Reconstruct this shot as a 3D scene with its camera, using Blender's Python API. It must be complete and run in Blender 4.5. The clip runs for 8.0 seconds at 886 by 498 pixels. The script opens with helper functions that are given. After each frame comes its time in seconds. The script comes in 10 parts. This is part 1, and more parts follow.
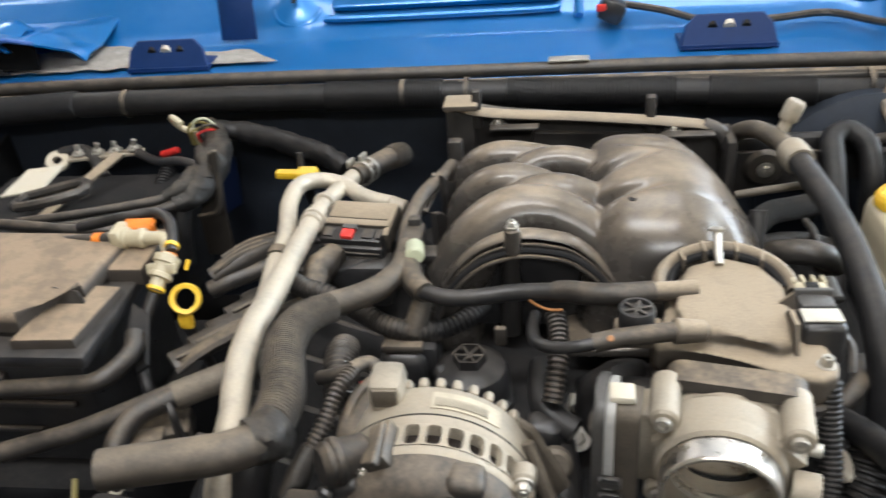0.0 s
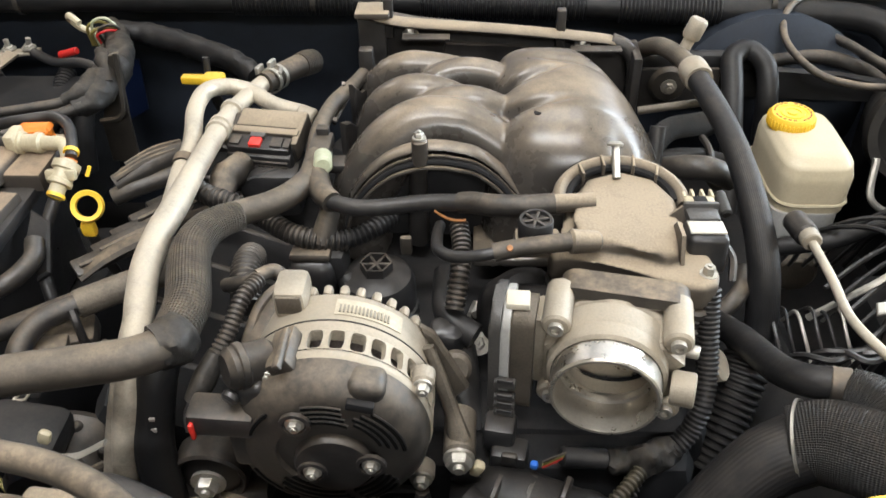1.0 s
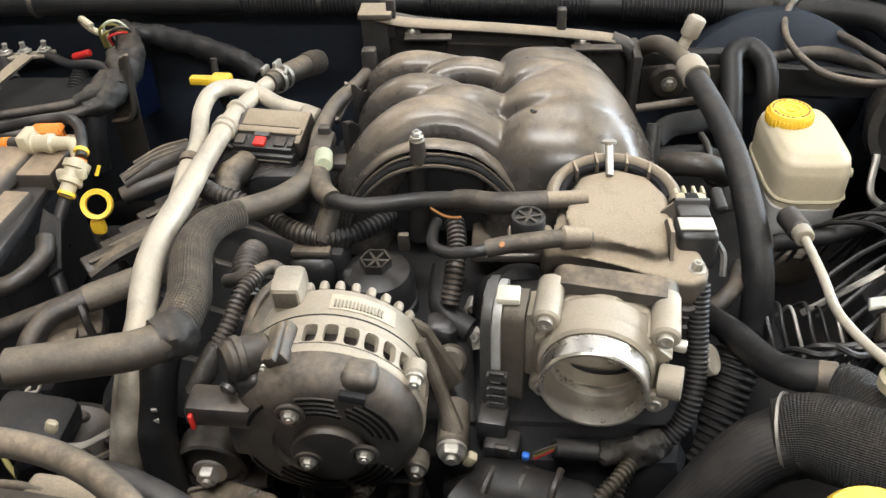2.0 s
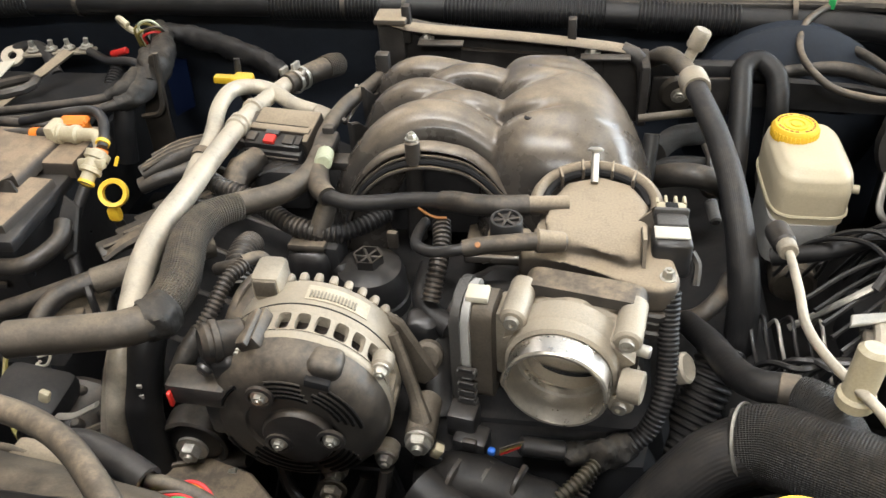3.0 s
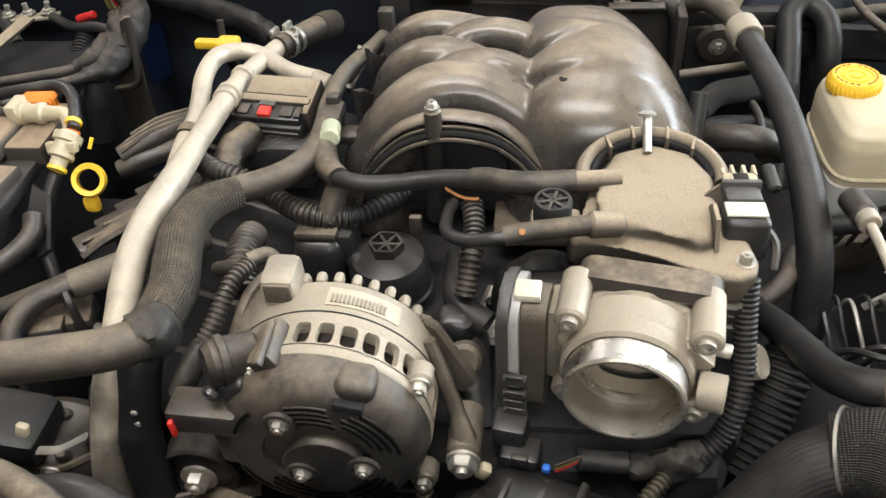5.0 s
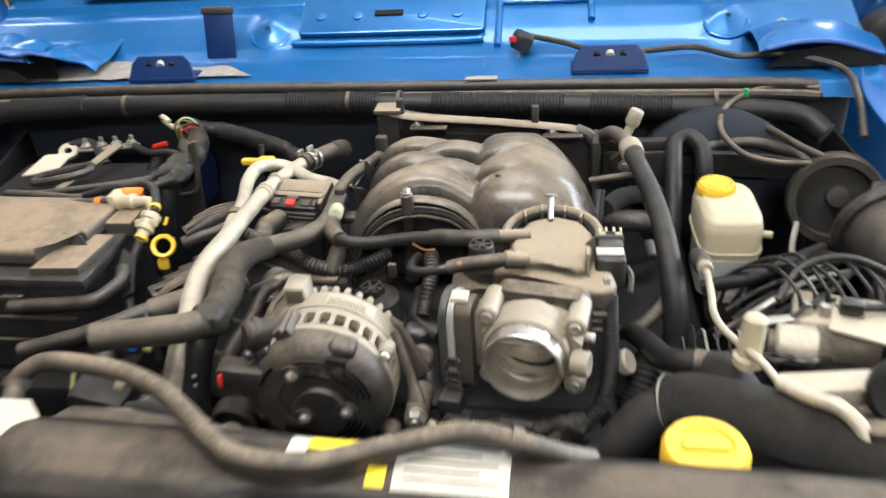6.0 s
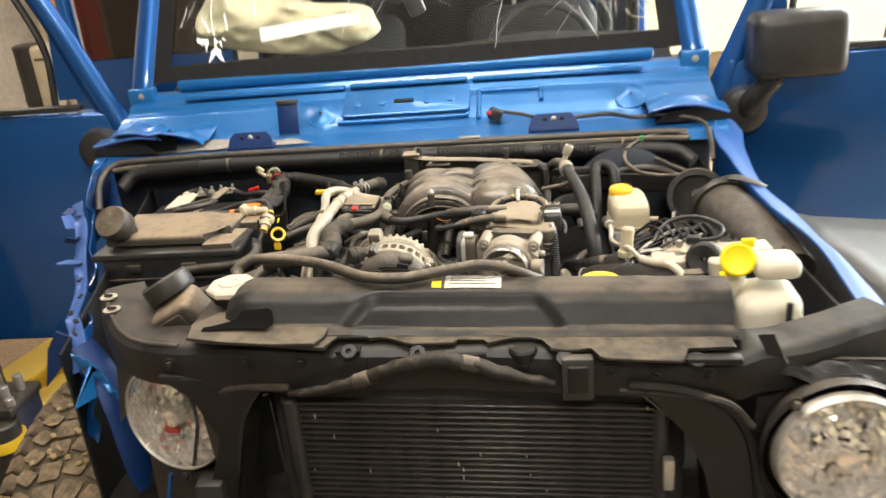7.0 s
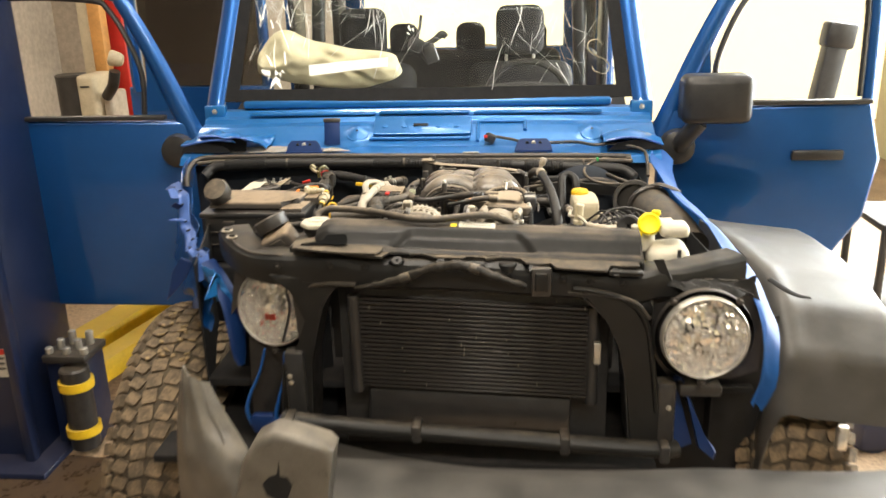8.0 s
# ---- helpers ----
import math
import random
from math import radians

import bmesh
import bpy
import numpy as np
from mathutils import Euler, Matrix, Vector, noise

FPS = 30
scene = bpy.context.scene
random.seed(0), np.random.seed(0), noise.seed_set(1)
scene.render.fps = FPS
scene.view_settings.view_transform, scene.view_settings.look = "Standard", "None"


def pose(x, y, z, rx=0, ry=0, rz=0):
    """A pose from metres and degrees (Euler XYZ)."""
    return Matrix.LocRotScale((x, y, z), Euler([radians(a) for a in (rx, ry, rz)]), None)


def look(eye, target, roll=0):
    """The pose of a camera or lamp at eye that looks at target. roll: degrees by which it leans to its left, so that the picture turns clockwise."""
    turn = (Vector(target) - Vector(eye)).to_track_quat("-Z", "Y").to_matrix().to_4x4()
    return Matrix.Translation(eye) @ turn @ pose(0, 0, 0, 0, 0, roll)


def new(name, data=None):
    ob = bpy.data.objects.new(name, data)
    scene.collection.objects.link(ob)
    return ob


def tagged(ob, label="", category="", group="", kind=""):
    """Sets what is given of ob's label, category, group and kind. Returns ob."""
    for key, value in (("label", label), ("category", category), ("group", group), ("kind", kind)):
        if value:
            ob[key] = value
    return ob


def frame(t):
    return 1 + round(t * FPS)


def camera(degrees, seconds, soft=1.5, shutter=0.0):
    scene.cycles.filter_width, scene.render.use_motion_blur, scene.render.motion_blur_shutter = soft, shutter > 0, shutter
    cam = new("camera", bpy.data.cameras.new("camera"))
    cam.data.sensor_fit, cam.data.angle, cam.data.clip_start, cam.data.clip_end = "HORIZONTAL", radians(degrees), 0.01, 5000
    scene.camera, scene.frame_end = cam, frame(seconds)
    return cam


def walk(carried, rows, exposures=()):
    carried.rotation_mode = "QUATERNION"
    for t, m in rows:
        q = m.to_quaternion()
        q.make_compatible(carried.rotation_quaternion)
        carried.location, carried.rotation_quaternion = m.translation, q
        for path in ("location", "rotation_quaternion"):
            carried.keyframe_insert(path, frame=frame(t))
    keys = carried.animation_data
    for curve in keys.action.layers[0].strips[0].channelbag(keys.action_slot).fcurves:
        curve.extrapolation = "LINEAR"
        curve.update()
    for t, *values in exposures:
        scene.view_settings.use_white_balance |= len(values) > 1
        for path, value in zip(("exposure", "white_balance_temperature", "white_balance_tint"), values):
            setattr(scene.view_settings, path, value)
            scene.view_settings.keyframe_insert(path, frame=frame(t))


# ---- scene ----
cam = camera(56.3, 8.0, shutter=0.5)
PATH = [
    (0, (0.168, 0.062, 1.518), (-0.122, 1.717, 0.433), -5.9),
    (0.5, (0.179, 0.054, 1.521), (0.062, 1.704, 0.397), -1.6),
    (1, (0.181, 0.053, 1.524), (0.082, 1.596, 0.256), -1.6),
    (1.2, (0.183, 0.051, 1.527), (0.081, 1.588, 0.251), -1.8),
    (2.3, (0.222, 0.033, 1.535), (0.04, 1.567, 0.265), -3.2),
    (2.5, (0.24, 0.027, 1.537), (0.029, 1.561, 0.271), -3.3),
    (3, (0.269, 0.028, 1.54), (-0.027, 1.556, 0.285), -3.9),
    (3.5, (0.234, 0.073, 1.519), (-0.061, 1.579, 0.235), -5.4),
    (4, (0.206, 0.115, 1.496), (-0.045, 1.586, 0.164), -5.8),
    (4.2, (0.205, 0.122, 1.496), (-0.032, 1.58, 0.147), -5.6),
    (5.3, (0.232, 0.085, 1.509), (-0.027, 1.566, 0.191), -4.1),
    (5.5, (0.255, 0.033, 1.528), (-0.023, 1.617, 0.338), -2.6),
    (6, (0.304, -0.173, 1.568), (0.014, 1.529, 0.558), -4.3),
    (6.5, (0.276, -0.489, 1.614), (0.033, 1.276, 0.706), -5.8),
    (7, (0.325, -0.822, 1.638), (0.093, 1.016, 0.884), -5.3),
    (7.5, (0.342, -1.108, 1.665), (0.119, 0.768, 1.007), -2.8),
    (8, (0.311, -1.488, 1.666), (0.139, 0.405, 1.043), -1.5),
]
walk(cam, [(t, look(eye, target, roll)) for t, eye, target, roll in PATH],
     [(0, -0.28, 6050, 10), (0.5, -0.29, 6100, 10), (1.0, -0.14, 6130, 10), (2.5, -0.10, 6180, 10), (3.5, -0.22, 6330, 10), (4.2, -0.22, 6330, 10), (5.3, -0.10, 6180, 10), (5.5, 0.05, 5950, 10), (6.0, -0.06, 6150, 10), (6.5, -0.20, 6450, 10), (7.0, 0.05, 6900, 10), (7.5, 0.15, 7300, 10), (8.0, 0.14, 7200, 10)])

# ---- world and lights ----
world = bpy.data.worlds.new("world")
scene.world = world
world.use_nodes = True
wn = world.node_tree.nodes
sky = wn.new("ShaderNodeTexSky")
sky.sky_type, sky.sun_disc = "NISHITA", False
sky.sun_elevation, sky.sun_rotation = radians(40), radians(110)
wn["Background"].inputs["Strength"].default_value = 0.12
world.node_tree.links.new(sky.outputs[0], wn["Background"].inputs["Color"])


def area_lamp(name, place, target, sx, sy, watts, colour):
    lamp = bpy.data.lights.new(name, "AREA")
    lamp.shape, lamp.size, lamp.size_y = "RECTANGLE", sx, sy
    lamp.energy, lamp.color = watts, colour
    ob = new(name, lamp)
    ob.matrix_world = look(place, target)
    return ob


# daylight that comes in through the open workshop door and the window behind the car
area_lamp("door_daylight", (3.55, 2.6, 1.7), (0.8, 1.2, 0.9), 4.6, 2.8, 700, (0.86, 0.94, 1.0))
# tube lamps under the ceiling, all unseen; side and back are added fill
area_lamp("tube_light_front", (-0.05, 0.10, 3.22), (-0.02, 0.3, 0.0), 1.5, 0.30, 59, (1.0, 0.965, 0.91))
area_lamp("tube_light_rear", (0.3, 1.3, 3.22), (0.3, 1.4, 0.0), 1.5, 0.35, 24, (1.0, 0.965, 0.91))
area_lamp("fill_light_side", (-2.3, 2.9, 3.22), (-2.2, 2.9, 0.0), 0.35, 1.5, 36, (1.0, 0.94, 0.86))
area_lamp("fill_light_back", (0.7, -2.2, 3.22), (0.7, -1.9, 0.0), 1.5, 0.35, 92, (1.0, 0.965, 0.91))

# ---- materials ----
DUST = (0.220, 0.168, 0.112)


def mat(name, col, rough=0.5, metal=0.0, var=0.2, scale=25.0, bump=0.12, dust=0.0, coat=0.0, dust_col=DUST,
        bump_scale=None, uv=None, island=0.0, alpha_glass=False, dust_side=0.10, dust_rough=0.8, spec=0.5, rvar=0.1, dust_min=0.4, dust_from=0.25, grain=0.09):
    """A procedural surface: base colour with two scales of variation, fine relief, and settled dust on what faces up,
    pushed to paint top light as well.
    """
    m = bpy.data.materials.new(name)
    m.use_nodes = True
    nt = m.node_tree
    n, lk = nt.nodes, nt.links
    b = n["Principled BSDF"]
    b.inputs["Metallic"].default_value = metal
    b.inputs["Coat Weight"].default_value = coat
    b.inputs["Coat Roughness"].default_value = 0.06
    b.inputs["Specular IOR Level"].default_value = spec
    tc = n.new("ShaderNodeTexCoord")
    big = n.new("ShaderNodeTexNoise")
    big.inputs["Scale"].default_value, big.inputs["Detail"].default_value = scale * (1.3 if scale > 5 else 0.35), 4
    fine = n.new("ShaderNodeTexNoise")
    fine.inputs["Scale"].default_value, fine.inputs["Detail"].default_value = (bump_scale or scale * 6), 5
    for t in (big, fine):
        lk.new(tc.outputs["Object"], t.inputs["Vector"])
    mixn = n.new("ShaderNodeMath")
    mixn.operation = "MULTIPLY_ADD"
    lk.new(big.outputs["Fac"], mixn.inputs[0])
    mixn.inputs[1].default_value = 0.65
    half = n.new("ShaderNodeMath")
    half.operation = "MULTIPLY"
    half.inputs[1].default_value = 0.35
    lk.new(fine.outputs["Fac"], half.inputs[0])
    lk.new(half.outputs[0], mixn.inputs[2])
    ramp = n.new("ShaderNodeMapRange")
    ramp.inputs["From Min"].default_value, ramp.inputs["From Max"].default_value = 0.3, 0.7
    ramp.inputs["To Min"].default_value, ramp.inputs["To Max"].default_value = 1 - var, 1 + var
    lk.new(mixn.outputs[0], ramp.inputs["Value"])
    base = n.new("ShaderNodeVectorMath")
    base.operation = "SCALE"
    base.inputs[0].default_value = col[:3]
    lk.new(ramp.outputs[0], base.inputs["Scale"])
    colour = base.outputs[0]
    grit = n.new("ShaderNodeTexNoise")
    grit.inputs["Scale"].default_value, grit.inputs["Detail"].default_value, grit.inputs["Roughness"].default_value = 520, 3, 0.7
    if scale < 5:
        grit.inputs["Scale"].default_value = 60
    lk.new(tc.outputs["Object"], grit.inputs["Vector"])
    speck = n.new("ShaderNodeMapRange")
    speck.inputs["From Min"].default_value, speck.inputs["From Max"].default_value = 0.32, 0.68
    speck.inputs["To Min"].default_value, speck.inputs["To Max"].default_value = 1 - grain, 1 + grain
    lk.new(grit.outputs["Fac"], speck.inputs["Value"])
    if island:
        info = n.new("ShaderNodeObjectInfo")
        r2 = n.new("ShaderNodeMapRange")
        r2.inputs["To Min"].default_value, r2.inputs["To Max"].default_value = 1 - island, 1 + island
        lk.new(info.outputs["Random"], r2.inputs["Value"])
        sc = n.new("ShaderNodeVectorMath")
        sc.operation = "SCALE"
        lk.new(colour, sc.inputs[0])
        lk.new(r2.outputs[0], sc.inputs["Scale"])
        colour = sc.outputs[0]
    rgh = n.new("ShaderNodeMapRange")
    rgh.inputs["From Min"].default_value, rgh.inputs["From Max"].default_value = 0.3, 0.7
    rgh.inputs["To Min"].default_value, rgh.inputs["To Max"].default_value = max(0.02, rough - rvar), min(1, rough + rvar)
    lk.new(mixn.outputs[0], rgh.inputs["Value"])
    rough_out = rgh.outputs[0]
    if dust:
        geo = n.new("ShaderNodeNewGeometry")
        sep = n.new("ShaderNodeSeparateXYZ")
        lk.new(geo.outputs["Normal"], sep.inputs[0])
        # Steeper than dust alone: paints tops lighter and sides darker, as from overhead light
        up = n.new("ShaderNodeMapRange")
        up.inputs["From Min"].default_value, up.inputs["From Max"].default_value = dust_from, 1.0
        up.inputs["To Min"].default_value, up.inputs["To Max"].default_value = dust_side * dust, dust
        lk.new(sep.outputs["Z"], up.inputs["Value"])
        patch = n.new("ShaderNodeMapRange")
        patch.inputs["From Min"].default_value, patch.inputs["From Max"].default_value = 0.42, 0.60
        patch.inputs["To Min"].default_value, patch.inputs["To Max"].default_value = dust_min, 1.2
        lk.new(mixn.outputs[0], patch.inputs["Value"])
        rough_patch = n.new("ShaderNodeMath")
        rough_patch.operation = "MULTIPLY"
        lk.new(patch.outputs[0], rough_patch.inputs[0])
        lk.new(speck.outputs[0], rough_patch.inputs[1])
        amount = n.new("ShaderNodeMath")
        amount.operation, amount.use_clamp = "MULTIPLY", True
        lk.new(up.outputs[0], amount.inputs[0])
        lk.new(rough_patch.outputs[0], amount.inputs[1])
        mx = n.new("ShaderNodeMix")
        mx.data_type = "RGBA"
        lk.new(amount.outputs[0], mx.inputs["Factor"])
        lk.new(colour, mx.inputs["A"])
        mx.inputs["B"].default_value = (*dust_col, 1)
        colour = mx.outputs["Result"]
        rm = n.new("ShaderNodeMix")
        lk.new(amount.outputs[0], rm.inputs["Factor"])
        lk.new(rough_out, rm.inputs["A"])
        rm.inputs["B"].default_value = dust_rough
        rough_out = rm.outputs["Result"]
        if metal:
            mm = n.new("ShaderNodeMix")
            lk.new(amount.outputs[0], mm.inputs["Factor"])
            mm.inputs["A"].default_value, mm.inputs["B"].default_value = metal, 0.0
            lk.new(mm.outputs["Result"], b.inputs["Metallic"])
    grained = n.new("ShaderNodeVectorMath")
    grained.operation = "SCALE"
    lk.new(colour, grained.inputs[0])
    lk.new(speck.outputs[0], grained.inputs["Scale"])
    lk.new(grained.outputs[0], b.inputs["Base Color"])
    lk.new(rough_out, b.inputs["Roughness"])
    height = fine.outputs["Fac"]
    strength = bump
    if uv:
        # woven sleeve or moulded grooves, laid along the hose
        kind, around, along, depth = uv
        uvn = n.new("ShaderNodeUVMap")
        sp = n.new("ShaderNodeSeparateXYZ")
        lk.new(uvn.outputs["UV"], sp.inputs[0])

        def wave(a, c):
            m1 = n.new("ShaderNodeMath")
            m1.operation, m1.inputs[1].default_value = "MULTIPLY", a
            lk.new(sp.outputs["X"], m1.inputs[0])
            m2 = n.new("ShaderNodeMath")
            m2.operation, m2.inputs[1].default_value = "MULTIPLY_ADD", c
            lk.new(sp.outputs["Y"], m2.inputs[0])
            lk.new(m1.outputs[0], m2.inputs[2])
            m3 = n.new("ShaderNodeMath")
            m3.operation = "SINE"
            lk.new(m2.outputs[0], m3.inputs[0])
            return m3.outputs[0]
        if kind == "weave":
            mul = n.new("ShaderNodeMath")
            mul.operation = "MULTIPLY"
            lk.new(wave(along, around), mul.inputs[0])
            lk.new(wave(along, -around), mul.inputs[1])
            height = mul.outputs[0]
        elif kind == "tape":
            # overlapping turns of wrapped cloth tape
            m1 = n.new("ShaderNodeMath")
            m1.operation, m1.inputs[1].default_value = "MULTIPLY", along
            lk.new(sp.outputs["X"], m1.inputs[0])
            m2 = n.new("ShaderNodeMath")
            m2.operation, m2.inputs[1].default_value = "MULTIPLY_ADD", around
            lk.new(sp.outputs["Y"], m2.inputs[0])
            lk.new(m1.outputs[0], m2.inputs[2])
            m4 = n.new("ShaderNodeMath")
            m4.operation = "ADD"
            lk.new(m2.outputs[0], m4.inputs[0])
            lk.new(big.outputs["Fac"], m4.inputs[1])
            m3 = n.new("ShaderNodeMath")
            m3.operation = "FRACT"
            lk.new(m4.outputs[0], m3.inputs[0])
            height = m3.outputs[0]
        else:
            height = wave(0.0, around)
        strength = depth
    bp = n.new("ShaderNodeBump")
    bp.inputs["Strength"].default_value = strength
    bp.inputs["Distance"].default_value = 0.004 if uv else 0.002
    lk.new(height, bp.inputs["Height"])
    lk.new(bp.outputs[0], b.inputs["Normal"])
    return m


BLACK = mat("black_plastic", (0.019, 0.018, 0.018), 0.40, var=0.35, dust=0.26)
BLACK_CLEAN = mat("black_plastic_clean", (0.018, 0.018, 0.019), 0.36, var=0.3, dust=0.10)
MANIFOLD = mat("manifold_plastic", (0.030, 0.028, 0.027), 0.27, var=0.25, dust=0.84, scale=14, bump=0.04, dust_col=(0.255, 0.202, 0.143), dust_rough=0.34, dust_side=0.10, dust_min=0.55, rvar=0.06, dust_from=0.46)
NECK = mat("dusty_plastic", (0.035, 0.030, 0.026), 0.5, var=0.12, dust=0.95, scale=14, dust_col=(0.275, 0.218, 0.150), dust_side=0.10, dust_min=0.90)
RUBBER = mat("black_rubber", (0.017, 0.016, 0.0155), 0.42, var=0.3, dust=0.34, scale=40)
# Darker rubber; on parts deep in the bay it also carries their shade
RUBBER_DARK = mat("black_rubber_dark", (0.0100, 0.0100, 0.0108), 0.46, var=0.25, dust=0.06, scale=40, spec=0.30)
RUBBER_TAN = mat("dusty_rubber", (0.024, 0.021, 0.018), 0.5, var=0.25, dust=0.68, scale=30, dust_side=0.06)
DUSTY_HOSE = mat("dust_coated_hose", (0.028, 0.024, 0.020), 0.5, var=0.3, dust=0.56, scale=18, dust_col=(0.205, 0.160, 0.110), dust_side=0.08, dust_min=0.5, dust_from=0.1)
SLEEVE = mat("woven_sleeve", (0.044, 0.037, 0.030), 0.7, var=0.3, dust=0.65, scale=30, dust_side=0.25, uv=("weave", 22.0, 1150.0, 0.9))
BRAID = mat("braided_hose", (0.012, 0.012, 0.013), 0.5, var=0.3, dust=0.10, scale=40, spec=0.32, uv=("groove", 46.0, 0, 0.12))
BRAID_WEAVE = mat("braided_sleeve_dark", (0.026, 0.025, 0.024), 0.6, var=0.3, dust=0.2, scale=40, uv=("weave", 56.0, 1500.0, 1.0))
TAPE = mat("wrapped_tape", (0.016, 0.0155, 0.015), 0.5, var=0.35, dust=0.20, spec=0.25, scale=40, uv=("tape", 0.16, 75.0, 0.9))
# Body paint, darkened in its base for the shaded doors
BLUE = mat("blue_paint", (0.003, 0.080, 0.295), 0.34, 0.6, var=0.05, scale=12, bump=0.0, coat=0.7, dust=0.03, dust_col=(0.25, 0.25, 0.25), rvar=0.02, grain=0.06)
# Same body paint with a brighter base for the lit scuttle, thinly dusty
BLUE_LIT = mat("blue_paint_lit_dusty", (0.004, 0.130, 0.385), 0.30, 0.35, var=0.06, scale=10, bump=0.0, coat=0.45, dust=0.06, dust_col=(0.30, 0.26, 0.21), dust_side=0.0, rvar=0.03, grain=0.06)
# Same paint again, darker and glossless to hold back daylight glare
BLUE_DULL = mat("dull_blue_paint", (0.004, 0.066, 0.245), 0.55, 0.1, var=0.18, scale=18, bump=0.03, spec=0.3, coat=0.0, dust=0.10, dust_col=(0.22, 0.21, 0.20), grain=0.06)
# Black for pieces laid on surfaces as the shade of openings
HOLE = mat("opening_shade_black", (0.006, 0.006, 0.006), 1.0, var=0.2, spec=0.02)
BLUE_DARK = mat("dark_blue_paint", (0.003, 0.024, 0.105), 0.48, 0.1, var=0.15, scale=15, coat=0.0, dust=0.05, spec=0.3, grain=0.06)
BLUE_FADED = mat("scuffed_blue_paint", (0.045, 0.125, 0.40), 0.4, 0.15, var=0.25, scale=30, coat=0.4, dust=0.1, dust_col=(0.4, 0.38, 0.36))
POST_BLUE = mat("lift_blue_paint", (0.003, 0.010, 0.040), 0.4, 0.0, var=0.15, scale=6, coat=0.3, dust=0.1, grain=0.06)
CAST = mat("cast_aluminium", (0.335, 0.295, 0.235), 0.46, 0.4, var=0.28, scale=34, bump=0.16, bump_scale=700, dust=0.65, dust_col=(0.27, 0.222, 0.158))
STEEL = mat("machined_steel", (0.80, 0.77, 0.72), 0.30, 1.0, var=0.05, scale=60, bump=0.03, grain=0.06)
BORE = mat("bore_metal", (0.42, 0.39, 0.335), 0.32, 0.75, var=0.12, scale=40, bump=0.05, grain=0.06)
PIPE = mat("aluminium_pipe", (0.46, 0.41, 0.33), 0.36, 0.35, var=0.38, scale=30, bump=0.08, dust=0.55, dust_col=(0.34, 0.285, 0.205))
BOLT = mat("zinc_bolt", (0.50, 0.48, 0.43), 0.38, 0.85, var=0.2, scale=80, dust=0.3)
WHITE = mat("aged_white_plastic", (0.40, 0.35, 0.24), 0.42, var=0.1, scale=20, bump=0.03, dust=0.3, dust_col=(0.40, 0.33, 0.215))
TANK_WHITE = mat("reservoir_plastic", (0.48, 0.415, 0.29), 0.38, var=0.08, scale=20, bump=0.02, dust=0.25, dust_col=(0.46, 0.385, 0.26), grain=0.06)
WHITE_CLEAN = mat("white_plastic", (0.50, 0.465, 0.38), 0.45, var=0.15, scale=30, bump=0.03, dust=0.5, dust_col=(0.40, 0.335, 0.235), grain=0.06)
GREY_TANK = mat("grey_translucent_tank", (0.33, 0.325, 0.31), 0.4, var=0.15, scale=20, bump=0.03, dust=0.2)
YELLOW = mat("yellow_plastic", (0.80, 0.50, 0.03), 0.42, var=0.12, scale=30, bump=0.03, dust=0.15, dust_col=(0.5, 0.4, 0.2), grain=0.06)
YELLOW_BRIGHT = mat("bright_yellow_plastic", (0.86, 0.68, 0.01), 0.5, var=0.08, scale=30, bump=0.03, grain=0.06)
LIFT_YELLOW = mat("lift_yellow_paint", (0.72, 0.46, 0.02), 0.45, var=0.2, scale=10, dust=0.3)
RED = mat("red_plastic", (0.62, 0.03, 0.02), 0.45, var=0.15)
GREEN = mat("pale_green_plastic", (0.40, 0.42, 0.29), 0.5, var=0.15, dust=0.2)
GREEN_CLIP = mat("green_plastic", (0.02, 0.30, 0.08), 0.5, var=0.1)
ORANGE = mat("orange_plastic", (0.70, 0.20, 0.02), 0.5, var=0.15)
COPPER = mat("copper_shim", (0.27, 0.12, 0.04), 0.5, 0.3, var=0.2)
TAN_COVER = mat("dusty_cover", (0.025, 0.021, 0.018), 0.6, var=0.25, dust=1.0, scale=16, dust_col=(0.235, 0.172, 0.112), dust_side=0.05, dust_min=0.65)
SHROUD = mat("shroud_plastic", (0.010, 0.0098, 0.0095), 0.42, var=0.4, dust=0.62, scale=9, dust_col=(0.138, 0.108, 0.078), spec=0.22, dust_from=0.80, dust_side=0.02, dust_min=0.3)
LIP_DUST = mat("dust_caked_plastic", (0.018, 0.016, 0.014), 0.55, var=0.35, dust=0.85, scale=14, dust_col=(0.125, 0.099, 0.070), dust_side=0.05, dust_min=0.35, spec=0.25)
FRAME = mat("support_black", (0.009, 0.0088, 0.0085), 0.46, var=0.4, dust=0.42, scale=12, dust_col=(0.115, 0.094, 0.070), spec=0.3, dust_from=0.80, dust_side=0.0, dust_min=0.3)
# Near-black for black parts; elsewhere it puts deep shade into the colour
DARK = mat("black_and_deep_shade", (0.0105, 0.0108, 0.012), 0.8, var=0.4, dust=0.04, spec=0.2)
PAPER = mat("label_paper", (0.50, 0.475, 0.41), 0.6, var=0.2, bump=0.02, dust=0.25, dust_col=(0.33, 0.28, 0.21))
INK = mat("label_ink", (0.10, 0.09, 0.08), 0.6, var=0.15)
YELLOW_INK = mat("label_yellow", (0.80, 0.62, 0.02), 0.55, var=0.1)
CHROME = mat("lamp_reflector", (0.95, 0.92, 0.89), 0.15, 0.86, var=0.03, bump=0.05, grain=0.06)
CARCASS = mat("tyre_groove_rubber", (0.028, 0.020, 0.012), 0.9, var=0.4, dust=0.5, scale=20, bump=0.3, dust_col=(0.13, 0.095, 0.055), dust_side=0.3)
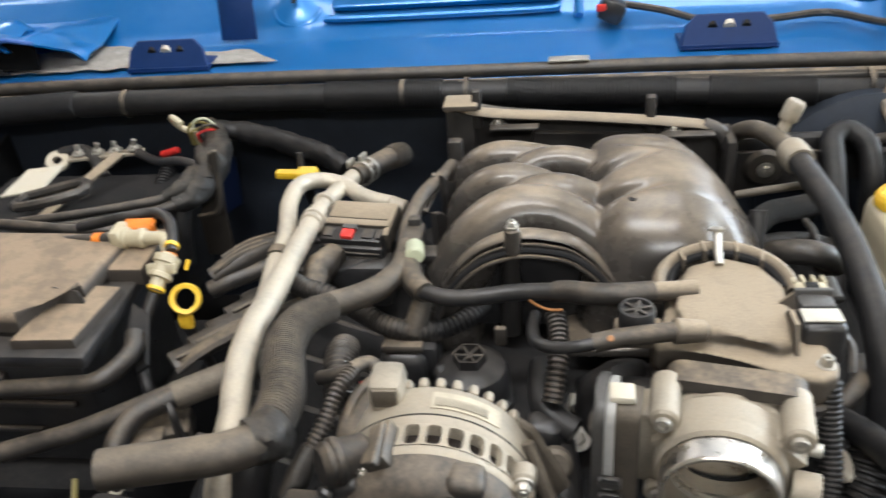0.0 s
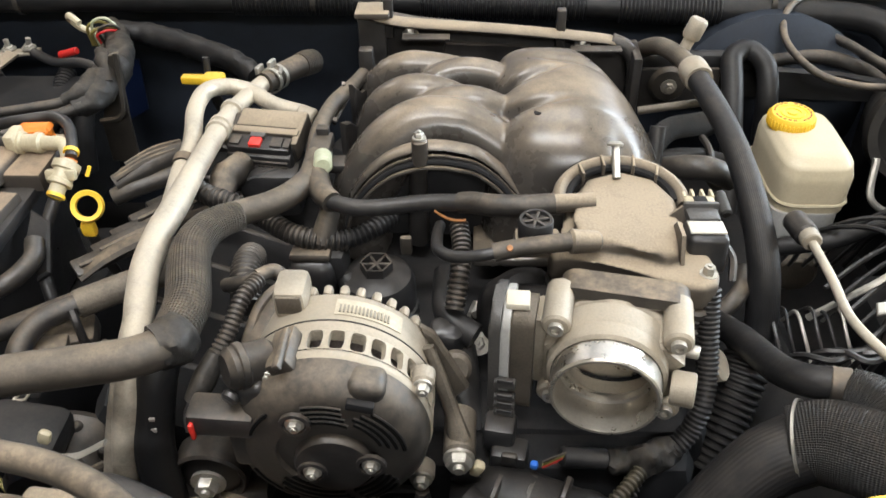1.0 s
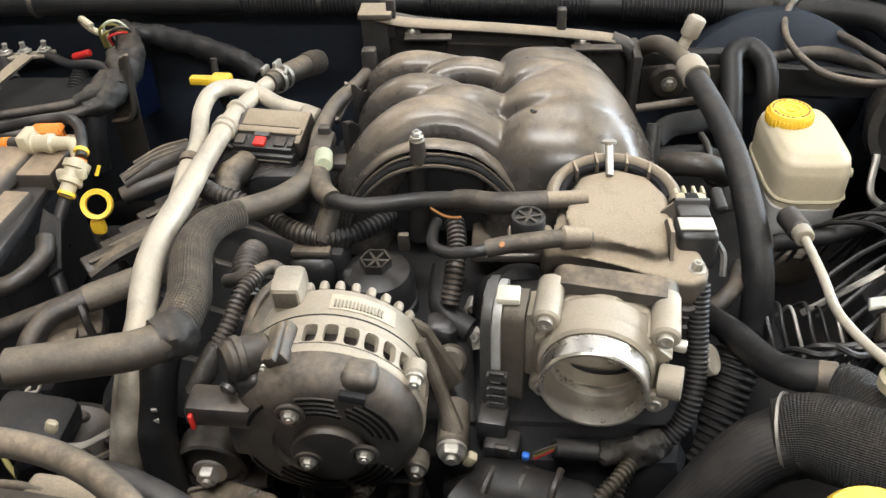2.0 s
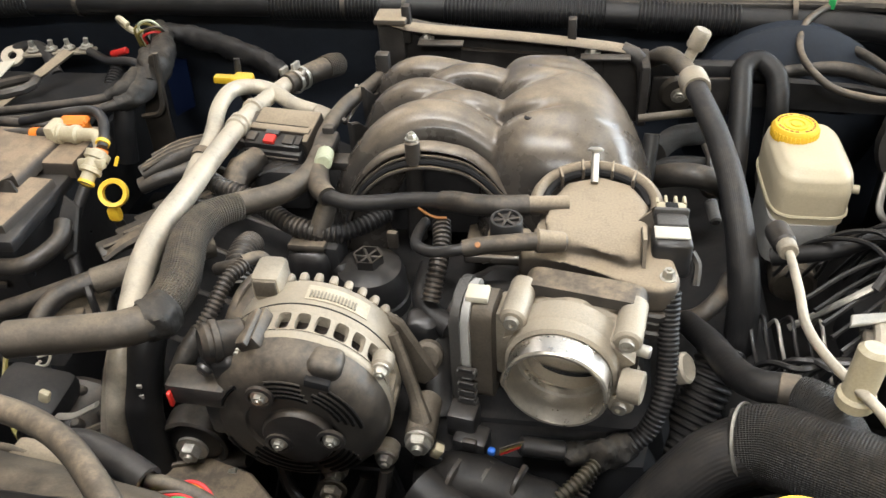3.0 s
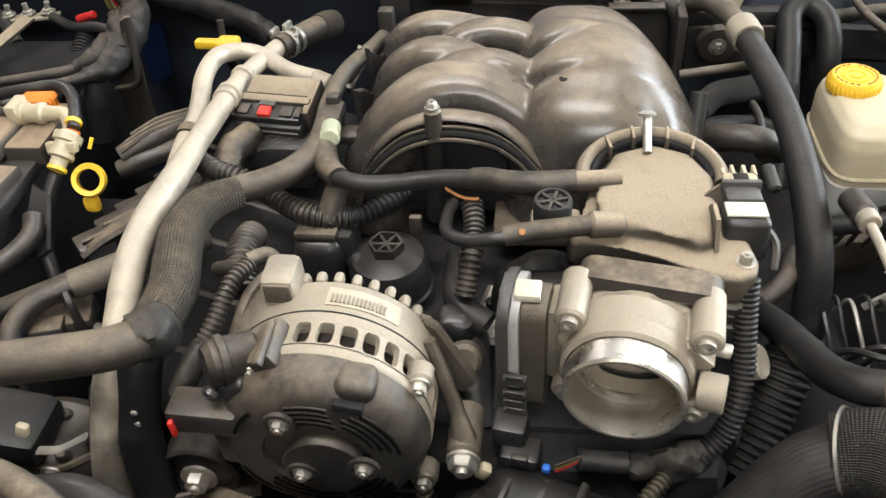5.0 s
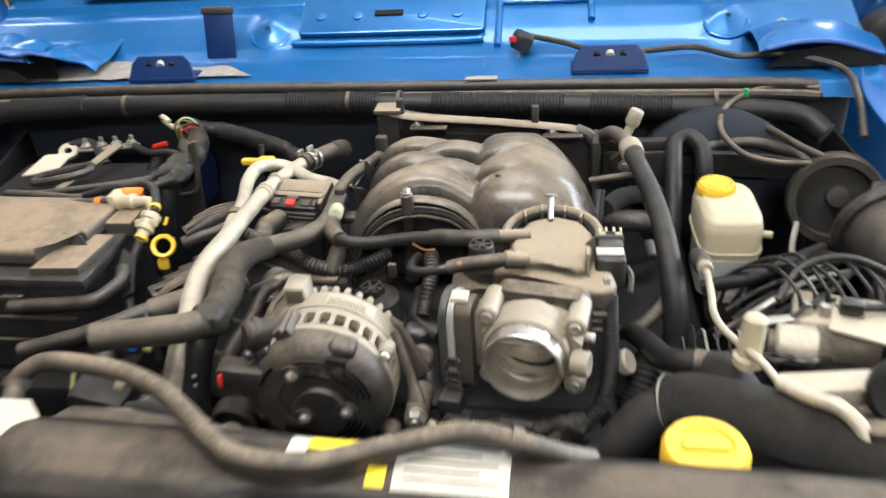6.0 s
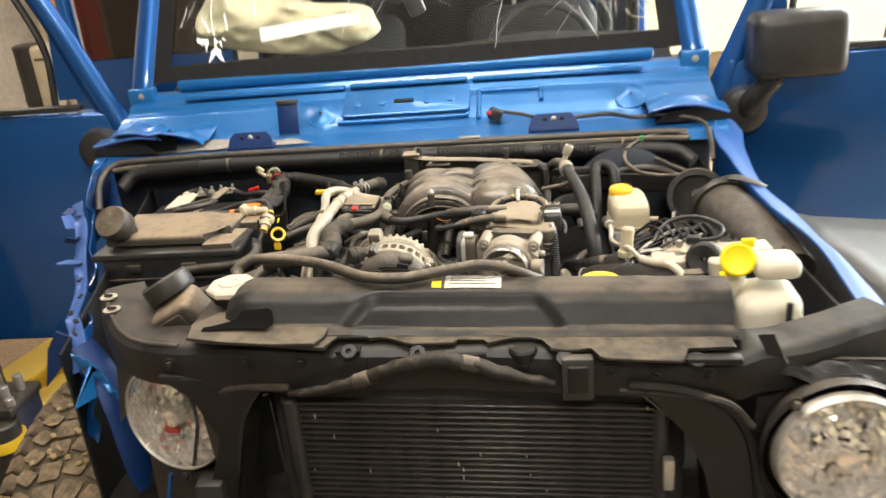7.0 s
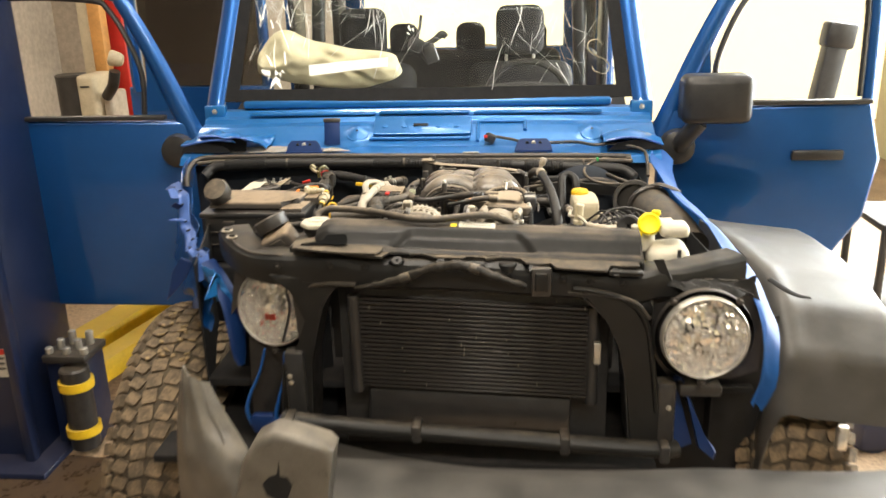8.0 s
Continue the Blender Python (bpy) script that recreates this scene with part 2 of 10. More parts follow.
# Pale tone of the dusty tread top where light catches it
LIT_TREAD = mat("dried_mud", (0.27, 0.19, 0.10), 0.9, var=0.35, scale=60, bump=0.4, bump_scale=300)
TYRE = mat("dirty_tyre_rubber", (0.036, 0.029, 0.021), 0.85, var=0.5, dust=0.85, scale=24, bump=0.5, dust_col=(0.215, 0.150, 0.088), dust_side=0.65)
GREY_PLASTIC = mat("grey_flare_plastic", (0.045, 0.043, 0.041), 0.36, var=0.25, scale=10, bump=0.25, bump_scale=600, dust=0.30, dust_col=(0.150, 0.135, 0.118))
FLARE = mat("torn_flare_plastic", (0.085, 0.078, 0.068), 0.34, var=0.3, scale=14, bump=0.25, bump_scale=500, dust=0.4, dust_col=(0.27, 0.225, 0.165))
FABRIC = mat("airbag_fabric", (0.44, 0.385, 0.255), 0.8, var=0.18, scale=14, bump=0.3, bump_scale=300)
SEAT = mat("dark_seat_cloth", (0.02, 0.02, 0.022), 0.85, var=0.2, bump=0.3)
CONCRETE = mat("dusty_concrete", (0.32, 0.22, 0.138), 0.75, var=0.65, scale=4.6, bump=0.2, bump_scale=60)
OIL = mat("oil_soaked_concrete", (0.075, 0.048, 0.030), 0.30, var=0.6, scale=9, bump=0.2, bump_scale=60)
WALL_GREY = mat("grey_wall_paint", (0.45, 0.375, 0.295), 0.75, var=0.4, scale=3, bump=0.1, grain=0.06)
# Dark tone of an unseen wall that doors and front reflect
WALL_REFLECT_DARK = mat("unseen_wall_dark", (0.140, 0.146, 0.155), 0.6, var=0.2, scale=3, bump=0.1)
WALL_CREAM = mat("cream_wall_paint", (0.78, 0.70, 0.46), 0.7, var=0.1, scale=2, bump=0.1, grain=0.06)
CEILING = mat("ceiling_paint", (0.42, 0.41, 0.39), 0.8, var=0.12, scale=2, grain=0.06)
WOOD = mat("orange_wood", (0.50, 0.24, 0.07), 0.55, var=0.25, scale=9)
RED_PAINT = mat("red_paint", (0.45, 0.02, 0.015), 0.4, var=0.15, scale=8)
BEIGE = mat("beige_machine_paint", (0.50, 0.42, 0.29), 0.5, var=0.15, scale=12)
CRACK = mat("glass_splinters", (0.82, 0.85, 0.82), 0.25, var=0.1, grain=0.06)
# Blue-black that puts shade and bluish haze into the colour
FIREWALL = mat("blue_black_shade", (0.014, 0.018, 0.026), 0.7, var=0.4, scale=12, bump=0.3, spec=0.3)
WINDING = mat("copper_windings", (0.014, 0.008, 0.0045), 0.5, 0.1, var=0.6, scale=300, bump=0.6)
WIRE_RED = mat("red_wire", (0.5, 0.02, 0.02), 0.5)
WIRE_BLUE = mat("blue_wire", (0.02, 0.12, 0.5), 0.5)
OLIVE = mat("olive_black_conduit", (0.024, 0.022, 0.013), 0.5, var=0.3, dust=0.3)
WIRE_YELLOW = mat("olive_wire", (0.20, 0.165, 0.045), 0.5)
FINS = mat("condenser_fins", (0.031, 0.031, 0.032), 0.5, 0.3, var=0.4, scale=60, bump=0.8, bump_scale=900, dust=0.15)


def glass_mat(name, col, rough, ior=1.45):
    m = bpy.data.materials.new(name)
    m.use_nodes = True
    b = m.node_tree.nodes["Principled BSDF"]
    b.inputs["Base Color"].default_value = (*col, 1)
    b.inputs["Roughness"].default_value = rough
    b.inputs["IOR"].default_value = ior
    b.inputs["Transmission Weight"].default_value = 1.0
    return m


GLASS = glass_mat("clear_glass", (0.93, 0.97, 0.95), 0.02)
LENS = glass_mat("lamp_lens_glass", (0.96, 0.95, 0.92), 0.04)
TINT = glass_mat("tinted_glass", (0.10, 0.09, 0.08), 0.03)


def glow_mat(name, col, strength):
    m = bpy.data.materials.new(name)
    m.use_nodes = True
    b = m.node_tree.nodes["Principled BSDF"]
    b.inputs["Base Color"].default_value = (*col, 1)
    b.inputs["Emission Color"].default_value = (*col, 1)
    b.inputs["Emission Strength"].default_value = strength
    return m


DAY = glow_mat("daylight_outside", (1.0, 0.93, 0.68), 0.95)
TUBE = glow_mat("lit_tube", (1.0, 0.95, 0.86), 3.0)
BAG_WHITE = mat("airbag_highlight_white", (0.80, 0.79, 0.75), 0.6, var=0.06, scale=30, bump=0.1)
WORN_LABEL = mat("dust_worn_label", (0.40, 0.35, 0.26), 0.6, var=0.25, scale=60, bump=0.02, dust=0.3, dust_col=(0.34, 0.29, 0.215))
WORN_INK = mat("dust_worn_ink", (0.20, 0.175, 0.135), 0.6, var=0.3, scale=80)
CAST_DIRTY = mat("grimy_cast_aluminium", (0.085, 0.072, 0.057), 0.55, 0.35, var=0.35, scale=40, bump=0.25, bump_scale=500, dust=0.55, dust_col=(0.20, 0.162, 0.115))
GREY_DUST = mat("grey_settled_dust", (0.255, 0.235, 0.21), 0.85, var=0.35, scale=40, bump=0.2)
DUSTY_COVER = mat("dust_filmed_black_plastic", (0.022, 0.020, 0.018), 0.45, var=0.3, scale=30, dust=0.60, dust_col=(0.170, 0.132, 0.092), dust_side=0.05, dust_from=0.0, dust_min=0.30)

# ---- building helpers ----
ORIGIN = {}


def finish(bm, name, material, sharp=38):
    me = bpy.data.meshes.new(name)
    bmesh.ops.recalc_face_normals(bm, faces=bm.faces)
    bm.to_mesh(me)
    bm.free()
    for material_ in (material if isinstance(material, (list, tuple)) else [material]):
        me.materials.append(material_)
    me.polygons.foreach_set("use_smooth", [True] * len(me.polygons))
    me.set_sharp_from_angle(angle=radians(sharp))
    return me


def thing(name, origin, label, category, group="", kind=""):
    """An Empty at the thing's base, to which its parts are hung."""
    ob = new(name)
    ob.location = origin
    ob.empty_display_size = 0.05
    ORIGIN[ob] = Vector(origin)
    return tagged(ob, label, category, group, kind)


def part(name, bm, material, parent, label="", sharp=38):
    """One mesh under a thing or a part; bm is in world coordinates."""
    o = ORIGIN[parent]
    bm.transform(Matrix.Translation(-o))
    ob = new(name, finish(bm, name, material, sharp))
    ob.parent = parent
    ORIGIN[ob] = o
    return tagged(ob, label)


def single(name, bm, material, label="", category="", group="", kind="", sharp=38, origin=None):
    """A thing of one mesh; its origin lies at its base."""
    if origin is None:
        vs = [v.co for v in bm.verts]
        origin = Vector((sum(v.x for v in vs) / len(vs), sum(v.y for v in vs) / len(vs), min(v.z for v in vs)))
    origin = Vector(origin)
    bm.transform(Matrix.Translation(-origin))
    ob = new(name, finish(bm, name, material, sharp))
    ob.location = origin
    ORIGIN[ob] = origin
    return tagged(ob, label, category, group, kind)


def axis(p, d, roll=0.0):
    """A matrix at p whose z looks along d."""
    q = Vector(d).to_track_quat("Z", "Y").to_matrix().to_4x4()
    return Matrix.Translation(p) @ q @ Matrix.Rotation(radians(roll), 4, "Z")


def add_box(bm, c, s, bevel=0.0, m=None, seg=2):
    made = bmesh.ops.create_cube(bm, size=1.0)["verts"]
    bmesh.ops.scale(bm, vec=s, verts=made)
    if bevel:
        edges = list({e for v in made for e in v.link_edges})
        out = bmesh.ops.bevel(bm, geom=edges, offset=bevel, segments=seg, profile=0.5, affect="EDGES")
        made = list({v for f in out["faces"] for v in f.verts} | {v for v in made if v.is_valid})
    bmesh.ops.transform(bm, matrix=(m or Matrix()), verts=made)
    bmesh.ops.translate(bm, vec=c, verts=made)
    return made


def box(c, s, bevel=0.0, m=None, seg=2):
    bm = bmesh.new()
    add_box(bm, c, s, bevel, m, seg)
    return bm


def add_lathe(bm, prof, m, seg=24, closed=False):
    """Turns the profile of (radius, height) pairs round z and places it by m."""
    rings = []
    for r, z in prof:
        if r < 1e-6:
            rings.append([bm.verts.new(m @ Vector((0, 0, z)))])
        else:
            rings.append([bm.verts.new(m @ Vector((r * math.cos(a), r * math.sin(a), z)))
                          for a in (2 * math.pi * k / seg for k in range(seg))])
    pairs = list(zip(rings, rings[1:])) + ([(rings[-1], rings[0])] if closed else [])
    for a, b in pairs:
        for k in range(seg):
            j = (k + 1) % seg
            if len(a) == 1 and len(b) == 1:
                continue
            if len(a) == 1:
                bm.faces.new((a[0], b[j], b[k]))
            elif len(b) == 1:
                bm.faces.new((a[k], a[j], b[0]))
            else:
                bm.faces.new((a[k], a[j], b[j], b[k]))
    return bm


def lathe(prof, m, seg=24, closed=False):
    return add_lathe(bmesh.new(), prof, m, seg, closed)


def add_cyl(bm, p0, p1, r, r1=None, seg=16, bevel=0.0):
    p0, p1 = Vector(p0), Vector(p1)
    d = p1 - p0
    h = d.length
    r1 = r if r1 is None else r1
    b = min(bevel, h / 3)
    prof = [(0, 0), (r - b, 0), (r, b), (r1, h - b), (r1 - b, h), (0, h)] if b else [(0, 0), (r, 0), (r1, h), (0, h)]
    return add_lathe(bm, prof, axis(p0, d), seg)


def cyl(p0, p1, r, r1=None, seg=16, bevel=0.0):
    return add_cyl(bmesh.new(), p0, p1, r, r1, seg, bevel)


def add_hex(bm, p, d, r, h, washer=0.0):
    """A hexagonal bolt head on a washer, standing on p along d."""
    m = axis(p, d)
    if washer:
        add_lathe(bm, [(0, 0), (washer, 0), (washer, h * 0.25), (0, h * 0.25)], m, 18)
    add_lathe(bm, [(0, 0), (r, 0), (r, h * 0.85), (r * 0.85, h), (0, h)], m, 6)
    add_lathe(bm, [(0, h), (r * 0.45, h), (r * 0.4, h + r * 0.35), (0, h + r * 0.35)], m, 10)
    return bm


def smooth_line(pts, n=8):
    """Catmull-Rom points along pts."""
    p = [Vector(q) for q in pts]
    p = [p[0] * 2 - p[1]] + p + [p[-1] * 2 - p[-2]]
    out = []
    for i in range(1, len(p) - 2):
        for k in range(n):
            t = k / n
            a, b, c, d = p[i - 1:i + 3]
            out.append(0.5 * (2 * b + (c - a) * t + (2 * a - 5 * b + 4 * c - d) * t * t + (3 * b - a - 3 * c + d) * t ** 3))
    out.append(p[-2])
    return out


def add_sweep(bm, pts, r, n=8, seg=12, ribs=None, flat=1.0, open_end=0.0, smooth=True, upv=None):
    """A tube along pts. r: a radius, or one for each of pts. ribs: (pitch, depth) of moulded rings. open_end: wall thickness of an open end."""
    line = smooth_line(pts, n) if smooth else [Vector(q) for q in pts]
    radii = [r] * len(pts) if isinstance(r, (int, float)) else list(r)
    where = np.linspace(0, len(pts) - 1, len(line))
    rad = np.interp(where, range(len(pts)), radii)
    if ribs:
        pitch, depth = ribs
        acc = [0.0]
        for a, b in zip(line, line[1:]):
            acc.append(acc[-1] + (b - a).length)
        steps = max(4, int(acc[-1] / (pitch / 4)))
        s = np.linspace(0, acc[-1], steps)
        xyz = [np.interp(s, acc, [q[i] for q in line]) for i in range(3)]
        rad = np.interp(s, acc, rad) + np.array([(0, depth, depth, 0)[k % 4] for k in range(steps)])
        line = [Vector(q) for q in zip(*xyz)]
    uvl = bm.loops.layers.uv.verify()
    t0 = (line[1] - line[0]).normalized()
    side = t0.cross(Vector(upv) if upv else Vector((0, 0, 1)))
    if side.length < 1e-3:
        side = t0.cross(Vector((0, 1, 0)))
    side.normalize()
    rings, dist, total = [], [], 0.0
    for i, c in enumerate(line):
        t = (line[min(i + 1, len(line) - 1)] - line[max(i - 1, 0)]).normalized()
        side = (side - t * side.dot(t)).normalized()
        other = t.cross(side)
        rings.append([bm.verts.new(c + (side * math.cos(a) + other * math.sin(a) * flat) * float(rad[i]))
                      for a in (2 * math.pi * k / seg for k in range(seg))])
        total += (c - line[i - 1]).length if i else 0
        dist.append(total)
    for i in range(len(rings) - 1):
        for k in range(seg):
            j = (k + 1) % seg
            f = bm.faces.new((rings[i][k], rings[i][j], rings[i + 1][j], rings[i + 1][k]))
            for loop, (u, v) in zip(f.loops, ((dist[i], k), (dist[i], k + 1), (dist[i + 1], k + 1), (dist[i + 1], k))):
                loop[uvl].uv = (u, v / seg * 2 * math.pi)
    for ring, c, first in ((rings[0], line[0], True), (rings[-1], line[-1], False)):
        if open_end:
            k_in = max(0.2, 1 - open_end / max(1e-4, (ring[0].co - c).length))
            inward = (line[1] - line[0]).normalized() if first else (line[-2] - line[-1]).normalized()
            rim = [bm.verts.new(c + (v.co - c) * k_in) for v in ring]
            deep = [bm.verts.new(v.co + inward * 0.02) for v in rim]
            for k in range(seg):
                j = (k + 1) % seg
                bm.faces.new((ring[k], ring[j], rim[j], rim[k]))
                bm.faces.new((rim[k], rim[j], deep[j], deep[k]))
            bm.faces.new(deep)
        else:
            bm.faces.new(ring)
    return bm


def sweep(pts, r, **kw):
    return add_sweep(bmesh.new(), pts, r, **kw)


def add_slab(bm, outline, depth, m, bevel=0.0, seg=1):
    """A flat outline (x, y) drawn in the plane of m, from z = 0 to depth."""
    lo = [bm.verts.new((x, y, 0)) for x, y in outline]
    hi = [bm.verts.new((x, y, depth)) for x, y in outline]
    n = len(outline)
    faces = [bm.faces.new(lo[::-1]), bm.faces.new(hi)]
    for k in range(n):
        faces.append(bm.faces.new((lo[k], lo[(k + 1) % n], hi[(k + 1) % n], hi[k])))
    made = lo + hi
    if bevel:
        edges = list(faces[1].edges)
        out = bmesh.ops.bevel(bm, geom=edges, offset=bevel, segments=seg, profile=0.5, affect="EDGES")
        made = list({v for f in out["faces"] for v in f.verts} | {v for v in made if v.is_valid})
    bmesh.ops.transform(bm, matrix=m, verts=made)
    return bm


def slab(outline, depth, m, bevel=0.0, seg=1):
    return add_slab(bmesh.new(), outline, depth, m, bevel, seg)


def rounded(w, h, r, n=4):
    """A rectangle w by h about the origin, its corners rounded by r."""
    out = []
    for cx, cy, a0 in ((w / 2 - r, h / 2 - r, 0), (-w / 2 + r, h / 2 - r, 90), (-w / 2 + r, -h / 2 + r, 180), (w / 2 - r, -h / 2 + r, 270)):
        for k in range(n + 1):
            a = radians(a0 + 90 * k / n)
            out.append((cx + r * math.cos(a), cy + r * math.sin(a)))
    return out


def add_sheet(bm, fn, nu, nv, thick=0.0):
    """The surface fn(u, v), u and v from 0 to 1, given thickness."""
    grid = [[bm.verts.new(fn(i / nu, j / nv)) for j in range(nv + 1)] for i in range(nu + 1)]
    faces = [bm.faces.new((grid[i][j], grid[i + 1][j], grid[i + 1][j + 1], grid[i][j + 1])) for i in range(nu) for j in range(nv)]
    if thick:
        bm.normal_update()
        bmesh.ops.solidify(bm, geom=faces, thickness=thick)
    return bm


def sheet(fn, nu, nv, thick=0.0):
    return add_sheet(bmesh.new(), fn, nu, nv, thick)


def along(pts, u):
    """The point at share u of the polyline."""
    s = u * (len(pts) - 1)
    i = min(int(s), len(pts) - 2)
    return Vector(pts[i]).lerp(Vector(pts[i + 1]), s - i)


def lump(bm, amp, freq, seed=0.0):
    """Pushes the surface in and out, as loosely wound tape does."""
    bm.normal_update()
    for v in bm.verts:
        q = v.co * freq + Vector((seed, seed, seed))
        v.co += v.normal * amp * (noise.noise(q) + 0.5 * noise.noise(q * 2.3))
    return bm


UP = Vector((0, 0, 1))
XZ = Matrix(((1, 0, 0, 0), (0, 0, -1, 0), (0, 1, 0, 0), (0, 0, 0, 1)))
FRONT = Vector((0, -1, 0))

# ---- the workshop ----
floor = sheet(lambda u, v: (-4.2 + 8.0 * u, -4.2 + 11.0 * v, 0.004 * noise.noise((u * 9, v * 12, 0))), 40, 55)
single("floor", floor, CONCRETE, "dusty tan concrete workshop floor with oil stains", "floor", kind="structure", origin=(0, 0, 0))
single("ceiling", box((-0.2, 1.3, 3.5), (8.3, 11.3, 0.2), 0.01), CEILING, "pale painted workshop ceiling", "ceiling", kind="structure")


def wall(name, c, s, material, label):
    return single(name, box(c, s, 0.004), material, label, "wall", kind="structure")


wall("wall_west", (-4.25, 1.3, 1.7), (0.2, 11.3, 3.4), WALL_GREY, "grey plastered workshop wall, scuffed and blotchy")
# Unseen wall added in two tones to shape what the car reflects
wall("wall_south_1", (-0.2, -4.25, 1.1), (7.9, 0.2, 2.2), WALL_REFLECT_DARK, "unseen dark lower wall, added to darken the doors' reflections")
wall("wall_south_2", (-0.2, -4.25, 2.8), (7.9, 0.2, 1.2), WALL_CREAM, "unseen cream upper wall, added to brighten the lamp reflectors")
# the far wall with its wide opening
wall("wall_north_1", (-2.65, 6.6, 1.7), (3.0, 0.2, 3.4), WALL_GREY, "grey plastered workshop wall beside the opening")
wall("wall_north_2", (1.3, 6.6, 3.25), (4.9, 0.2, 0.3), WALL_CREAM, "cream lintel over the wide workshop opening")
# the side wall with its open vehicle door
wall("wall_east_1", (3.75, -2.0, 1.7), (0.2, 4.3, 3.4), WALL_CREAM, "cream painted workshop wall")
wall("wall_east_2", (3.75, 6.0, 1.7), (0.2, 1.0, 3.4), WALL_CREAM, "cream painted workshop wall")
wall("wall_east_3", (3.75, 2.825, 3.25), (0.2, 5.35, 0.3), WALL_CREAM, "cream lintel over the vehicle door")
# Glowing panels in place of the pale, daylit wall past the openings
back = single("backdrop", box((1.4, 8.6, 2.2), (9.0, 0.05, 5.0)), DAY, "glowing panel standing in for the bright daylit outside", "backdrop", kind="structure")
single("backdrop", box((6.2, 3.0, 2.2), (0.05, 9.0, 5.0)), DAY, "glowing panel standing in for the bright daylit outside", "backdrop", kind="structure")
single("ground", sheet(lambda u, v: (-5 + 13 * u, -5 + 15 * v, -0.03), 6, 6), CONCRETE, "sunlit concrete apron outside", "ground", kind="structure", origin=(0, 0, -0.03))


def ceiling_light(c, s):
    t = thing("ceiling_light", (c[0], c[1], 3.4), "unseen white tube lamp fitting added under the ceiling", "lamp", "ceiling tube lights")
    part("housing", box((c[0], c[1], 3.365), (s[0], s[1], 0.07), 0.008), CEILING, t)
    for k in (-1, 1):
        long_x = s[0] > s[1]
        off = Vector((0, k * 0.09, 0)) if long_x else Vector((k * 0.09, 0, 0))
        half = Vector((s[0] / 2 - 0.05, 0, 0)) if long_x else Vector((0, s[1] / 2 - 0.05, 0))
        m = Vector((c[0], c[1], 3.30)) + off
        part("tube", cyl(m - half, m + half, 0.014, seg=10), TUBE, t)


# Unseen fittings over the lamps, two of them only for the added fill
ceiling_light((-0.05, 0.10), (1.5, 0.3))
ceiling_light((0.7, -2.2), (1.5, 0.3))
ceiling_light((0.3, 1.3), (1.5, 0.3))
ceiling_light((-2.3, 2.9), (0.3, 1.5))

stain = []
for k in range(40):
    a = 2 * math.pi * k / 40
    r = 1.0 + 0.35 * noise.noise((math.cos(a) * 1.7, math.sin(a) * 1.7, 2.2)) + 0.12 * noise.noise((math.cos(a) * 5, math.sin(a) * 5, 0.4))
    stain.append((0.36 * r * math.cos(a), 0.24 * r * math.sin(a)))
single("oil_stain", slab(stain, 0.003, Matrix.Translation((-1.16, 0.84, 0.001))), OIL, "dark wet oil stain soaked into the concrete floor", "stain")

# two-post lift: post, carriage box and arms
post = thing("lift_post", (-1.62, 1.2, 0), "dark blue steel post of a two-post vehicle lift", "vehicle lift")
part("column", box((-1.655, 1.22, 1.6), (0.44, 0.34, 3.2), 0.012), POST_BLUE, post)
part("flange", box((-1.447, 1.03, 1.6), (0.035, 0.05, 3.2), 0.006), POST_BLUE, post)
part("base_plate", box((-1.66, 1.2, 0.0125), (0.62, 0.55, 0.025), 0.004), POST_BLUE, post)
lab = part("warning_label", box((-1.535, 1.047, 0.40), (0.10, 0.003, 0.11), 0.001), PAPER, post, "white warning label with a red band")
part("red_band", box((-1.535, 1.044, 0.445), (0.10, 0.003, 0.02)), RED, lab)
for k in range(3):
    part("bar", box((-1.535, 1.044, 0.42 - 0.02 * k), (0.08, 0.003, 0.008)), INK, lab)

tray = thing("lift_adapter_holder", (-1.31, 1.22, 0.0), "blue steel holder with yellow-ringed lift adapters beside the post", "adapter holder")
part("holder", box((-1.335, 1.22, 0.19), (0.15, 0.15, 0.36), 0.012), POST_BLUE, tray)
part("tray", box((-1.315, 1.19, 0.385), (0.165, 0.17, 0.03), 0.008), BLACK, tray)
part("adapter", cyl((-1.285, 1.115, 0.03), (-1.285, 1.115, 0.355), 0.052, seg=20, bevel=0.006), BLACK, tray)
for z in (0.09, 0.275):
    part("ring", lathe([(0.052, 0), (0.062, 0), (0.062, 0.032), (0.052, 0.032)], axis((-1.285, 1.115, z), UP), 24, True), LIFT_YELLOW, tray, "yellow rubber ring")
for k in range(7):
    a = (-1.375 + 0.022 * k, 1.13 + 0.045 * (k % 3), 0.40)
    part("socket", cyl(a, (a[0], a[1], 0.425 + 0.014 * (k % 3)), 0.014, seg=10, bevel=0.002), BOLT, tray, "dull steel socket")

swing = part("swing_arm", box((-1.50, 2.15, 0.14), (0.15, 1.9, 0.14), 0.012, Matrix.Rotation(radians(-12), 4, "Z")), LIFT_YELLOW, post, "yellow painted steel lift arm reaching under the car")
part("inner_beam", box((-1.28, 2.2, 0.14), (0.10, 1.9, 0.10), 0.010, Matrix.Rotation(radians(-12), 4, "Z")), LIFT_YELLOW, swing)
part("pivot", cyl((-1.66, 1.27, 0.03), (-1.66, 1.27, 0.26), 0.07, seg=24, bevel=0.006), LIFT_YELLOW, swing)

arm2 = thing("floor_lift", (1.75, 1.30, 0), "dark blue steel lift arm lying low over the floor", "vehicle lift")
part("beam", box((1.86, 1.32, 0.075), (0.66, 0.14, 0.11), 0.012, Matrix.Rotation(radians(8), 4, "Z")), POST_BLUE, arm2)
part("foot", cyl((1.60, 1.285, 0.0), (1.60, 1.285, 0.135), 0.06, seg=20, bevel=0.006), POST_BLUE, arm2)

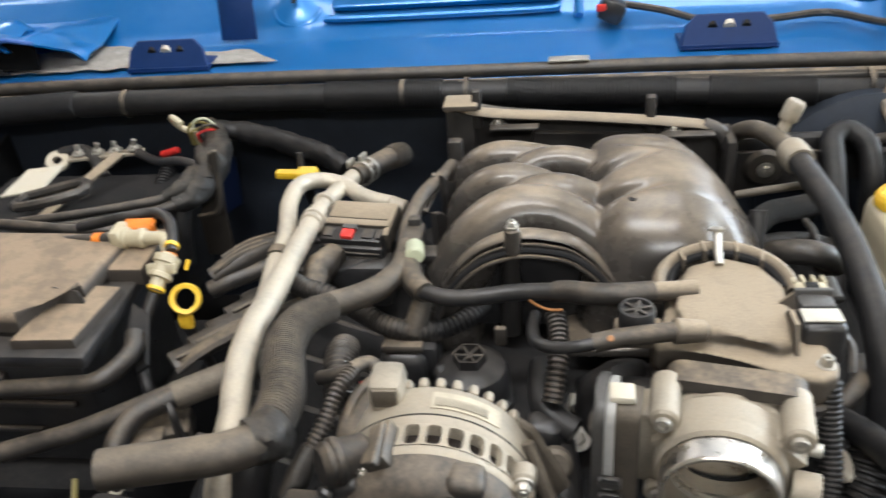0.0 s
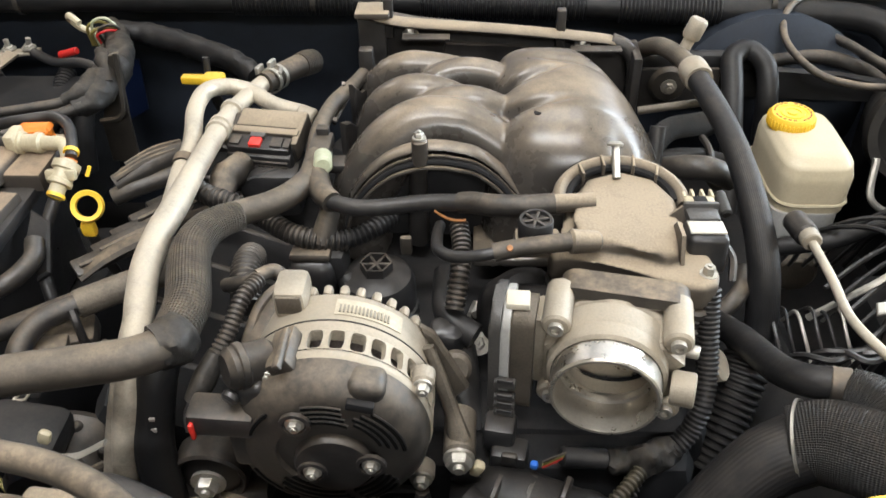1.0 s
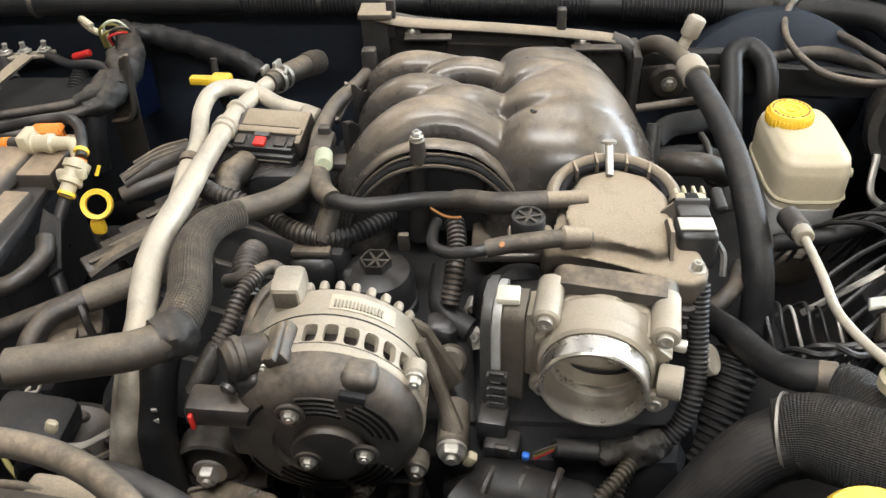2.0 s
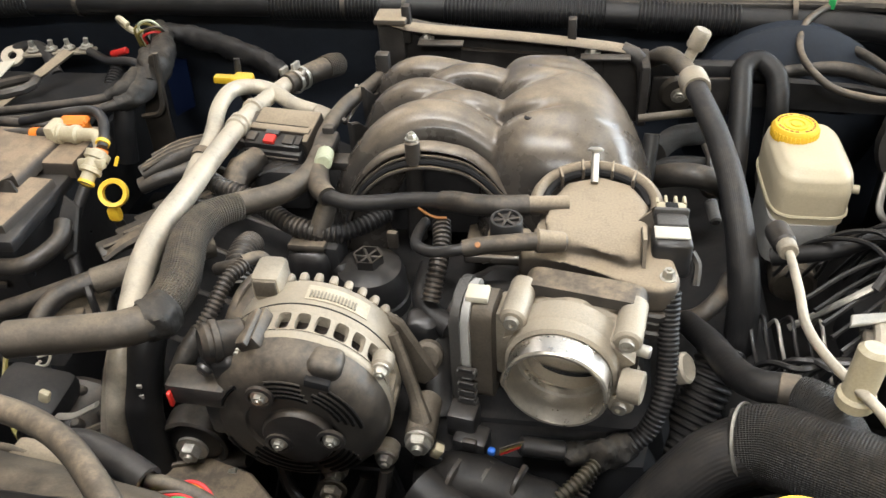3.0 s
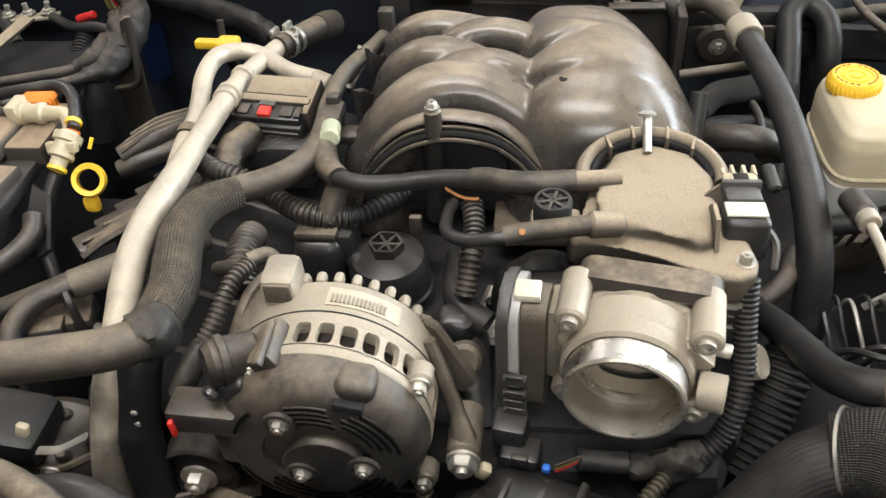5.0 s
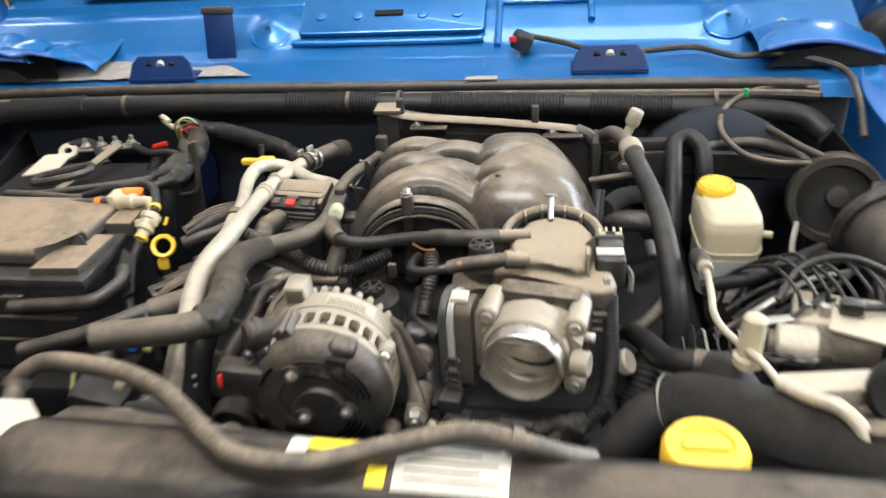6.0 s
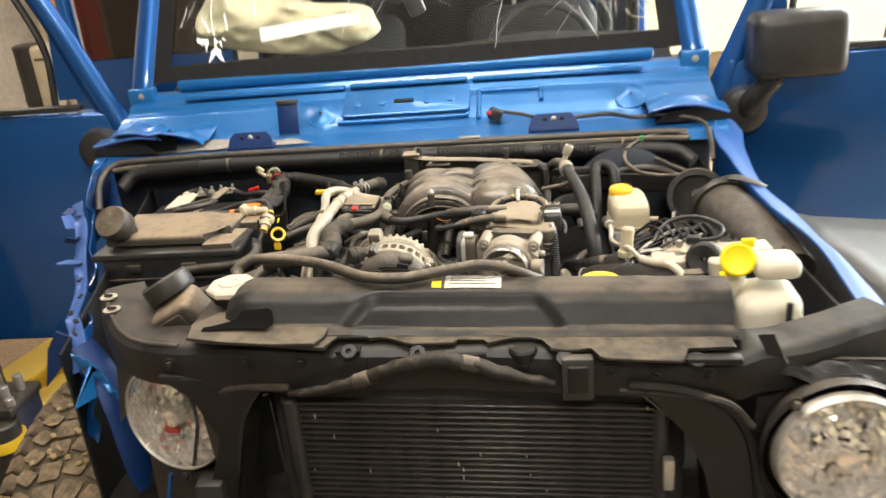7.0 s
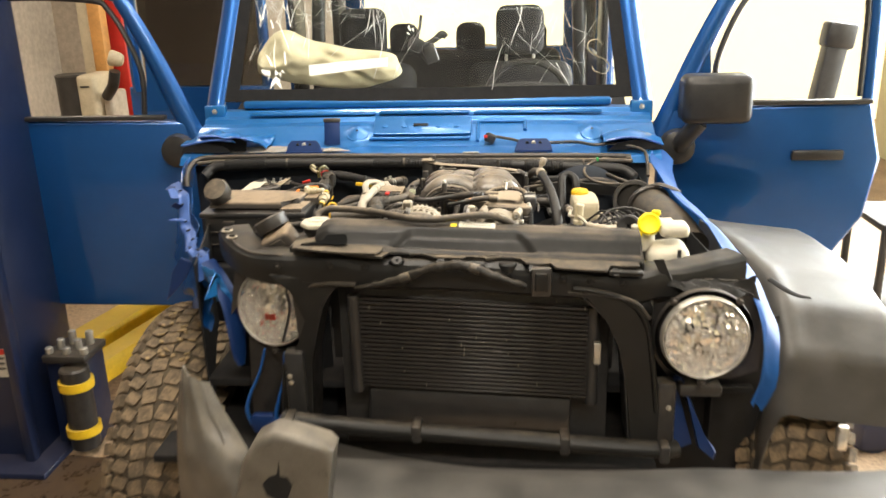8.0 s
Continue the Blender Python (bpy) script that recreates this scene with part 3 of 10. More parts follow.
single("wooden_post", box((-2.50, 4.1, 1.7), (0.088, 0.10, 3.39), 0.01), WOOD, "orange-brown timber post standing on the floor", "post")
single("wooden_post", box((-2.632, 4.2, 1.7), (0.075, 0.10, 3.39), 0.01), BEIGE, "pale timber post standing on the floor", "post")
redp = thing("lift_post", (-2.3, 4.3, 0), "red steel post of a second vehicle lift", "vehicle lift")
part("column", box((-2.445, 4.3, 1.7), (0.13, 0.2, 3.39), 0.012), RED_PAINT, redp)
part("base_plate", box((-2.445, 4.3, 0.02), (0.36, 0.3, 0.03), 0.004), RED_PAINT, redp)
mach = thing("wheel_balancer", (-2.45, 3.9, 0), "beige workshop machine with a rounded guard", "machine")
part("cabinet", box((-2.487, 3.92, 0.56), (0.125, 0.30, 1.12), 0.03, seg=3), BEIGE, mach)
part("slot", box((-2.487, 3.768, 1.045), (0.06, 0.004, 0.012), 0.001), BLACK, mach)
part("side_panel", box((-2.38, 3.95, 0.50), (0.06, 0.24, 1.0), 0.02, seg=3), WALL_GREY, mach)
part("spindle", sweep([(-2.36, 3.80, 0.98), (-2.27, 3.72, 1.06), (-2.235, 3.70, 1.15)], 0.035, seg=14), BLACK, mach)
part("cup", lathe([(0, 0), (0.030, 0), (0.044, 0.02), (0.052, 0.07), (0.046, 0.085), (0.040, 0.07), (0, 0.05)], axis((-2.17, 3.70, 1.215), (-0.85, -0.2, 0.25)), 20), BEIGE, mach)
single("oil_drum", lathe([(0, 0), (0.27, 0), (0.28, 0.02), (0.27, 0.3), (0.28, 0.32), (0.27, 0.34), (0.27, 0.6), (0.28, 0.62), (0.27, 0.64), (0.27, 0.9), (0.28, 0.92), (0.25, 0.93), (0, 0.92)], axis((-2.93, 4.45, 0), UP) @ Matrix.Diagonal((0.45, 0.45, 1.14, 1)), 28), GREY_PLASTIC, "dark grey steel drum standing by the grey wall", "drum")

# at the open side: a stand with a bar, and a low rack
stand = thing("transmission_jack", (1.75, 2.7, 0), "dark steel jack leaning beside the opening", "jack")
part("column", box((1.75, 2.7, 0.75), (0.10, 0.10, 1.3), 0.012, Matrix.Rotation(radians(8), 4, "Y")), BLACK, stand)
part("head", box((1.84, 2.7, 1.36), (0.14, 0.12, 0.12), 0.02, Matrix.Rotation(radians(8), 4, "Y")), BLACK, stand)
part("foot", box((1.66, 2.7, 0.06), (0.5, 0.4, 0.1), 0.02), BLACK, stand)
rack = thing("steel_rack", (2.1, 2.2, 0), "low black steel rack standing in the daylight", "rack")
for x in (1.92, 2.42):
    for y in (2.1, 2.5):
        part("leg", box((x, y, 0.3), (0.03, 0.03, 0.6), 0.004), BLACK, rack)
for z in (0.2, 0.58):
    part("shelf", box((2.17, 2.3, z), (0.53, 0.43, 0.03), 0.005), BLACK, rack)

# ---- the car's body ----
car = thing("car", (0, 1.4, 0), "crash-damaged blue off-road car with the bonnet and grille removed", "car")

# scuttle: the pressed panel between the engine bay and the windscreen
COWL = [(1.035, 1.120), (1.05, 1.138), (1.10, 1.142), (1.165, 1.1465), (1.195, 1.158), (1.225, 1.178), (1.262, 1.200), (1.292, 1.208), (1.300, 1.222), (1.335, 1.228), (1.345, 1.243), (1.375, 1.247)]


def cowl_at(u, v):
    x = -0.76 + 1.52 * u
    s = v * (len(COWL) - 1)
    i = min(int(s), len(COWL) - 2)
    y = COWL[i][0] + (COWL[i + 1][0] - COWL[i][0]) * (s - i)
    z = COWL[i][1] + (COWL[i + 1][1] - COWL[i][1]) * (s - i)
    z -= 0.012 * abs(x) ** 2
    for bx in (-0.21, 0.56):
        d = math.hypot(x - bx, (y - 1.225) * 0.9)
        z += 0.022 * math.exp(-(d / 0.030) ** 2)
    edge = max(0.0, abs(x) - 0.64)
    z += 0.25 * edge * max(0, 1 - abs(y - 1.16) / 0.12)
    y += 0.05 * edge
    return (x, y, z)


def dust_patch(u, v):
    x = -0.62 + 0.41 * u - 0.05 * v
    w = 0.5 + 0.5 * math.sin(math.pi * min(1.0, 0.12 + u)) + 0.25 * noise.noise((u * 9, 0.5, 1.0))
    y = 1.092 + 0.082 * v * max(0.15, w) + 0.006 * noise.noise((u * 14, v, 4.0))
    return (x, y, 1.1475 + 0.05 * (y - 1.098) - 0.012 * x * x)


part("cowl_ledge", sheet(dust_patch, 60, 8, 0.0008), GREY_DUST, car, "grey-tan dust lying on the flat scuttle ledge")
part("cowl_panel", sheet(cowl_at, 120, 66, 0.003), BLUE_LIT, car, "bright blue pressed scuttle panel, dusty on its flat ledge", sharp=50)
mid = slab(rounded(0.325, 0.088, 0.008), 0.008, Matrix.Translation((0.005, 1.246, 1.197)) @ Matrix.Rotation(radians(33), 4, "X"), 0.004, 2)
centre = part("centre_panel", mid, BLUE_LIT, car)
for x, w in ((0.0, 0.05), ):
    part("slot", box((x, 1.239, 1.203), (w, 0.012, 0.006), 0.002, Matrix.Rotation(radians(33), 4, "X")), DARK, centre)
for x in (-0.12, -0.055, 0.06, 0.12):
    part("plug", lathe([(0, 0), (0.010, 0), (0.009, 0.003), (0, 0.004)], axis((x, 1.236, 1.200), (0, -0.5, 0.85)), 14), BLUE_LIT, centre)
bead = sweep([(-0.16, 1.2, 1.168), (-0.14, 1.196, 1.166), (0.13, 1.196, 1.166), (0.165, 1.2, 1.170)], 0.005, seg=8)
part("bead", bead, BLUE_LIT, car)
recess = bmesh.new()
for a, b in (((0.19, 1.185, 1.158), (0.19, 1.275, 1.208)), ((0.19, 1.275, 1.208), (0.345, 1.275, 1.208)), ((0.345, 1.275, 1.208), (0.345, 1.23, 1.185))):
    add_cyl(recess, a, b, 0.006, seg=8)
part("recess_rim", recess, BLUE_LIT, car)
part("slot", box((0.285, 1.316, 1.227), (0.045, 0.016, 0.006), 0.002), DARK, car)
for k, (x0, x1) in enumerate(((-0.60, -0.165), (-0.150, 0.158), (0.172, 0.60))):
    part("ledge_flange", box(((x0 + x1) / 2, 1.318, 1.231 + 0.002 * (k == 1)), (x1 - x0, 0.034, 0.008), 0.003), BLUE_LIT, car)
part("frame_rail", box((0, 1.365, 1.258), (1.27, 0.035, 0.028), 0.010, seg=3), BLUE_LIT, car, "bright blue lower rail of the windscreen frame")


def hinge_bracket(x):
    b = slab([(-0.059, 0), (0.059, 0), (0.052, 0.030), (0.040, 0.043), (-0.040, 0.043), (-0.052, 0.030)], 0.004,
             Matrix.Translation((x, 1.083, 1.140)) @ Matrix.Rotation(radians(68), 4, "X"), 0.0015)
    add_box(b, (x, 1.105, 1.1455), (0.118, 0.05, 0.004), 0.001)
    h = part("hinge_bracket", b, BLUE_DARK, car, "dark blue bonnet hinge bracket")
    for dx in (-0.02, 0, 0.02):
        part("hole", cyl((x + dx, 1.089, 1.166), (x + dx, 1.095, 1.169), 0.0055 if dx else 0.007, seg=12), DARK if dx else PAPER, h)


for x in (-0.362, 0.370):
    hinge_bracket(x)
part("tab_bracket", box((-0.287, 1.178, 1.19), (0.052, 0.004, 0.078), 0.001, Matrix.Rotation(radians(-14), 4, "X")), BLUE_DARK, car, "dark blue upright tab bracket")


def corner_hump(s, width, dent):
    """The raised wing corner beside the scuttle, open towards the front."""
    def at(u, v):
        x = s * (0.585 + width * u)
        rise = math.sin(math.pi * min(1.0, 0.30 + 0.70 * v)) * (0.35 + 0.65 * math.sin(math.pi * min(1.0, 0.15 + 0.85 * u)))
        k = dent * noise.noise((u * 5, v * 4, 3.3 * s))
        return Vector((x, 1.070 + 0.150 * v + 0.02 * u + k, 1.146 + 0.052 * rise + 0.010 * v + k))
    h = part("corner_hump", sheet(at, 28, 16, 0.003), BLUE_LIT, car, "bent blue wing corner, open towards the engine bay" if dent > 0.01 else "raised blue wing corner")
    # Flat near-black plate in place of the shade inside the hump
    part("cavity", slab([(s * (0.60 + width * u), 1.145 + t) for u, t in ((0, 0), (0.9, 0), (0.85, 0.020), (0.5, 0.032), (0.15, 0.022))], 0.004, Matrix.Translation((0, 1.088, 0)) @ Matrix(((1, 0, 0, 0), (0, 0, -1, 0), (0, 1, 0, 0), (0, 0, 0, 1)))), DARK, h, "near-black plate painting the shade under the corner")
    part("lip", sweep([at(0.05, 0.0) , at(0.3, 0.0), at(0.6, 0.0), at(0.95, 0.0)], 0.004, n=6, seg=8), BLUE_FADED, h)
    for u in (0.3, 0.7):
        p = at(u, 0.75)
        part("bolt", add_hex(bmesh.new(), p, (0, -0.3, 1), 0.005, 0.005, 0.008), BOLT, h)


corner_hump(-1, 0.185, 0.014)


def bent_corner(u, v):
    fold = min(1.0, (1.0 - u) / 0.30)
    z = 1.150 + 0.047 * fold ** 0.8 + 0.004 * math.sin(u * 8)
    z += (1.178 - z) * v ** 1.5 + 0.009 * noise.noise((u * 6, v * 3, 2.0)) * (0.4 + u) * (1 - v)
    return Vector((-0.702 + 0.212 * u, 1.074 + 0.030 * max(0.0, u - 0.7) / 0.3 + 0.135 * v, z))


bc = part("bent_corner", sheet(bent_corner, 40, 16, 0.003), BLUE_LIT, car, "crumpled blue scuttle corner, bent up over a dark hollow")
# Flat black plate gives the hollow its shade
part("hollow", slab([(-0.698, 1.150), (-0.553, 1.150), (-0.548, 1.180), (-0.575, 1.192), (-0.690, 1.190)], 0.004, Matrix.Translation((0, 1.090, 0)) @ XZ), HOLE, bc, "black plate painting the shade of the hollow below the corner")
part("lip", sweep([bent_corner(k / 12, 0.0) + Vector((0, -0.001, 0.001)) for k in range(10)], 0.0032, n=4, seg=8), BLUE_FADED, bc)
corner_hump(1, 0.185, 0.005)
for bx in (-0.21, 0.56):
    arc_ = [Vector((bx + 0.034 * math.cos(t_), 1.220 + 0.030 * math.sin(t_), 1.1765 + 0.017 * math.sin(t_))) for t_ in np.linspace(math.pi * 0.92, math.pi * 2.08, 12)]
    ds = part("dimple_rim", sweep(arc_, [0.001] + [0.0035] * 10 + [0.001], n=3, seg=8), BLUE_LIT, car, "rounded lower rim of a pressed dimple")
    part("dimple_hole", lathe([(0, 0), (0.0045, 0), (0, 0.001)], axis((bx, 1.206, 1.192), (0, -0.6, 0.8)), 10), DARK, ds)
part("tab_top", box((-0.287, 1.187, 1.230), (0.056, 0.010, 0.012), 0.002, Matrix.Rotation(radians(-14), 4, "X")), RUBBER_TAN, car, "dusty lip of the upright tab")
part("firewall", box((0, 1.10, 0.82), (1.46, 0.05, 0.60), 0.02), FIREWALL, car, "firewall, blue-black for its shaded paint and haze")

# windscreen frame, glass and splinters
G0, G1 = Vector((0, 1.372, 1.268)), Vector((0, 1.60, 1.80))
for s in (-1, 1):
    pill = sweep([(s * 0.742, 1.365, 1.225), (s * 0.735, 1.385, 1.29), (s * 0.70, 1.50, 1.56), (s * 0.67, 1.61, 1.83)], [0.036, 0.034, 0.033, 0.033], seg=10, flat=0.75)
    pl = part("windscreen_pillar", pill, BLUE, car)
    part("pillar_foot", box((s * 0.735, 1.352, 1.225), (0.075, 0.03, 0.07), 0.006), BLUE_LIT, pl, "dusty grey-blue pillar foot with bolts")
    bt = bmesh.new()
    for dz in (-0.02, 0.015):
        add_hex(bt, (s * 0.735, 1.337, 1.225 + dz), FRONT, 0.006, 0.005, 0.009)
    part("bolt", bt, BOLT, pl)
part("frame_top", sweep([(-0.68, 1.61, 1.82), (0, 1.59, 1.83), (0.68, 1.61, 1.82)], 0.04, seg=10), BLUE, car)


def glass_at(u, v):
    w = 0.705 - 0.06 * v
    p = G0.lerp(G1, v)
    return (w * (2 * u - 1), p.y - 0.02 * (1 - (2 * u - 1) ** 2), p.z)


glass = part("windscreen", sheet(glass_at, 24, 8, 0.005), GLASS, car, "shattered windscreen glass with white cracks")
glass.visible_shadow = False
band = bmesh.new()
for (u0, u1, v0, v1) in ((0, 1, 0, 0.075), (0, 0.035, 0.075, 1), (0.965, 1, 0.075, 1)):
    def strip(u, v, a=(u0, u1, v0, v1)):
        p = Vector(glass_at(a[0] + (a[1] - a[0]) * u, a[2] + (a[3] - a[2]) * v))
        return p + Vector((0, -0.004, 0.0015))
    add_sheet(band, strip, 24, 3, 0.001)
part("black_border", band, DARK, glass, "black painted border of the glass")
rnd = random.Random(7)
crk = bmesh.new()


def crack(u, v, ang, length, w):
    pts, a = [], ang
    for k in range(7):
        if 0.03 < u < 0.97 and 0.05 < v < 1.0:
            pts.append(Vector(glass_at(u, v)) + Vector((0, -0.006, 0.002)))
        u += math.cos(a) * length / 7 / 1.4
        v += math.sin(a) * length / 7 / 0.56
        a += rnd.uniform(-0.16, 0.16)
    if len(pts) > 2:
        add_sweep(crk, pts, [w] + [w * 0.7] * (len(pts) - 2) + [w * 0.2], n=2, seg=4, flat=0.4)


for (cu, cv, n, ln) in ((0.42, 0.62, 30, 0.34), (0.50, 0.40, 10, 0.30), (0.60, 0.58, 24, 0.30), (0.16, 0.55, 12, 0.22), (0.86, 0.40, 14, 0.26), (0.76, 0.30, 10, 0.24), (0.30, 0.85, 26, 0.26), (0.72, 0.80, 20, 0.28)):
    for k in range(n):
        crack(cu + rnd.uniform(-0.07, 0.07), cv + rnd.uniform(-0.10, 0.10), rnd.uniform(0, 6.28), ln * rnd.uniform(0.3, 1.0), rnd.choice((0.0006, 0.0009, 0.0015)))
for k in range(40):
    crack(rnd.uniform(0.05, 0.16), rnd.uniform(0.2, 1.0), rnd.uniform(1.0, 2.1), rnd.uniform(0.03, 0.12), rnd.choice((0.0009, 0.0016, 0.0030)))
for k in range(420):
    crack(rnd.uniform(0.06, 0.70), 1.0 - 0.5 * rnd.random() ** 1.8, rnd.uniform(0, 6.28), rnd.uniform(0.02, 0.10), rnd.choice((0.0006, 0.0010, 0.0018)))
for v0_, a0_ in ((0.70, 0.05), (0.66, -0.12), (0.74, 0.18), (0.62, 0.30)):
    crack(0.22, v0_, a0_, 0.62, 0.0016)
    crack(0.52, v0_ + 0.04, a0_ - 0.2, 0.5, 0.0012)
tagged(part("crack", crk, CRACK, glass, "white splintered crack lines"), kind="stuff")
for (u, v, w_) in ((0.10, 0.17, 0.030), (0.12, 0.12, 0.040), (0.13, 0.20, 0.022), (0.46, 0.42, 0.016)):
    for k in range(4):
        c = Vector(glass_at(u + rnd.uniform(-0.012, 0.012), v + rnd.uniform(-0.03, 0.03))) + Vector((0, -0.006, 0.002))
        sd = slab([(0, w_ * rnd.uniform(0.2, 0.6)), (w_ * rnd.uniform(0.15, 0.35), w_ * 0.1), (w_ * 0.1, -w_ * rnd.uniform(0.4, 0.9)), (-w_ * rnd.uniform(0.05, 0.2), -w_ * 0.1)], 0.002, Matrix.Translation(c) @ Matrix.Rotation(radians(66), 4, "X") @ Matrix.Rotation(rnd.uniform(-0.8, 0.8), 4, "Z"))
        part("shard", sd, CRACK, glass, "white loose glass splinter")
hook = [Vector(glass_at(0.925 + a, 0.08 + b)) + Vector((0, -0.008, 0.002)) for a, b in ((0.018, 0.235), (0.004, 0.265), (-0.016, 0.25), (-0.018, 0.205), (-0.002, 0.17), (0.018, 0.145), (0.028, 0.105), (0.016, 0.06), (-0.008, 0.075), (-0.014, 0.105))]
part("marker_curl", sweep(hook, 0.0028, seg=6, flat=0.5), WHITE, glass, "pale hand-drawn curl on the glass")

# cabin behind the glass
dash = sheet(lambda u, v: (-0.70 + 1.40 * u, 1.44 + 0.38 * v, 1.215 + 0.05 * math.sin(v * 2.6) + 0.02 * math.exp(-((u - 0.75) / 0.12) ** 2)), 24, 8, 0.02)
part("dashboard", dash, DARK, car, "dark plastic dashboard under the windscreen")
BAG = smooth_line([(-0.631, 0, 1.423), (-0.572, 0, 1.486), (-0.520, 0, 1.492), (-0.445, 0, 1.457), (-0.30, 0, 1.424), (-0.150, 0, 1.405), (-0.120, 0, 1.37), (-0.117, 0, 1.323), (-0.19, 0, 1.295), (-0.286, 0, 1.278), (-0.42, 0, 1.292), (-0.53, 0, 1.306), (-0.629, 0, 1.334), (-0.640, 0, 1.38), (-0.631, 0, 1.423)], 5)


def bag_at(u, v):
    """A slack cushion inside the outline, hanging at the dashboard."""
    e = along(BAG, u % 1.0)
    mid_ = Vector((-0.50 + 0.62 * (e.x + 0.45), 0, 1.372))
    k = abs(1 - 2 * v)
    p = e.lerp(mid_, 1 - math.sin(min(1.0, 2 * min(v, 1 - v)) * math.pi / 2))
    puff = 0.075 * math.cos(math.asin(min(1.0, 1 - k))) if 0 < v < 1 else 0.075
    side = -1 if v < 0.5 else 1
    w = noise.noise((p.x * 9, side * 2.0, p.z * 14)) * 0.034 + noise.noise((p.x * 22, side, p.z * 34)) * 0.014 + abs(noise.noise((p.x * 15 + p.z * 22, side, 3.0))) * 0.020
    return Vector((p.x, 1.62 + side * puff + w, p.z))


bag = sheet(bag_at, 80, 28)
bmesh.ops.remove_doubles(bag, verts=bag.verts, dist=0.0008)
part("airbag", bag, FABRIC, car, "pale deployed airbag hanging over the dashboard", sharp=120)
# White quad before the bag puts its bright highlight into the colour
flap = sheet(lambda u, v: (-0.430 + 0.287 * u, 1.510 + 0.012 * math.sin(u * 3.1) + 0.004 * math.sin(u * 17), 1.338 + 0.030 * u * (1 - 0.2 * v) + 0.038 * v), 20, 4, 0.003)
part("bag_flap", flap, BAG_WHITE, car, "white panel over the airbag, painting its bright highlight")
wheel_rim = lathe([(0.165 + 0.014 * math.cos(a), 0.014 * math.sin(a)) for a in (2 * math.pi * k / 8 for k in range(8))], axis((0.36, 1.86, 1.19), (0, -0.9, 0.45)), 32, True)
part("steering_wheel", wheel_rim, BLACK_CLEAN, car)
mirror_in = box((-0.045, 1.57, 1.437), (0.055, 0.03, 0.050), 0.012, Matrix.Rotation(radians(25), 4, "Y"))
add_box(mirror_in, (0.005, 1.575, 1.405), (0.05, 0.02, 0.07), 0.010, Matrix.Rotation(radians(-20), 4, "Y"))
add_sweep(mirror_in, [(-0.02, 1.57, 1.43), (0.02, 1.57, 1.452), (0.05, 1.57, 1.472), (0.066, 1.57, 1.462)], [0.012, 0.010, 0.014, 0.010], n=4, seg=8)
add_sweep(mirror_in, [(-0.045, 1.57, 1.45), (-0.03, 1.565, 1.49), (-0.022, 1.56, 1.54)], 0.006, n=4, seg=8)
part("mirror_mount", mirror_in, BLACK_CLEAN, car, "loose black inner mirror mount")


def seat(x):
    s = part("seat", box((x, 2.22, 1.02), (0.46, 0.16, 0.58), 0.06, Matrix.Rotation(radians(-10), 4, "X"), 3), SEAT, car, "dark cloth front seat")
    part("headrest", box((x, 2.27, 1.44), (0.21, 0.10, 0.21), 0.045, seg=3), SEAT, s)
    for dx in (-0.06, 0.06):
        part("post", cyl((x + dx, 2.27, 1.28), (x + dx, 2.27, 1.36), 0.007, seg=8), BOLT, s)


for x in (-0.36, 0.333):
    seat(x)
for x in (-0.28, 0.076, 0.40):
    hr = box((x, 3.05, 1.345), (0.155, 0.08, 0.185), 0.05, seg=3)
    part("headrest", hr, SEAT, car)
part("rear_seat", box((0, 3.02, 1.02), (1.1, 0.16, 0.56), 0.05, seg=3), SEAT, car, "dark cloth rear bench seat")
part("roof", box((0, 2.65, 1.86), (1.40, 2.1, 0.05), 0.02), BLACK_CLEAN, car, "black roof panel")
roll = bmesh.new()
for s in (-1, 1):
    add_sweep(roll, [(s * 0.62, 2.42, 0.9), (s * 0.60, 2.45, 1.5), (s * 0.57, 2.46, 1.76)], 0.032, seg=10)
    add_sweep(roll, [(s * 0.57, 2.46, 1.78), (s * 0.60, 1.75, 1.80)], 0.03, n=2, seg=10)
add_cyl(roll, (-0.57, 2.46, 1.78), (0.57, 2.46, 1.78), 0.032, seg=10)
part("roll_bar", roll, BLACK_CLEAN, car)
part("rear_wall", box((0, 3.7, 0.95), (1.42, 0.06, 0.62), 0.02), BLUE, car)
for s in (-1, 1):
    part("rear_pillar", box((s * 0.66, 3.7, 1.55), (0.12, 0.06, 0.62), 0.02), BLUE, car)
    part("side_sill", box((s * 0.74, 2.45, 0.55), (0.08, 2.1, 0.32), 0.03), BLUE, car)
    part("centre_pillar", box((s * 0.73, 2.5, 1.2), (0.06, 0.12, 1.25), 0.02), BLUE, car)
part("cabin_floor", box((0, 2.5, 0.55), (1.4, 2.3, 0.05), 0.01), DARK, car)
for s_ in (-1, 1):
    if s_ > 0:
        rd = part("rear_door", box((0.755, 3.02, 0.83), (0.05, 0.94, 0.86), 0.02), BLUE, car, "closed blue rear door with a dark window")
        part("pane", box((0.745, 3.02, 1.52), (0.008, 0.90, 0.50)), TINT, rd, "dark tinted window pane")
    part("side_trim", box((s_ * 0.715, 2.50, 1.45), (0.03, 0.20, 0.72), 0.01), BLACK_CLEAN, car)
    part("quarter_panel", box((s_ * 0.735, 3.58, 1.3), (0.05, 0.22, 0.9), 0.02), BLACK_CLEAN, car)
spare = lathe([(0.16, -0.1), (0.34, -0.12), (0.39, -0.09), (0.40, 0), (0.39, 0.09), (0.34, 0.12), (0.16, 0.1)], axis((0.1, 3.95, 0.86), (0, 1, 0)), 36, True)
part("spare_wheel", spare, TYRE, car)


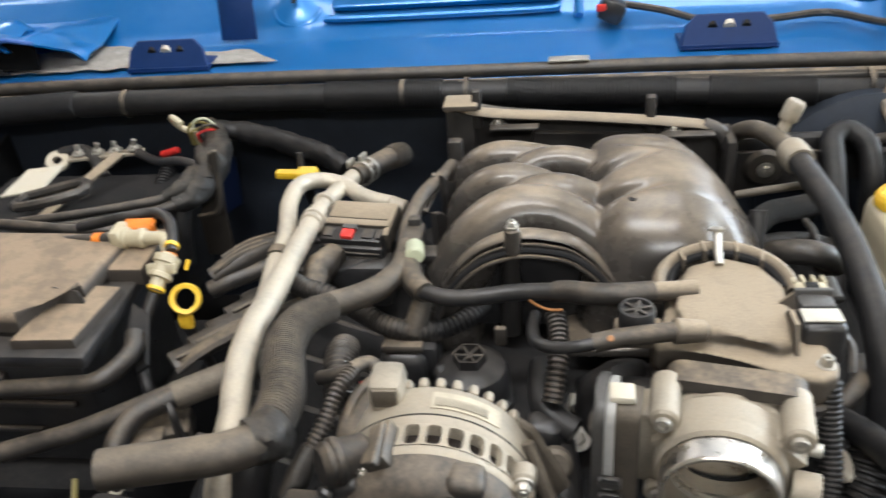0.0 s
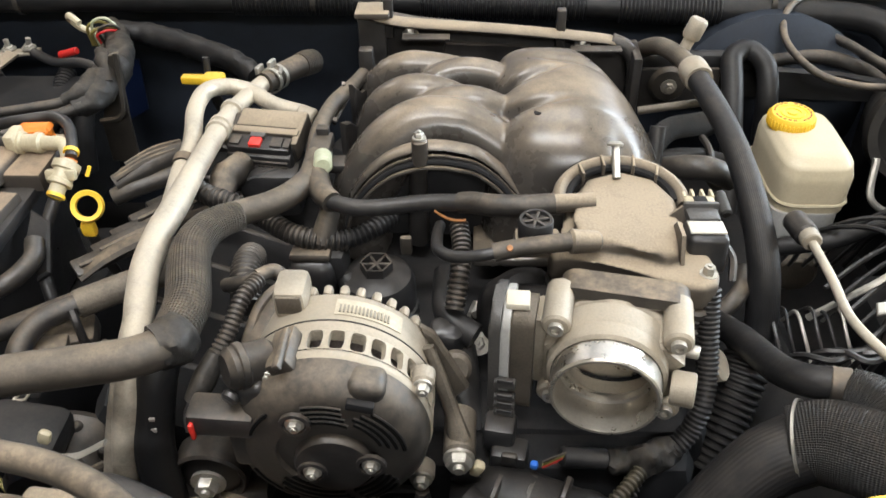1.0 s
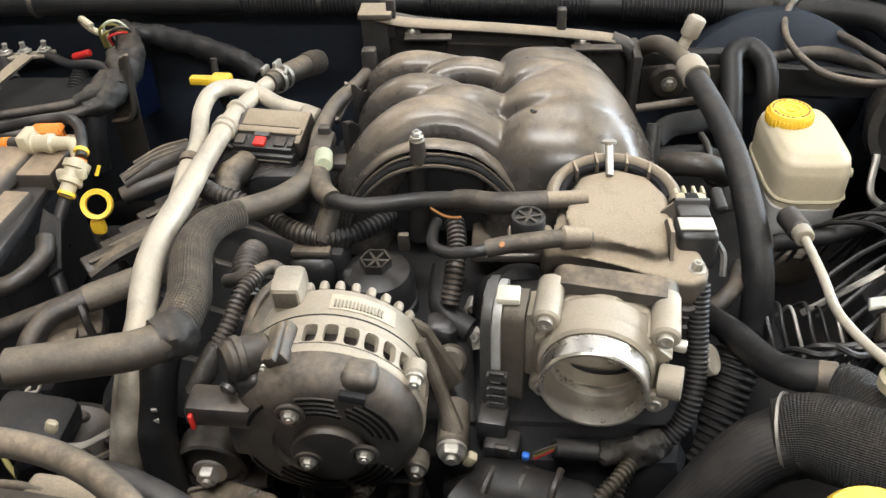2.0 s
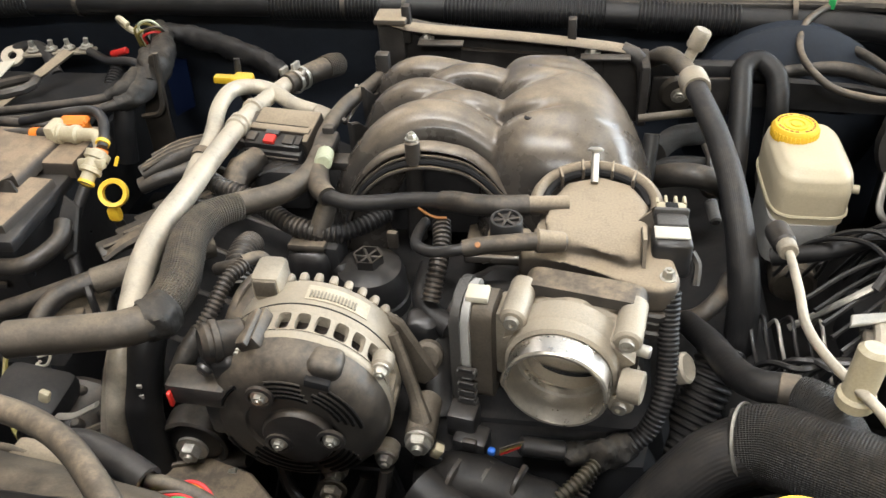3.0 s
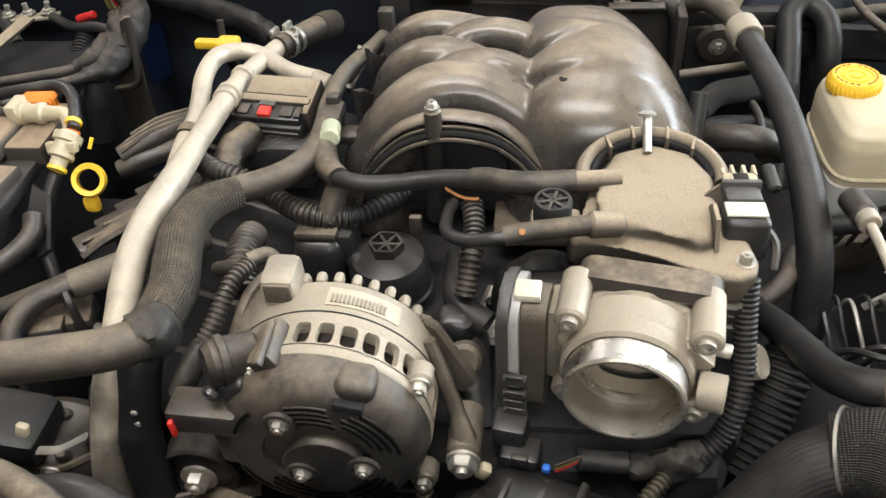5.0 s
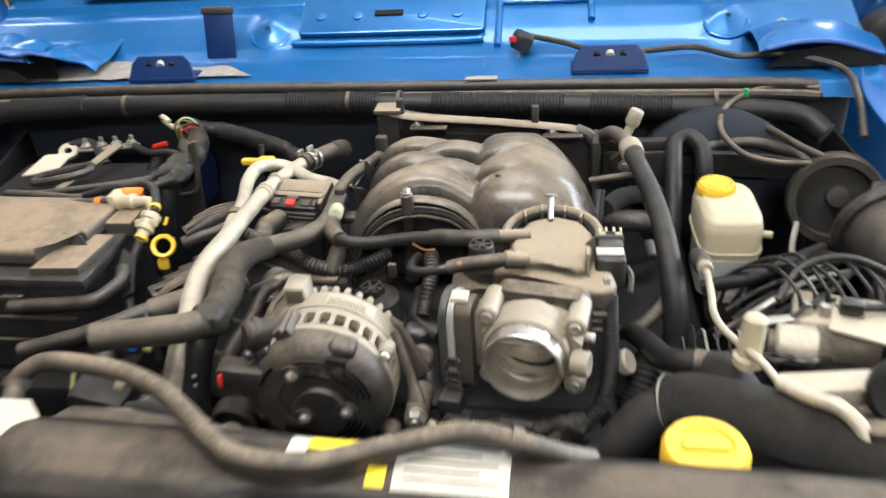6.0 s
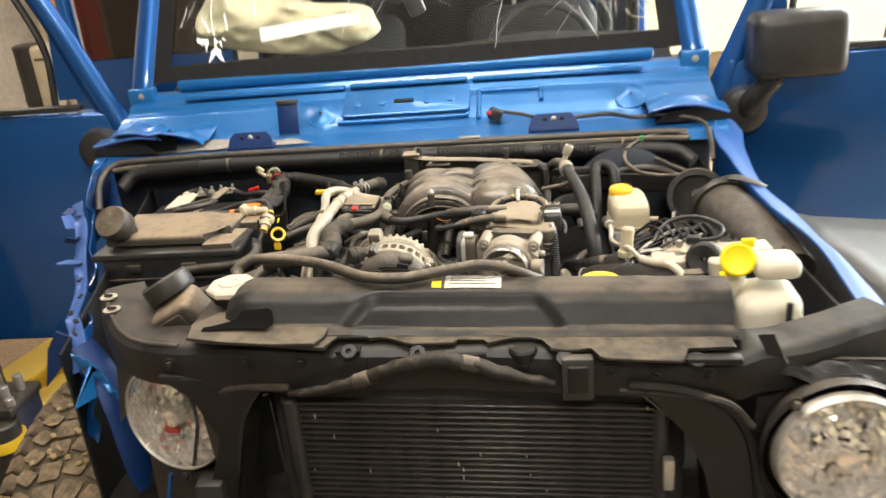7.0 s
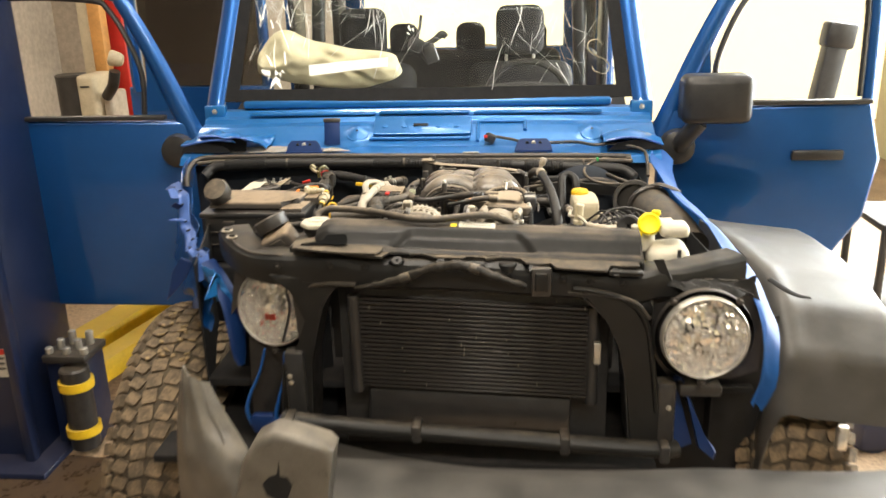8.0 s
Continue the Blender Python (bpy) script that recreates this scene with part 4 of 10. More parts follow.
# open doors
def door(side, hinge, swing, length, label, mirror):
    """A door hung at hinge, swung open; its outline runs along the door from the hinge."""
    m = Matrix.Translation(hinge) @ Matrix.Rotation(radians(swing), 4, "Z") @ Matrix.Rotation(radians(90), 4, "X")
    s = side
    belt = -0.026 if s < 0 else 0.0
    low = [(0, -0.60), (0.0, -0.05), (0.02, 0.13 + belt), (length, 0.14 + belt), (length + 0.01, -0.30), (length - 0.10, -0.60)]
    if s > 0:
        low = [(0, -0.30), (0.0, -0.05), (0.02, 0.13), (length, 0.14), (length + 0.05, -0.05), (length + 0.02, -0.25), (length - 0.12, -0.46), (length - 0.50, -0.36)]
    d = part("door", slab([(s * a, b) for a, b in low], 0.05, m, 0.012, 3), BLUE, car, label)
    fr = bmesh.new()
    ring = [(0.0, 0.02), (0.045, 0.13), (0.13, 0.34), (0.21, 0.50), (0.27, 0.545), (length * 0.6, 0.56), (length - 0.06, 0.545), (length - 0.02, 0.48), (length - 0.005, 0.14 + belt)]
    add_sweep(fr, [m @ Vector((s * a, b, 0.025)) for a, b in ring], [0.028, 0.025, 0.021, 0.018, 0.0145, 0.0135, 0.0135, 0.0135, 0.0135], n=6, seg=12, flat=1.5)
    part("window_frame", fr, BLUE, d)
    seal = bmesh.new()
    add_box(seal, (0, 0, 0), (length - 0.1, 0.016, 0.03), 0.004)
    bmesh.ops.transform(seal, matrix=m @ Matrix.Translation((s * (length / 2 + 0.05), 0.146 + belt, 0.05)), verts=seal.verts)
    part("window_seal", seal, BLACK_CLEAN, d)
    corner = slab([(s * a, b) for a, b in ((0.05, 0.14), (0.17, 0.14), (0.15, 0.36))], 0.012, m @ Matrix.Translation((0, 0, 0.02)))
    part("mirror_plate", corner, BLUE, d)
    inner = [(0.185, 0.15 + belt), (0.175, 0.27), (0.215, 0.40), (0.265, 0.49), (0.32, 0.52), (length * 0.6, 0.535), (length - 0.075, 0.52), (length - 0.045, 0.46), (length - 0.035, 0.16 + belt)]
    part("glass_seal", sweep([m @ Vector((s * a, b, 0.030)) for a, b in inner], 0.010, n=6, seg=8), BLACK_CLEAN, d, "black rubber glass channel")
    base = lathe([(0, 0), (0.055, 0), (0.062, 0.02), (0.055, 0.05), (0.03, 0.06), (0, 0.055)], m @ Matrix.Translation((s * 0.055, 0.005, 0.05)), 24)
    mb = part("mirror_base", base, BLACK_CLEAN, d, "round black mirror foot")
    if mirror:
        arm_ = [m @ Vector((s * 0.06, 0.005, 0.08)), m @ Vector((s * 0.07, 0.04, 0.12)), m @ Vector((s * 0.11, 0.10, 0.14))]
        part("mirror_arm", sweep(arm_, 0.030, n=4, seg=10), BLACK_CLEAN, d)
        hb = box((0, 0, 0), (0.22, 0.155, 0.12), 0.028, seg=3)
        bmesh.ops.transform(hb, matrix=m @ Matrix.Translation((s * 0.155, 0.175, 0.14)), verts=hb.verts)
        part("mirror_housing", hb, BLACK_CLEAN, d, "large black wing mirror housing")
    hd = box((0, 0, 0), (0.17, 0.035, 0.02), 0.008)
    bmesh.ops.transform(hd, matrix=m @ Matrix.Translation((s * (length - 0.16), -0.03, 0.062)), verts=hd.verts)
    part("door_handle", hd, BLACK_CLEAN, d)
    return d


door(-1, (-0.82, 1.40, 1.10), 0, 0.95, "blue front door standing wide open", False)
door(1, (0.80, 1.40, 1.10), 0, 0.68, "blue front door standing wide open, washed by daylight", True)
rear = part("rear_door", slab([(0, 0.35), (-0.70, 0.35), (-0.70, 1.20), (0, 1.20)], 0.05, Matrix.Translation((-0.84, 2.45, 0)) @ Matrix.Rotation(radians(90), 4, "X"), 0.012, 2), BLUE, car, "blue rear door standing open with a dark window")
rf = bmesh.new()
add_sweep(rf, [(-1.492, 2.42, 1.18), (-1.495, 2.42, 1.27), (-1.49, 2.42, 1.60), (-1.46, 2.42, 1.80)], 0.048, seg=10, flat=0.6)
add_sweep(rf, [(-0.86, 2.42, 1.20), (-0.86, 2.42, 1.78)], 0.026, n=2, seg=10)
add_sweep(rf, [(-1.48, 2.42, 1.80), (-0.86, 2.42, 1.82)], 0.030, n=2, seg=10)
part("window_frame", rf, BLUE, rear)
part("pane", box((-1.165, 2.425, 1.50), (0.58, 0.006, 0.60)), TINT, rear, "dark tinted window pane")

# front wings
rw = random.Random(3)
L_TOP = [(-0.745, 1.16, 1.155), (-0.715, 0.97, 1.135), (-0.68, 0.86, 1.10), (-0.60, 0.72, 1.10), (-0.545, 0.60, 1.05), (-0.495, 0.48, 1.04), (-0.435, 0.36, 1.055), (-0.392, 0.28, 1.060), (-0.365, 0.240, 1.025)]
L_LOW = [(-0.78, 1.16, 0.98), (-0.75, 0.97, 0.96), (-0.715, 0.86, 0.92), (-0.66, 0.72, 0.93), (-0.60, 0.60, 0.90), (-0.55, 0.48, 0.89), (-0.475, 0.36, 0.91), (-0.425, 0.27, 0.93), (-0.385, 0.23, 0.90)]


def wing_l(u, v):
    p = along(L_TOP, u).lerp(along(L_LOW, u), v)
    k = noise.noise((u * 11, v * 3, 1.7)) * 0.024 * (0.3 + u) + noise.noise((u * 20, v * 5, 4.2)) * 0.006
    return p + Vector((k, 0.4 * k, 0.5 * k))


part("front_wing", sheet(wing_l, 60, 12, 0.002), BLUE, car, "torn and crumpled blue inner wing")


def wing_flange(u, v):
    p = along(L_TOP[2:], u)
    k = noise.noise((u * 9, 2.0, 0.4)) * 0.010
    return p + Vector((-0.012 - 0.034 * v + k, 0.012 * v, 0.004 - 0.016 * v + 0.6 * k + 0.012 * noise.noise((u * 14, v * 2, 5.0)) * v))


wf = part("wing_flange", sheet(wing_flange, 60, 6, 0.002), BLUE_FADED, car, "scuffed pale blue flange of the torn wing")
for k in range(8):
    p = Vector(wing_flange(0.12 + 0.10 * k, 0.35 + 0.25 * (k % 2))) + UP * 0.003
    part("hole", slab([(-0.009, -0.003), (0.008, -0.004), (0.010, 0.003), (-0.006, 0.004)], 0.002, Matrix.Translation(p) @ Matrix.Rotation(0.6 + 0.3 * k, 4, "Z")), DARK, wf)
for k in range(4):
    p = along(L_TOP, 0.30 + 0.06 * k) + Vector((-0.05, 0, -0.005))
    s = rw.uniform(0.018, 0.030)
    tab = slab([(-s, -0.010), (s * 0.6, -0.014), (s, 0.004), (-s * 0.3, 0.012)], 0.003, Matrix.Translation(p) @ Euler((rw.uniform(-0.6, 0.6), rw.uniform(-0.6, 0.6), rw.uniform(0, 3))).to_matrix().to_4x4())
    part("torn_tab", tab, BLUE_FADED if k % 2 else BLUE_DARK, car, "bent blue tab of the torn flange")
strut = sweep([(-0.392, 0.262, 1.060), (-0.362, 0.245, 1.020), (-0.338, 0.228, 0.975), (-0.325, 0.215, 0.91), (-0.322, 0.210, 0.855), (-0.318, 0.205, 0.825)], [0.020, 0.024, 0.026, 0.025, 0.020, 0.010], seg=12, flat=0.22)
part("wing_strut", strut, BLUE_DARK, car, "bent dark blue panel beside the lamp")
part("torn_plastic", slab([(-0.020, -0.006), (0.004, -0.013), (0.022, -0.002), (0.006, 0.004), (-0.004, 0.012)], 0.006, Matrix.Translation((-0.385, 0.246, 1.030)) @ Matrix.Rotation(1.3, 4, "Y") @ XZ, 0.001), BLACK_CLEAN, car, "snapped black plastic shard")
part("torn_panel", sheet(lambda u, v: (-0.398 + 0.050 * u + 0.030 * v + 0.006 * math.sin(u * 5), 0.236 - 0.012 * u + 0.010 * noise.noise((u * 4, v * 4, 1.0)), 1.058 - 0.085 * v - 0.018 * u * (1 - v) + 0.006 * noise.noise((u * 5, v * 5, 6.0))), 12, 12, 0.002), BLUE_LIT, car, "crumpled bright blue end of the torn wing")
R_TOP = smooth_line([(0.75, 1.14, 1.15), (0.715, 0.97, 1.135), (0.715, 0.80, 1.12), (0.745, 0.62, 1.105), (0.775, 0.45, 1.09), (0.790, 0.30, 1.06), (0.800, 0.16, 1.030), (0.808, 0.08, 0.985), (0.806, 0.05, 0.91), (0.793, 0.06, 0.815)], 6)
R_LOW = smooth_line([(0.814, 1.14, 1.10), (0.779, 0.97, 1.09), (0.779, 0.80, 1.07), (0.814, 0.62, 1.05), (0.842, 0.45, 1.03), (0.853, 0.285, 1.005), (0.850, 0.145, 0.975), (0.843, 0.075, 0.94), (0.837, 0.052, 0.88), (0.815, 0.064, 0.805)], 6)


def wing_r(u, v):
    p = along(R_TOP, u).lerp(along(R_LOW, u), v)
    k = noise.noise((u * 8, v * 2, 9.3)) * 0.008
    return p + Vector((k - 0.01 * math.sin(v * 3.1), 0, k + 0.012 * math.sin(v * 3.1)))


part("front_wing", sheet(wing_r, 90, 10, 0.003), BLUE_DULL, car, "bright blue front wing edge, slightly bent")
flare_c = [(0.855, 0.90, 0.975), (0.86, 0.80, 0.985), (0.87, 0.66, 0.985), (0.88, 0.50, 0.97), (0.885, 0.36, 0.93), (0.88, 0.27, 0.84), (0.875, 0.24, 0.70)]


def flare_at(u, v):
    p = along(flare_c, u)
    fwd = max(0.0, u - 0.55)
    if v < 0.22:
        k = v / 0.22
        edge = min(1.0, max(0.0, (u - 0.25) / 0.3))
        return p + Vector((0.052 * edge * k ** 1.6 - 0.004, 0.0, -0.24 * (1 - k) ** 1.5 * (0.3 + 0.7 * edge) - 0.012 * edge * (1 - k)))
    w = (v - 0.22) / 0.78
    out = 0.36 * w
    drop = 0.05 * w + 0.16 * max(0, w - 0.82) / 0.18
    edge = min(1.0, max(0.0, (u - 0.25) / 0.3))
    return p + Vector((0.048 * edge + (out - 0.048 * edge * w), -0.05 * w * fwd + 0.03 * w, -drop * (1 - 0.5 * fwd) + 0.004 * math.sin(min(1, w * 8) * 3.1)))


part("wheel_flare", sheet(flare_at, 40, 30, 0.006), GREY_PLASTIC, car, "wide dark grey plastic wheel-arch flare")


def wheel(c, label, lean_deg=0.0):
    """A wheel with blocky off-road tread; the axle lies along x, leaning by lean_deg."""
    stand_ = Matrix.Translation(c) @ Matrix.Rotation(radians(lean_deg), 4, "Y")
    R, W = 0.405, 0.26
    w = part("wheel", lathe([(0.22, -W * 0.40), (0.30, -W * 0.5), (0.365, -W * 0.48), (0.388, -W * 0.40), (0.392, 0), (0.388, W * 0.40), (0.365, W * 0.48), (0.30, W * 0.5), (0.22, W * 0.40)], stand_ @ axis((0, 0, 0), (1, 0, 0)), 64, True), CARCASS, car, label)
    blocks = bmesh.new()
    for row, (x, sx, n, ph) in enumerate(((-0.119, 0.028, 62, 0), (-0.086, 0.030, 60, 0.5), (-0.046, 0.036, 56, 0.2), (0.0, 0.038, 54, 0.7), (0.046, 0.036, 56, 0.35), (0.086, 0.030, 60, 0.6), (0.119, 0.028, 62, 0.1))):
        side = row in (0, 6)
        for k in range(n):
            a = 2 * math.pi * (k + ph + rw.uniform(-0.03, 0.03)) / n
            rot = Matrix.Rotation(-a, 4, "X")
            tw = Matrix.Rotation(radians((8, -16, 18, -6, -18, 16, -8)[row] + rw.uniform(-2, 2)), 4, "Z")
            lean = Matrix.Rotation(radians((-38, 0, 0, 0, 0, 0, 38)[row]), 4, "Y")
            ln_ = (0.030, 0.028, 0.033, 0.036)[min(row, 6 - row)] * rw.uniform(0.92, 1.06)
            zig = rounded(sx * rw.uniform(0.98, 1.10), ln_ * 1.06, 0.004, 1)
            zig = [(a_ + 0.18 * b_, b_) for a_, b_ in zig]
            add_slab(blocks, zig, 0.015, stand_ @ rot @ Matrix.Translation((x, 0, R - 0.0225 - rw.uniform(0, 0.002) - (0.008 if side else 0))) @ lean @ tw)
    part("tread", blocks, TYRE, w)
    part("rim", lathe([(0, 0.06), (0.08, 0.07), (0.20, 0.03), (0.225, 0.10), (0.225, -0.10), (0, -0.08)], stand_ @ axis((0, 0, 0), (-1, 0, 0)), 36), BLACK, w)
    return w, stand_


bare_wheel, bare_stand = wheel((-0.572, 0.56, 0.405), "mud-caked off-road tyre exposed by the missing wing", 5.0)
# Pale bits paint the lit, dusty blocks at the top of the tread
mud = bmesh.new()
for k in range(26):
    a = radians(rw.uniform(0, 30))
    q = bare_stand @ Matrix.Rotation(a, 4, "X") @ Matrix.Translation((rw.uniform(-0.085, 0.03), 0, 0.401)) @ Matrix.Rotation(rw.uniform(0, 3), 4, "Z")
    w_, l_ = rw.uniform(0.003, 0.006), rw.uniform(0.005, 0.013)
    add_slab(mud, [(-w_, -l_ * 0.6), (w_ * 0.5, -l_), (w_, l_ * 0.3), (0, l_), (-w_ * 0.8, l_ * 0.5)], rw.uniform(0.002, 0.005), q, 0.001)
tagged(part("dried_mud", mud, LIT_TREAD, bare_wheel, "pale tan bits standing in for dusty tread blocks catching light"), kind="stuff")
wheel((0.975, 0.62, 0.405), "muddy off-road tyre under the wide flare")
for c in ((-0.78, 3.25, 0.405), (0.82, 3.25, 0.405)):
    part("wheel", lathe([(0.22, -0.10), (0.36, -0.12), (0.40, -0.08), (0.405, 0), (0.40, 0.08), (0.36, 0.12), (0.22, 0.10)], axis(c, (1, 0, 0)), 36, True), TYRE, car)
part("hanging_flap", slab([(-0.497, 1.035), (-0.470, 1.022), (-0.488, 0.985), (-0.515, 0.955), (-0.545, 0.925), (-0.532, 0.965), (-0.522, 1.000)], 0.004, Matrix.Translation((0, 0.36, 0)) @ XZ, 0.001), BLUE_DARK, car, "torn dark blue flap over the tyre")
# Added sheet: keeps the bright floor from showing through the bay
part("under_tray", box((0.215, 0.66, 0.76), (1.27, 0.84, 0.02), 0.005), DARK, car, "near-black sheet added to hide the floor under the engine")

# ---- front end: support, radiator, lamps ----
BEAM = [(-0.375, 0.335, 1.118), (-0.335, 0.26, 1.114), (-0.27, 0.185, 1.108), (-0.18, 0.148, 1.110), (-0.04, 0.135, 1.116), (0.18, 0.132, 1.116),
        (0.38, 0.125, 1.106), (0.54, 0.122, 1.094), (0.64, 0.140, 1.086), (0.71, 0.165, 1.090), (0.79, 0.200, 1.096)]
BEAM_LINE = smooth_line(BEAM, 8)
BEAM_SECTION = [(0.062, -0.022), (0.058, -0.002), (0.030, 0.0), (0.004, -0.001), (-0.006, -0.008), (-0.009, -0.020), (-0.009, -0.052), (0.004, -0.062), (0.03, -0.062)]


def beam_at(u, v):
    i = min(int(u * (len(BEAM_LINE) - 1)), len(BEAM_LINE) - 2)
    s = u * (len(BEAM_LINE) - 1) - i
    c = BEAM_LINE[i].lerp(BEAM_LINE[i + 1], s)
    t = (BEAM_LINE[i + 1] - BEAM_LINE[i]).normalized()
    n = Vector((-t.y, t.x, 0)).normalized()
    a = along([(p[0], p[1], 0) for p in BEAM_SECTION], v)
    low = 0.011 * max(0.0, min(1.0, (c.x + 0.05) / 0.03)) * max(0.0, min(1.0, (0.60 - c.x) / 0.03))
    return c + n * a.x + UP * (a.y - low) + Vector((0, 0, 0.002 * noise.noise((u * 20, v * 2, 0))))


support = thing("radiator_support", (0.2, 0.14, 1.0), "dusty black radiator support beam across the car's front", "radiator support")
beam = part("crossbeam", sheet(beam_at, 110, 24, 0.003), FRAME, support)
for x, y, z in ((-0.076, 0.124, 1.096), (0.0, 0.124, 1.094), (0.41, 0.112, 1.075), (0.465, 0.111, 1.070), (0.53, 0.112, 1.066), (-0.19, 0.137, 1.09), (0.30, 0.12, 1.08)):
    part("bolt", add_hex(bmesh.new(), (x, y, z), FRONT, 0.006, 0.006, 0.010), FRAME, beam)
for x, y, z in ((-0.352, 0.300, 1.121), (-0.327, 0.258, 1.119)):
    part("hole", lathe([(0, 0), (0.006, 0), (0.013, 0.0015), (0.012, -0.001), (0, -0.002)], axis((x, y, z), UP), 18), PIPE, beam, "bright worn bolt hole")
    part("slot", box((x, y, z + 0.0035), (0.013, 0.007, 0.003), 0.001), DARK, beam)
for v_, u1_ in ((0.10, 0.30), (0.40, 0.30)):
    part("channel_edge", sweep([Vector(beam_at(0.01 + (u1_ - 0.01) * k / 10, v_)) + UP * 0.003 for k in range(11)], 0.0036, n=3, seg=8), BLACK, beam, "raised worn edge of the beam")
LIP = [(-0.045, 0.125), (-0.03, 0.122), (0.037, 0.114), (0.043, 0.136), (0.050, 0.146), (0.087, 0.150), (0.093, 0.140), (0.108, 0.146), (0.121, 0.142), (0.140, 0.130), (0.155, 0.128), (0.208, 0.131), (0.211, 0.140), (0.248, 0.139), (0.252, 0.128), (0.268, 0.138), (0.288, 0.146), (0.308, 0.146), (0.324, 0.138), (0.333, 0.116),
       (0.352, 0.112), (0.372, 0.113), (0.385, 0.118), (0.393, 0.096), (0.400, 0.092), (0.490, 0.085), (0.497, 0.090), (0.505, 0.118), (0.565, 0.120), (0.566, 0.172), (-0.050, 0.172)]
lip = slab(LIP, 0.0045, Matrix.Translation((0, 0, 1.1180)) @ Matrix.Rotation(radians(2.2), 4, "Y"), 0.0012)
part("lip_plate", lip, LIP_DUST, support, "dust-covered flat lip with stepped cut-outs")
for x, y, z in ((0.350, 0.108, 1.0995), (0.515, 0.108, 1.092), (0.068, 0.122, 1.111), (0.160, 0.120, 1.107)):
    ds = part("boss", lathe([(0, 0), (0.011, 0), (0.0115, 0.002), (0.010, 0.004), (0.004, 0.004), (0.004, 0.001), (0, 0.001)], axis((x, y, z - 0.002), (0, -0.55, 0.83)), 18), FRAME, support)
    part("hole", lathe([(0, 0), (0.0038, 0), (0, 0.0008)], axis((x, y, z - 0.0008) , (0, -0.55, 0.83)), 12), DARK, ds)
part("cutout", box((0.230, 0.121, 1.094), (0.040, 0.008, 0.018), 0.002), DARK, support, "dark square opening in the beam")
part("cutout", box((0.065, 0.132, 1.107), (0.034, 0.016, 0.004), 0.001), DARK, support)
part("seam", box((0.090, 0.1205, 1.078), (0.002, 0.004, 0.045), 0.0005), DARK, support)
for x in (0.297, ):
    part("arch_boss", cyl((x, 0.134, 1.085), (x, 0.134, 1.1035), 0.020, seg=20, bevel=0.003), FRAME, support)
part("side_rail", box((0.535, 0.110, 1.090), (0.07, 0.018, 0.010), 0.003, Matrix.Rotation(radians(2), 4, "Y")), FRAME, support)
part("catch_plate", box((0.366, 0.105, 1.072), (0.042, 0.018, 0.062), 0.005), BLACK, support)
part("catch", box((0.366, 0.094, 1.075), (0.026, 0.008, 0.038), 0.003), FRAME, support)
ledge = slab([(-0.160, 0.165), (-0.152, 0.122), (-0.10, 0.113), (-0.03, 0.109), (0.024, 0.112), (0.034, 0.135), (0.036, 0.17), (-0.05, 0.20), (-0.12, 0.21)], 0.004, Matrix.Translation((0, 0, 1.1265)) @ Matrix.Rotation(radians(2.9), 4, "Y"), 0.0015)
part("ledge_plate", ledge, LIP_DUST, support, "dust-covered ledge beside the latch")
front_wire = [(-0.02, 0.115, 1.052), (0.03, 0.10, 1.066), (0.088, 0.095, 1.083), (0.135, 0.092, 1.102), (0.187, 0.090, 1.112), (0.23, 0.092, 1.104), (0.278, 0.098, 1.083), (0.335, 0.11, 1.060)]
fw = thing("wiring_loom", (0.18, 0.1, 1.05), "dusty taped wiring loom drooping across the radiator front", "wiring")
part("taped_core", lump(sweep(front_wire, [0.005, 0.007, 0.0085, 0.0095, 0.010, 0.0095, 0.008, 0.005], n=10, seg=16), 0.003, 50), TAPE, fw)
for i_ in (2, 5):
    part("tape_band", lathe([(0.008, -0.012), (0.0105, -0.010), (0.0108, 0.010), (0.008, 0.012)], axis(front_wire[i_], Vector(front_wire[i_ + 1]) - Vector(front_wire[i_ - 1])), 14, True), RUBBER_TAN, fw)
single("wiring_loom", sweep([(-0.16, 0.145, 1.03), (-0.10, 0.13, 1.055), (-0.02, 0.12, 1.058)], 0.006, seg=8), RUBBER, "black taped wiring loom under the support beam", "wiring")
single("wiring_loom", sweep([(0.42, 0.115, 1.046), (0.50, 0.105, 1.043), (0.555, 0.10, 1.030), (0.585, 0.10, 0.995)], 0.005, seg=8), RUBBER, "thin black taped loom along the duct edge", "wiring")

# radiator shroud
SHROUD_P = [(0.263, -0.03), (0.260, -0.012), (0.244, -0.001), (0.220, 0.001), (0.201, -0.003), (0.186, -0.012), (0.174, -0.026), (0.166, -0.034), (0.156, -0.038), (0.148, -0.043)]


def shroud_at(u, v):
    x = -0.115 + 0.69 * u
    p = along([(a, b, 0) for a, b in SHROUD_P], v)
    z = 1.163 - 0.040 * x + p.y
    y = p.x
    step = max(0.0, 0.203 - y)
    scoop = max(0, min(1, (x - 0.090 + 1.25 * step) / 0.016)) * max(0, min(1, (0.323 + 1.05 * step - x) / 0.016)) * min(1, step / 0.010)
    if y < 0.172:
        scoop *= max(0.0, (y - 0.156) / 0.016)
    z -= 0.012 * scoop * scoop * (3 - 2 * scoop)
    end = max(0.0, 0.05 - u) / 0.05
    z -= 0.018 * end * end
    z += 0.0015 * noise.noise((x * 25, v * 6, 3.0))
    return (x, y, z)


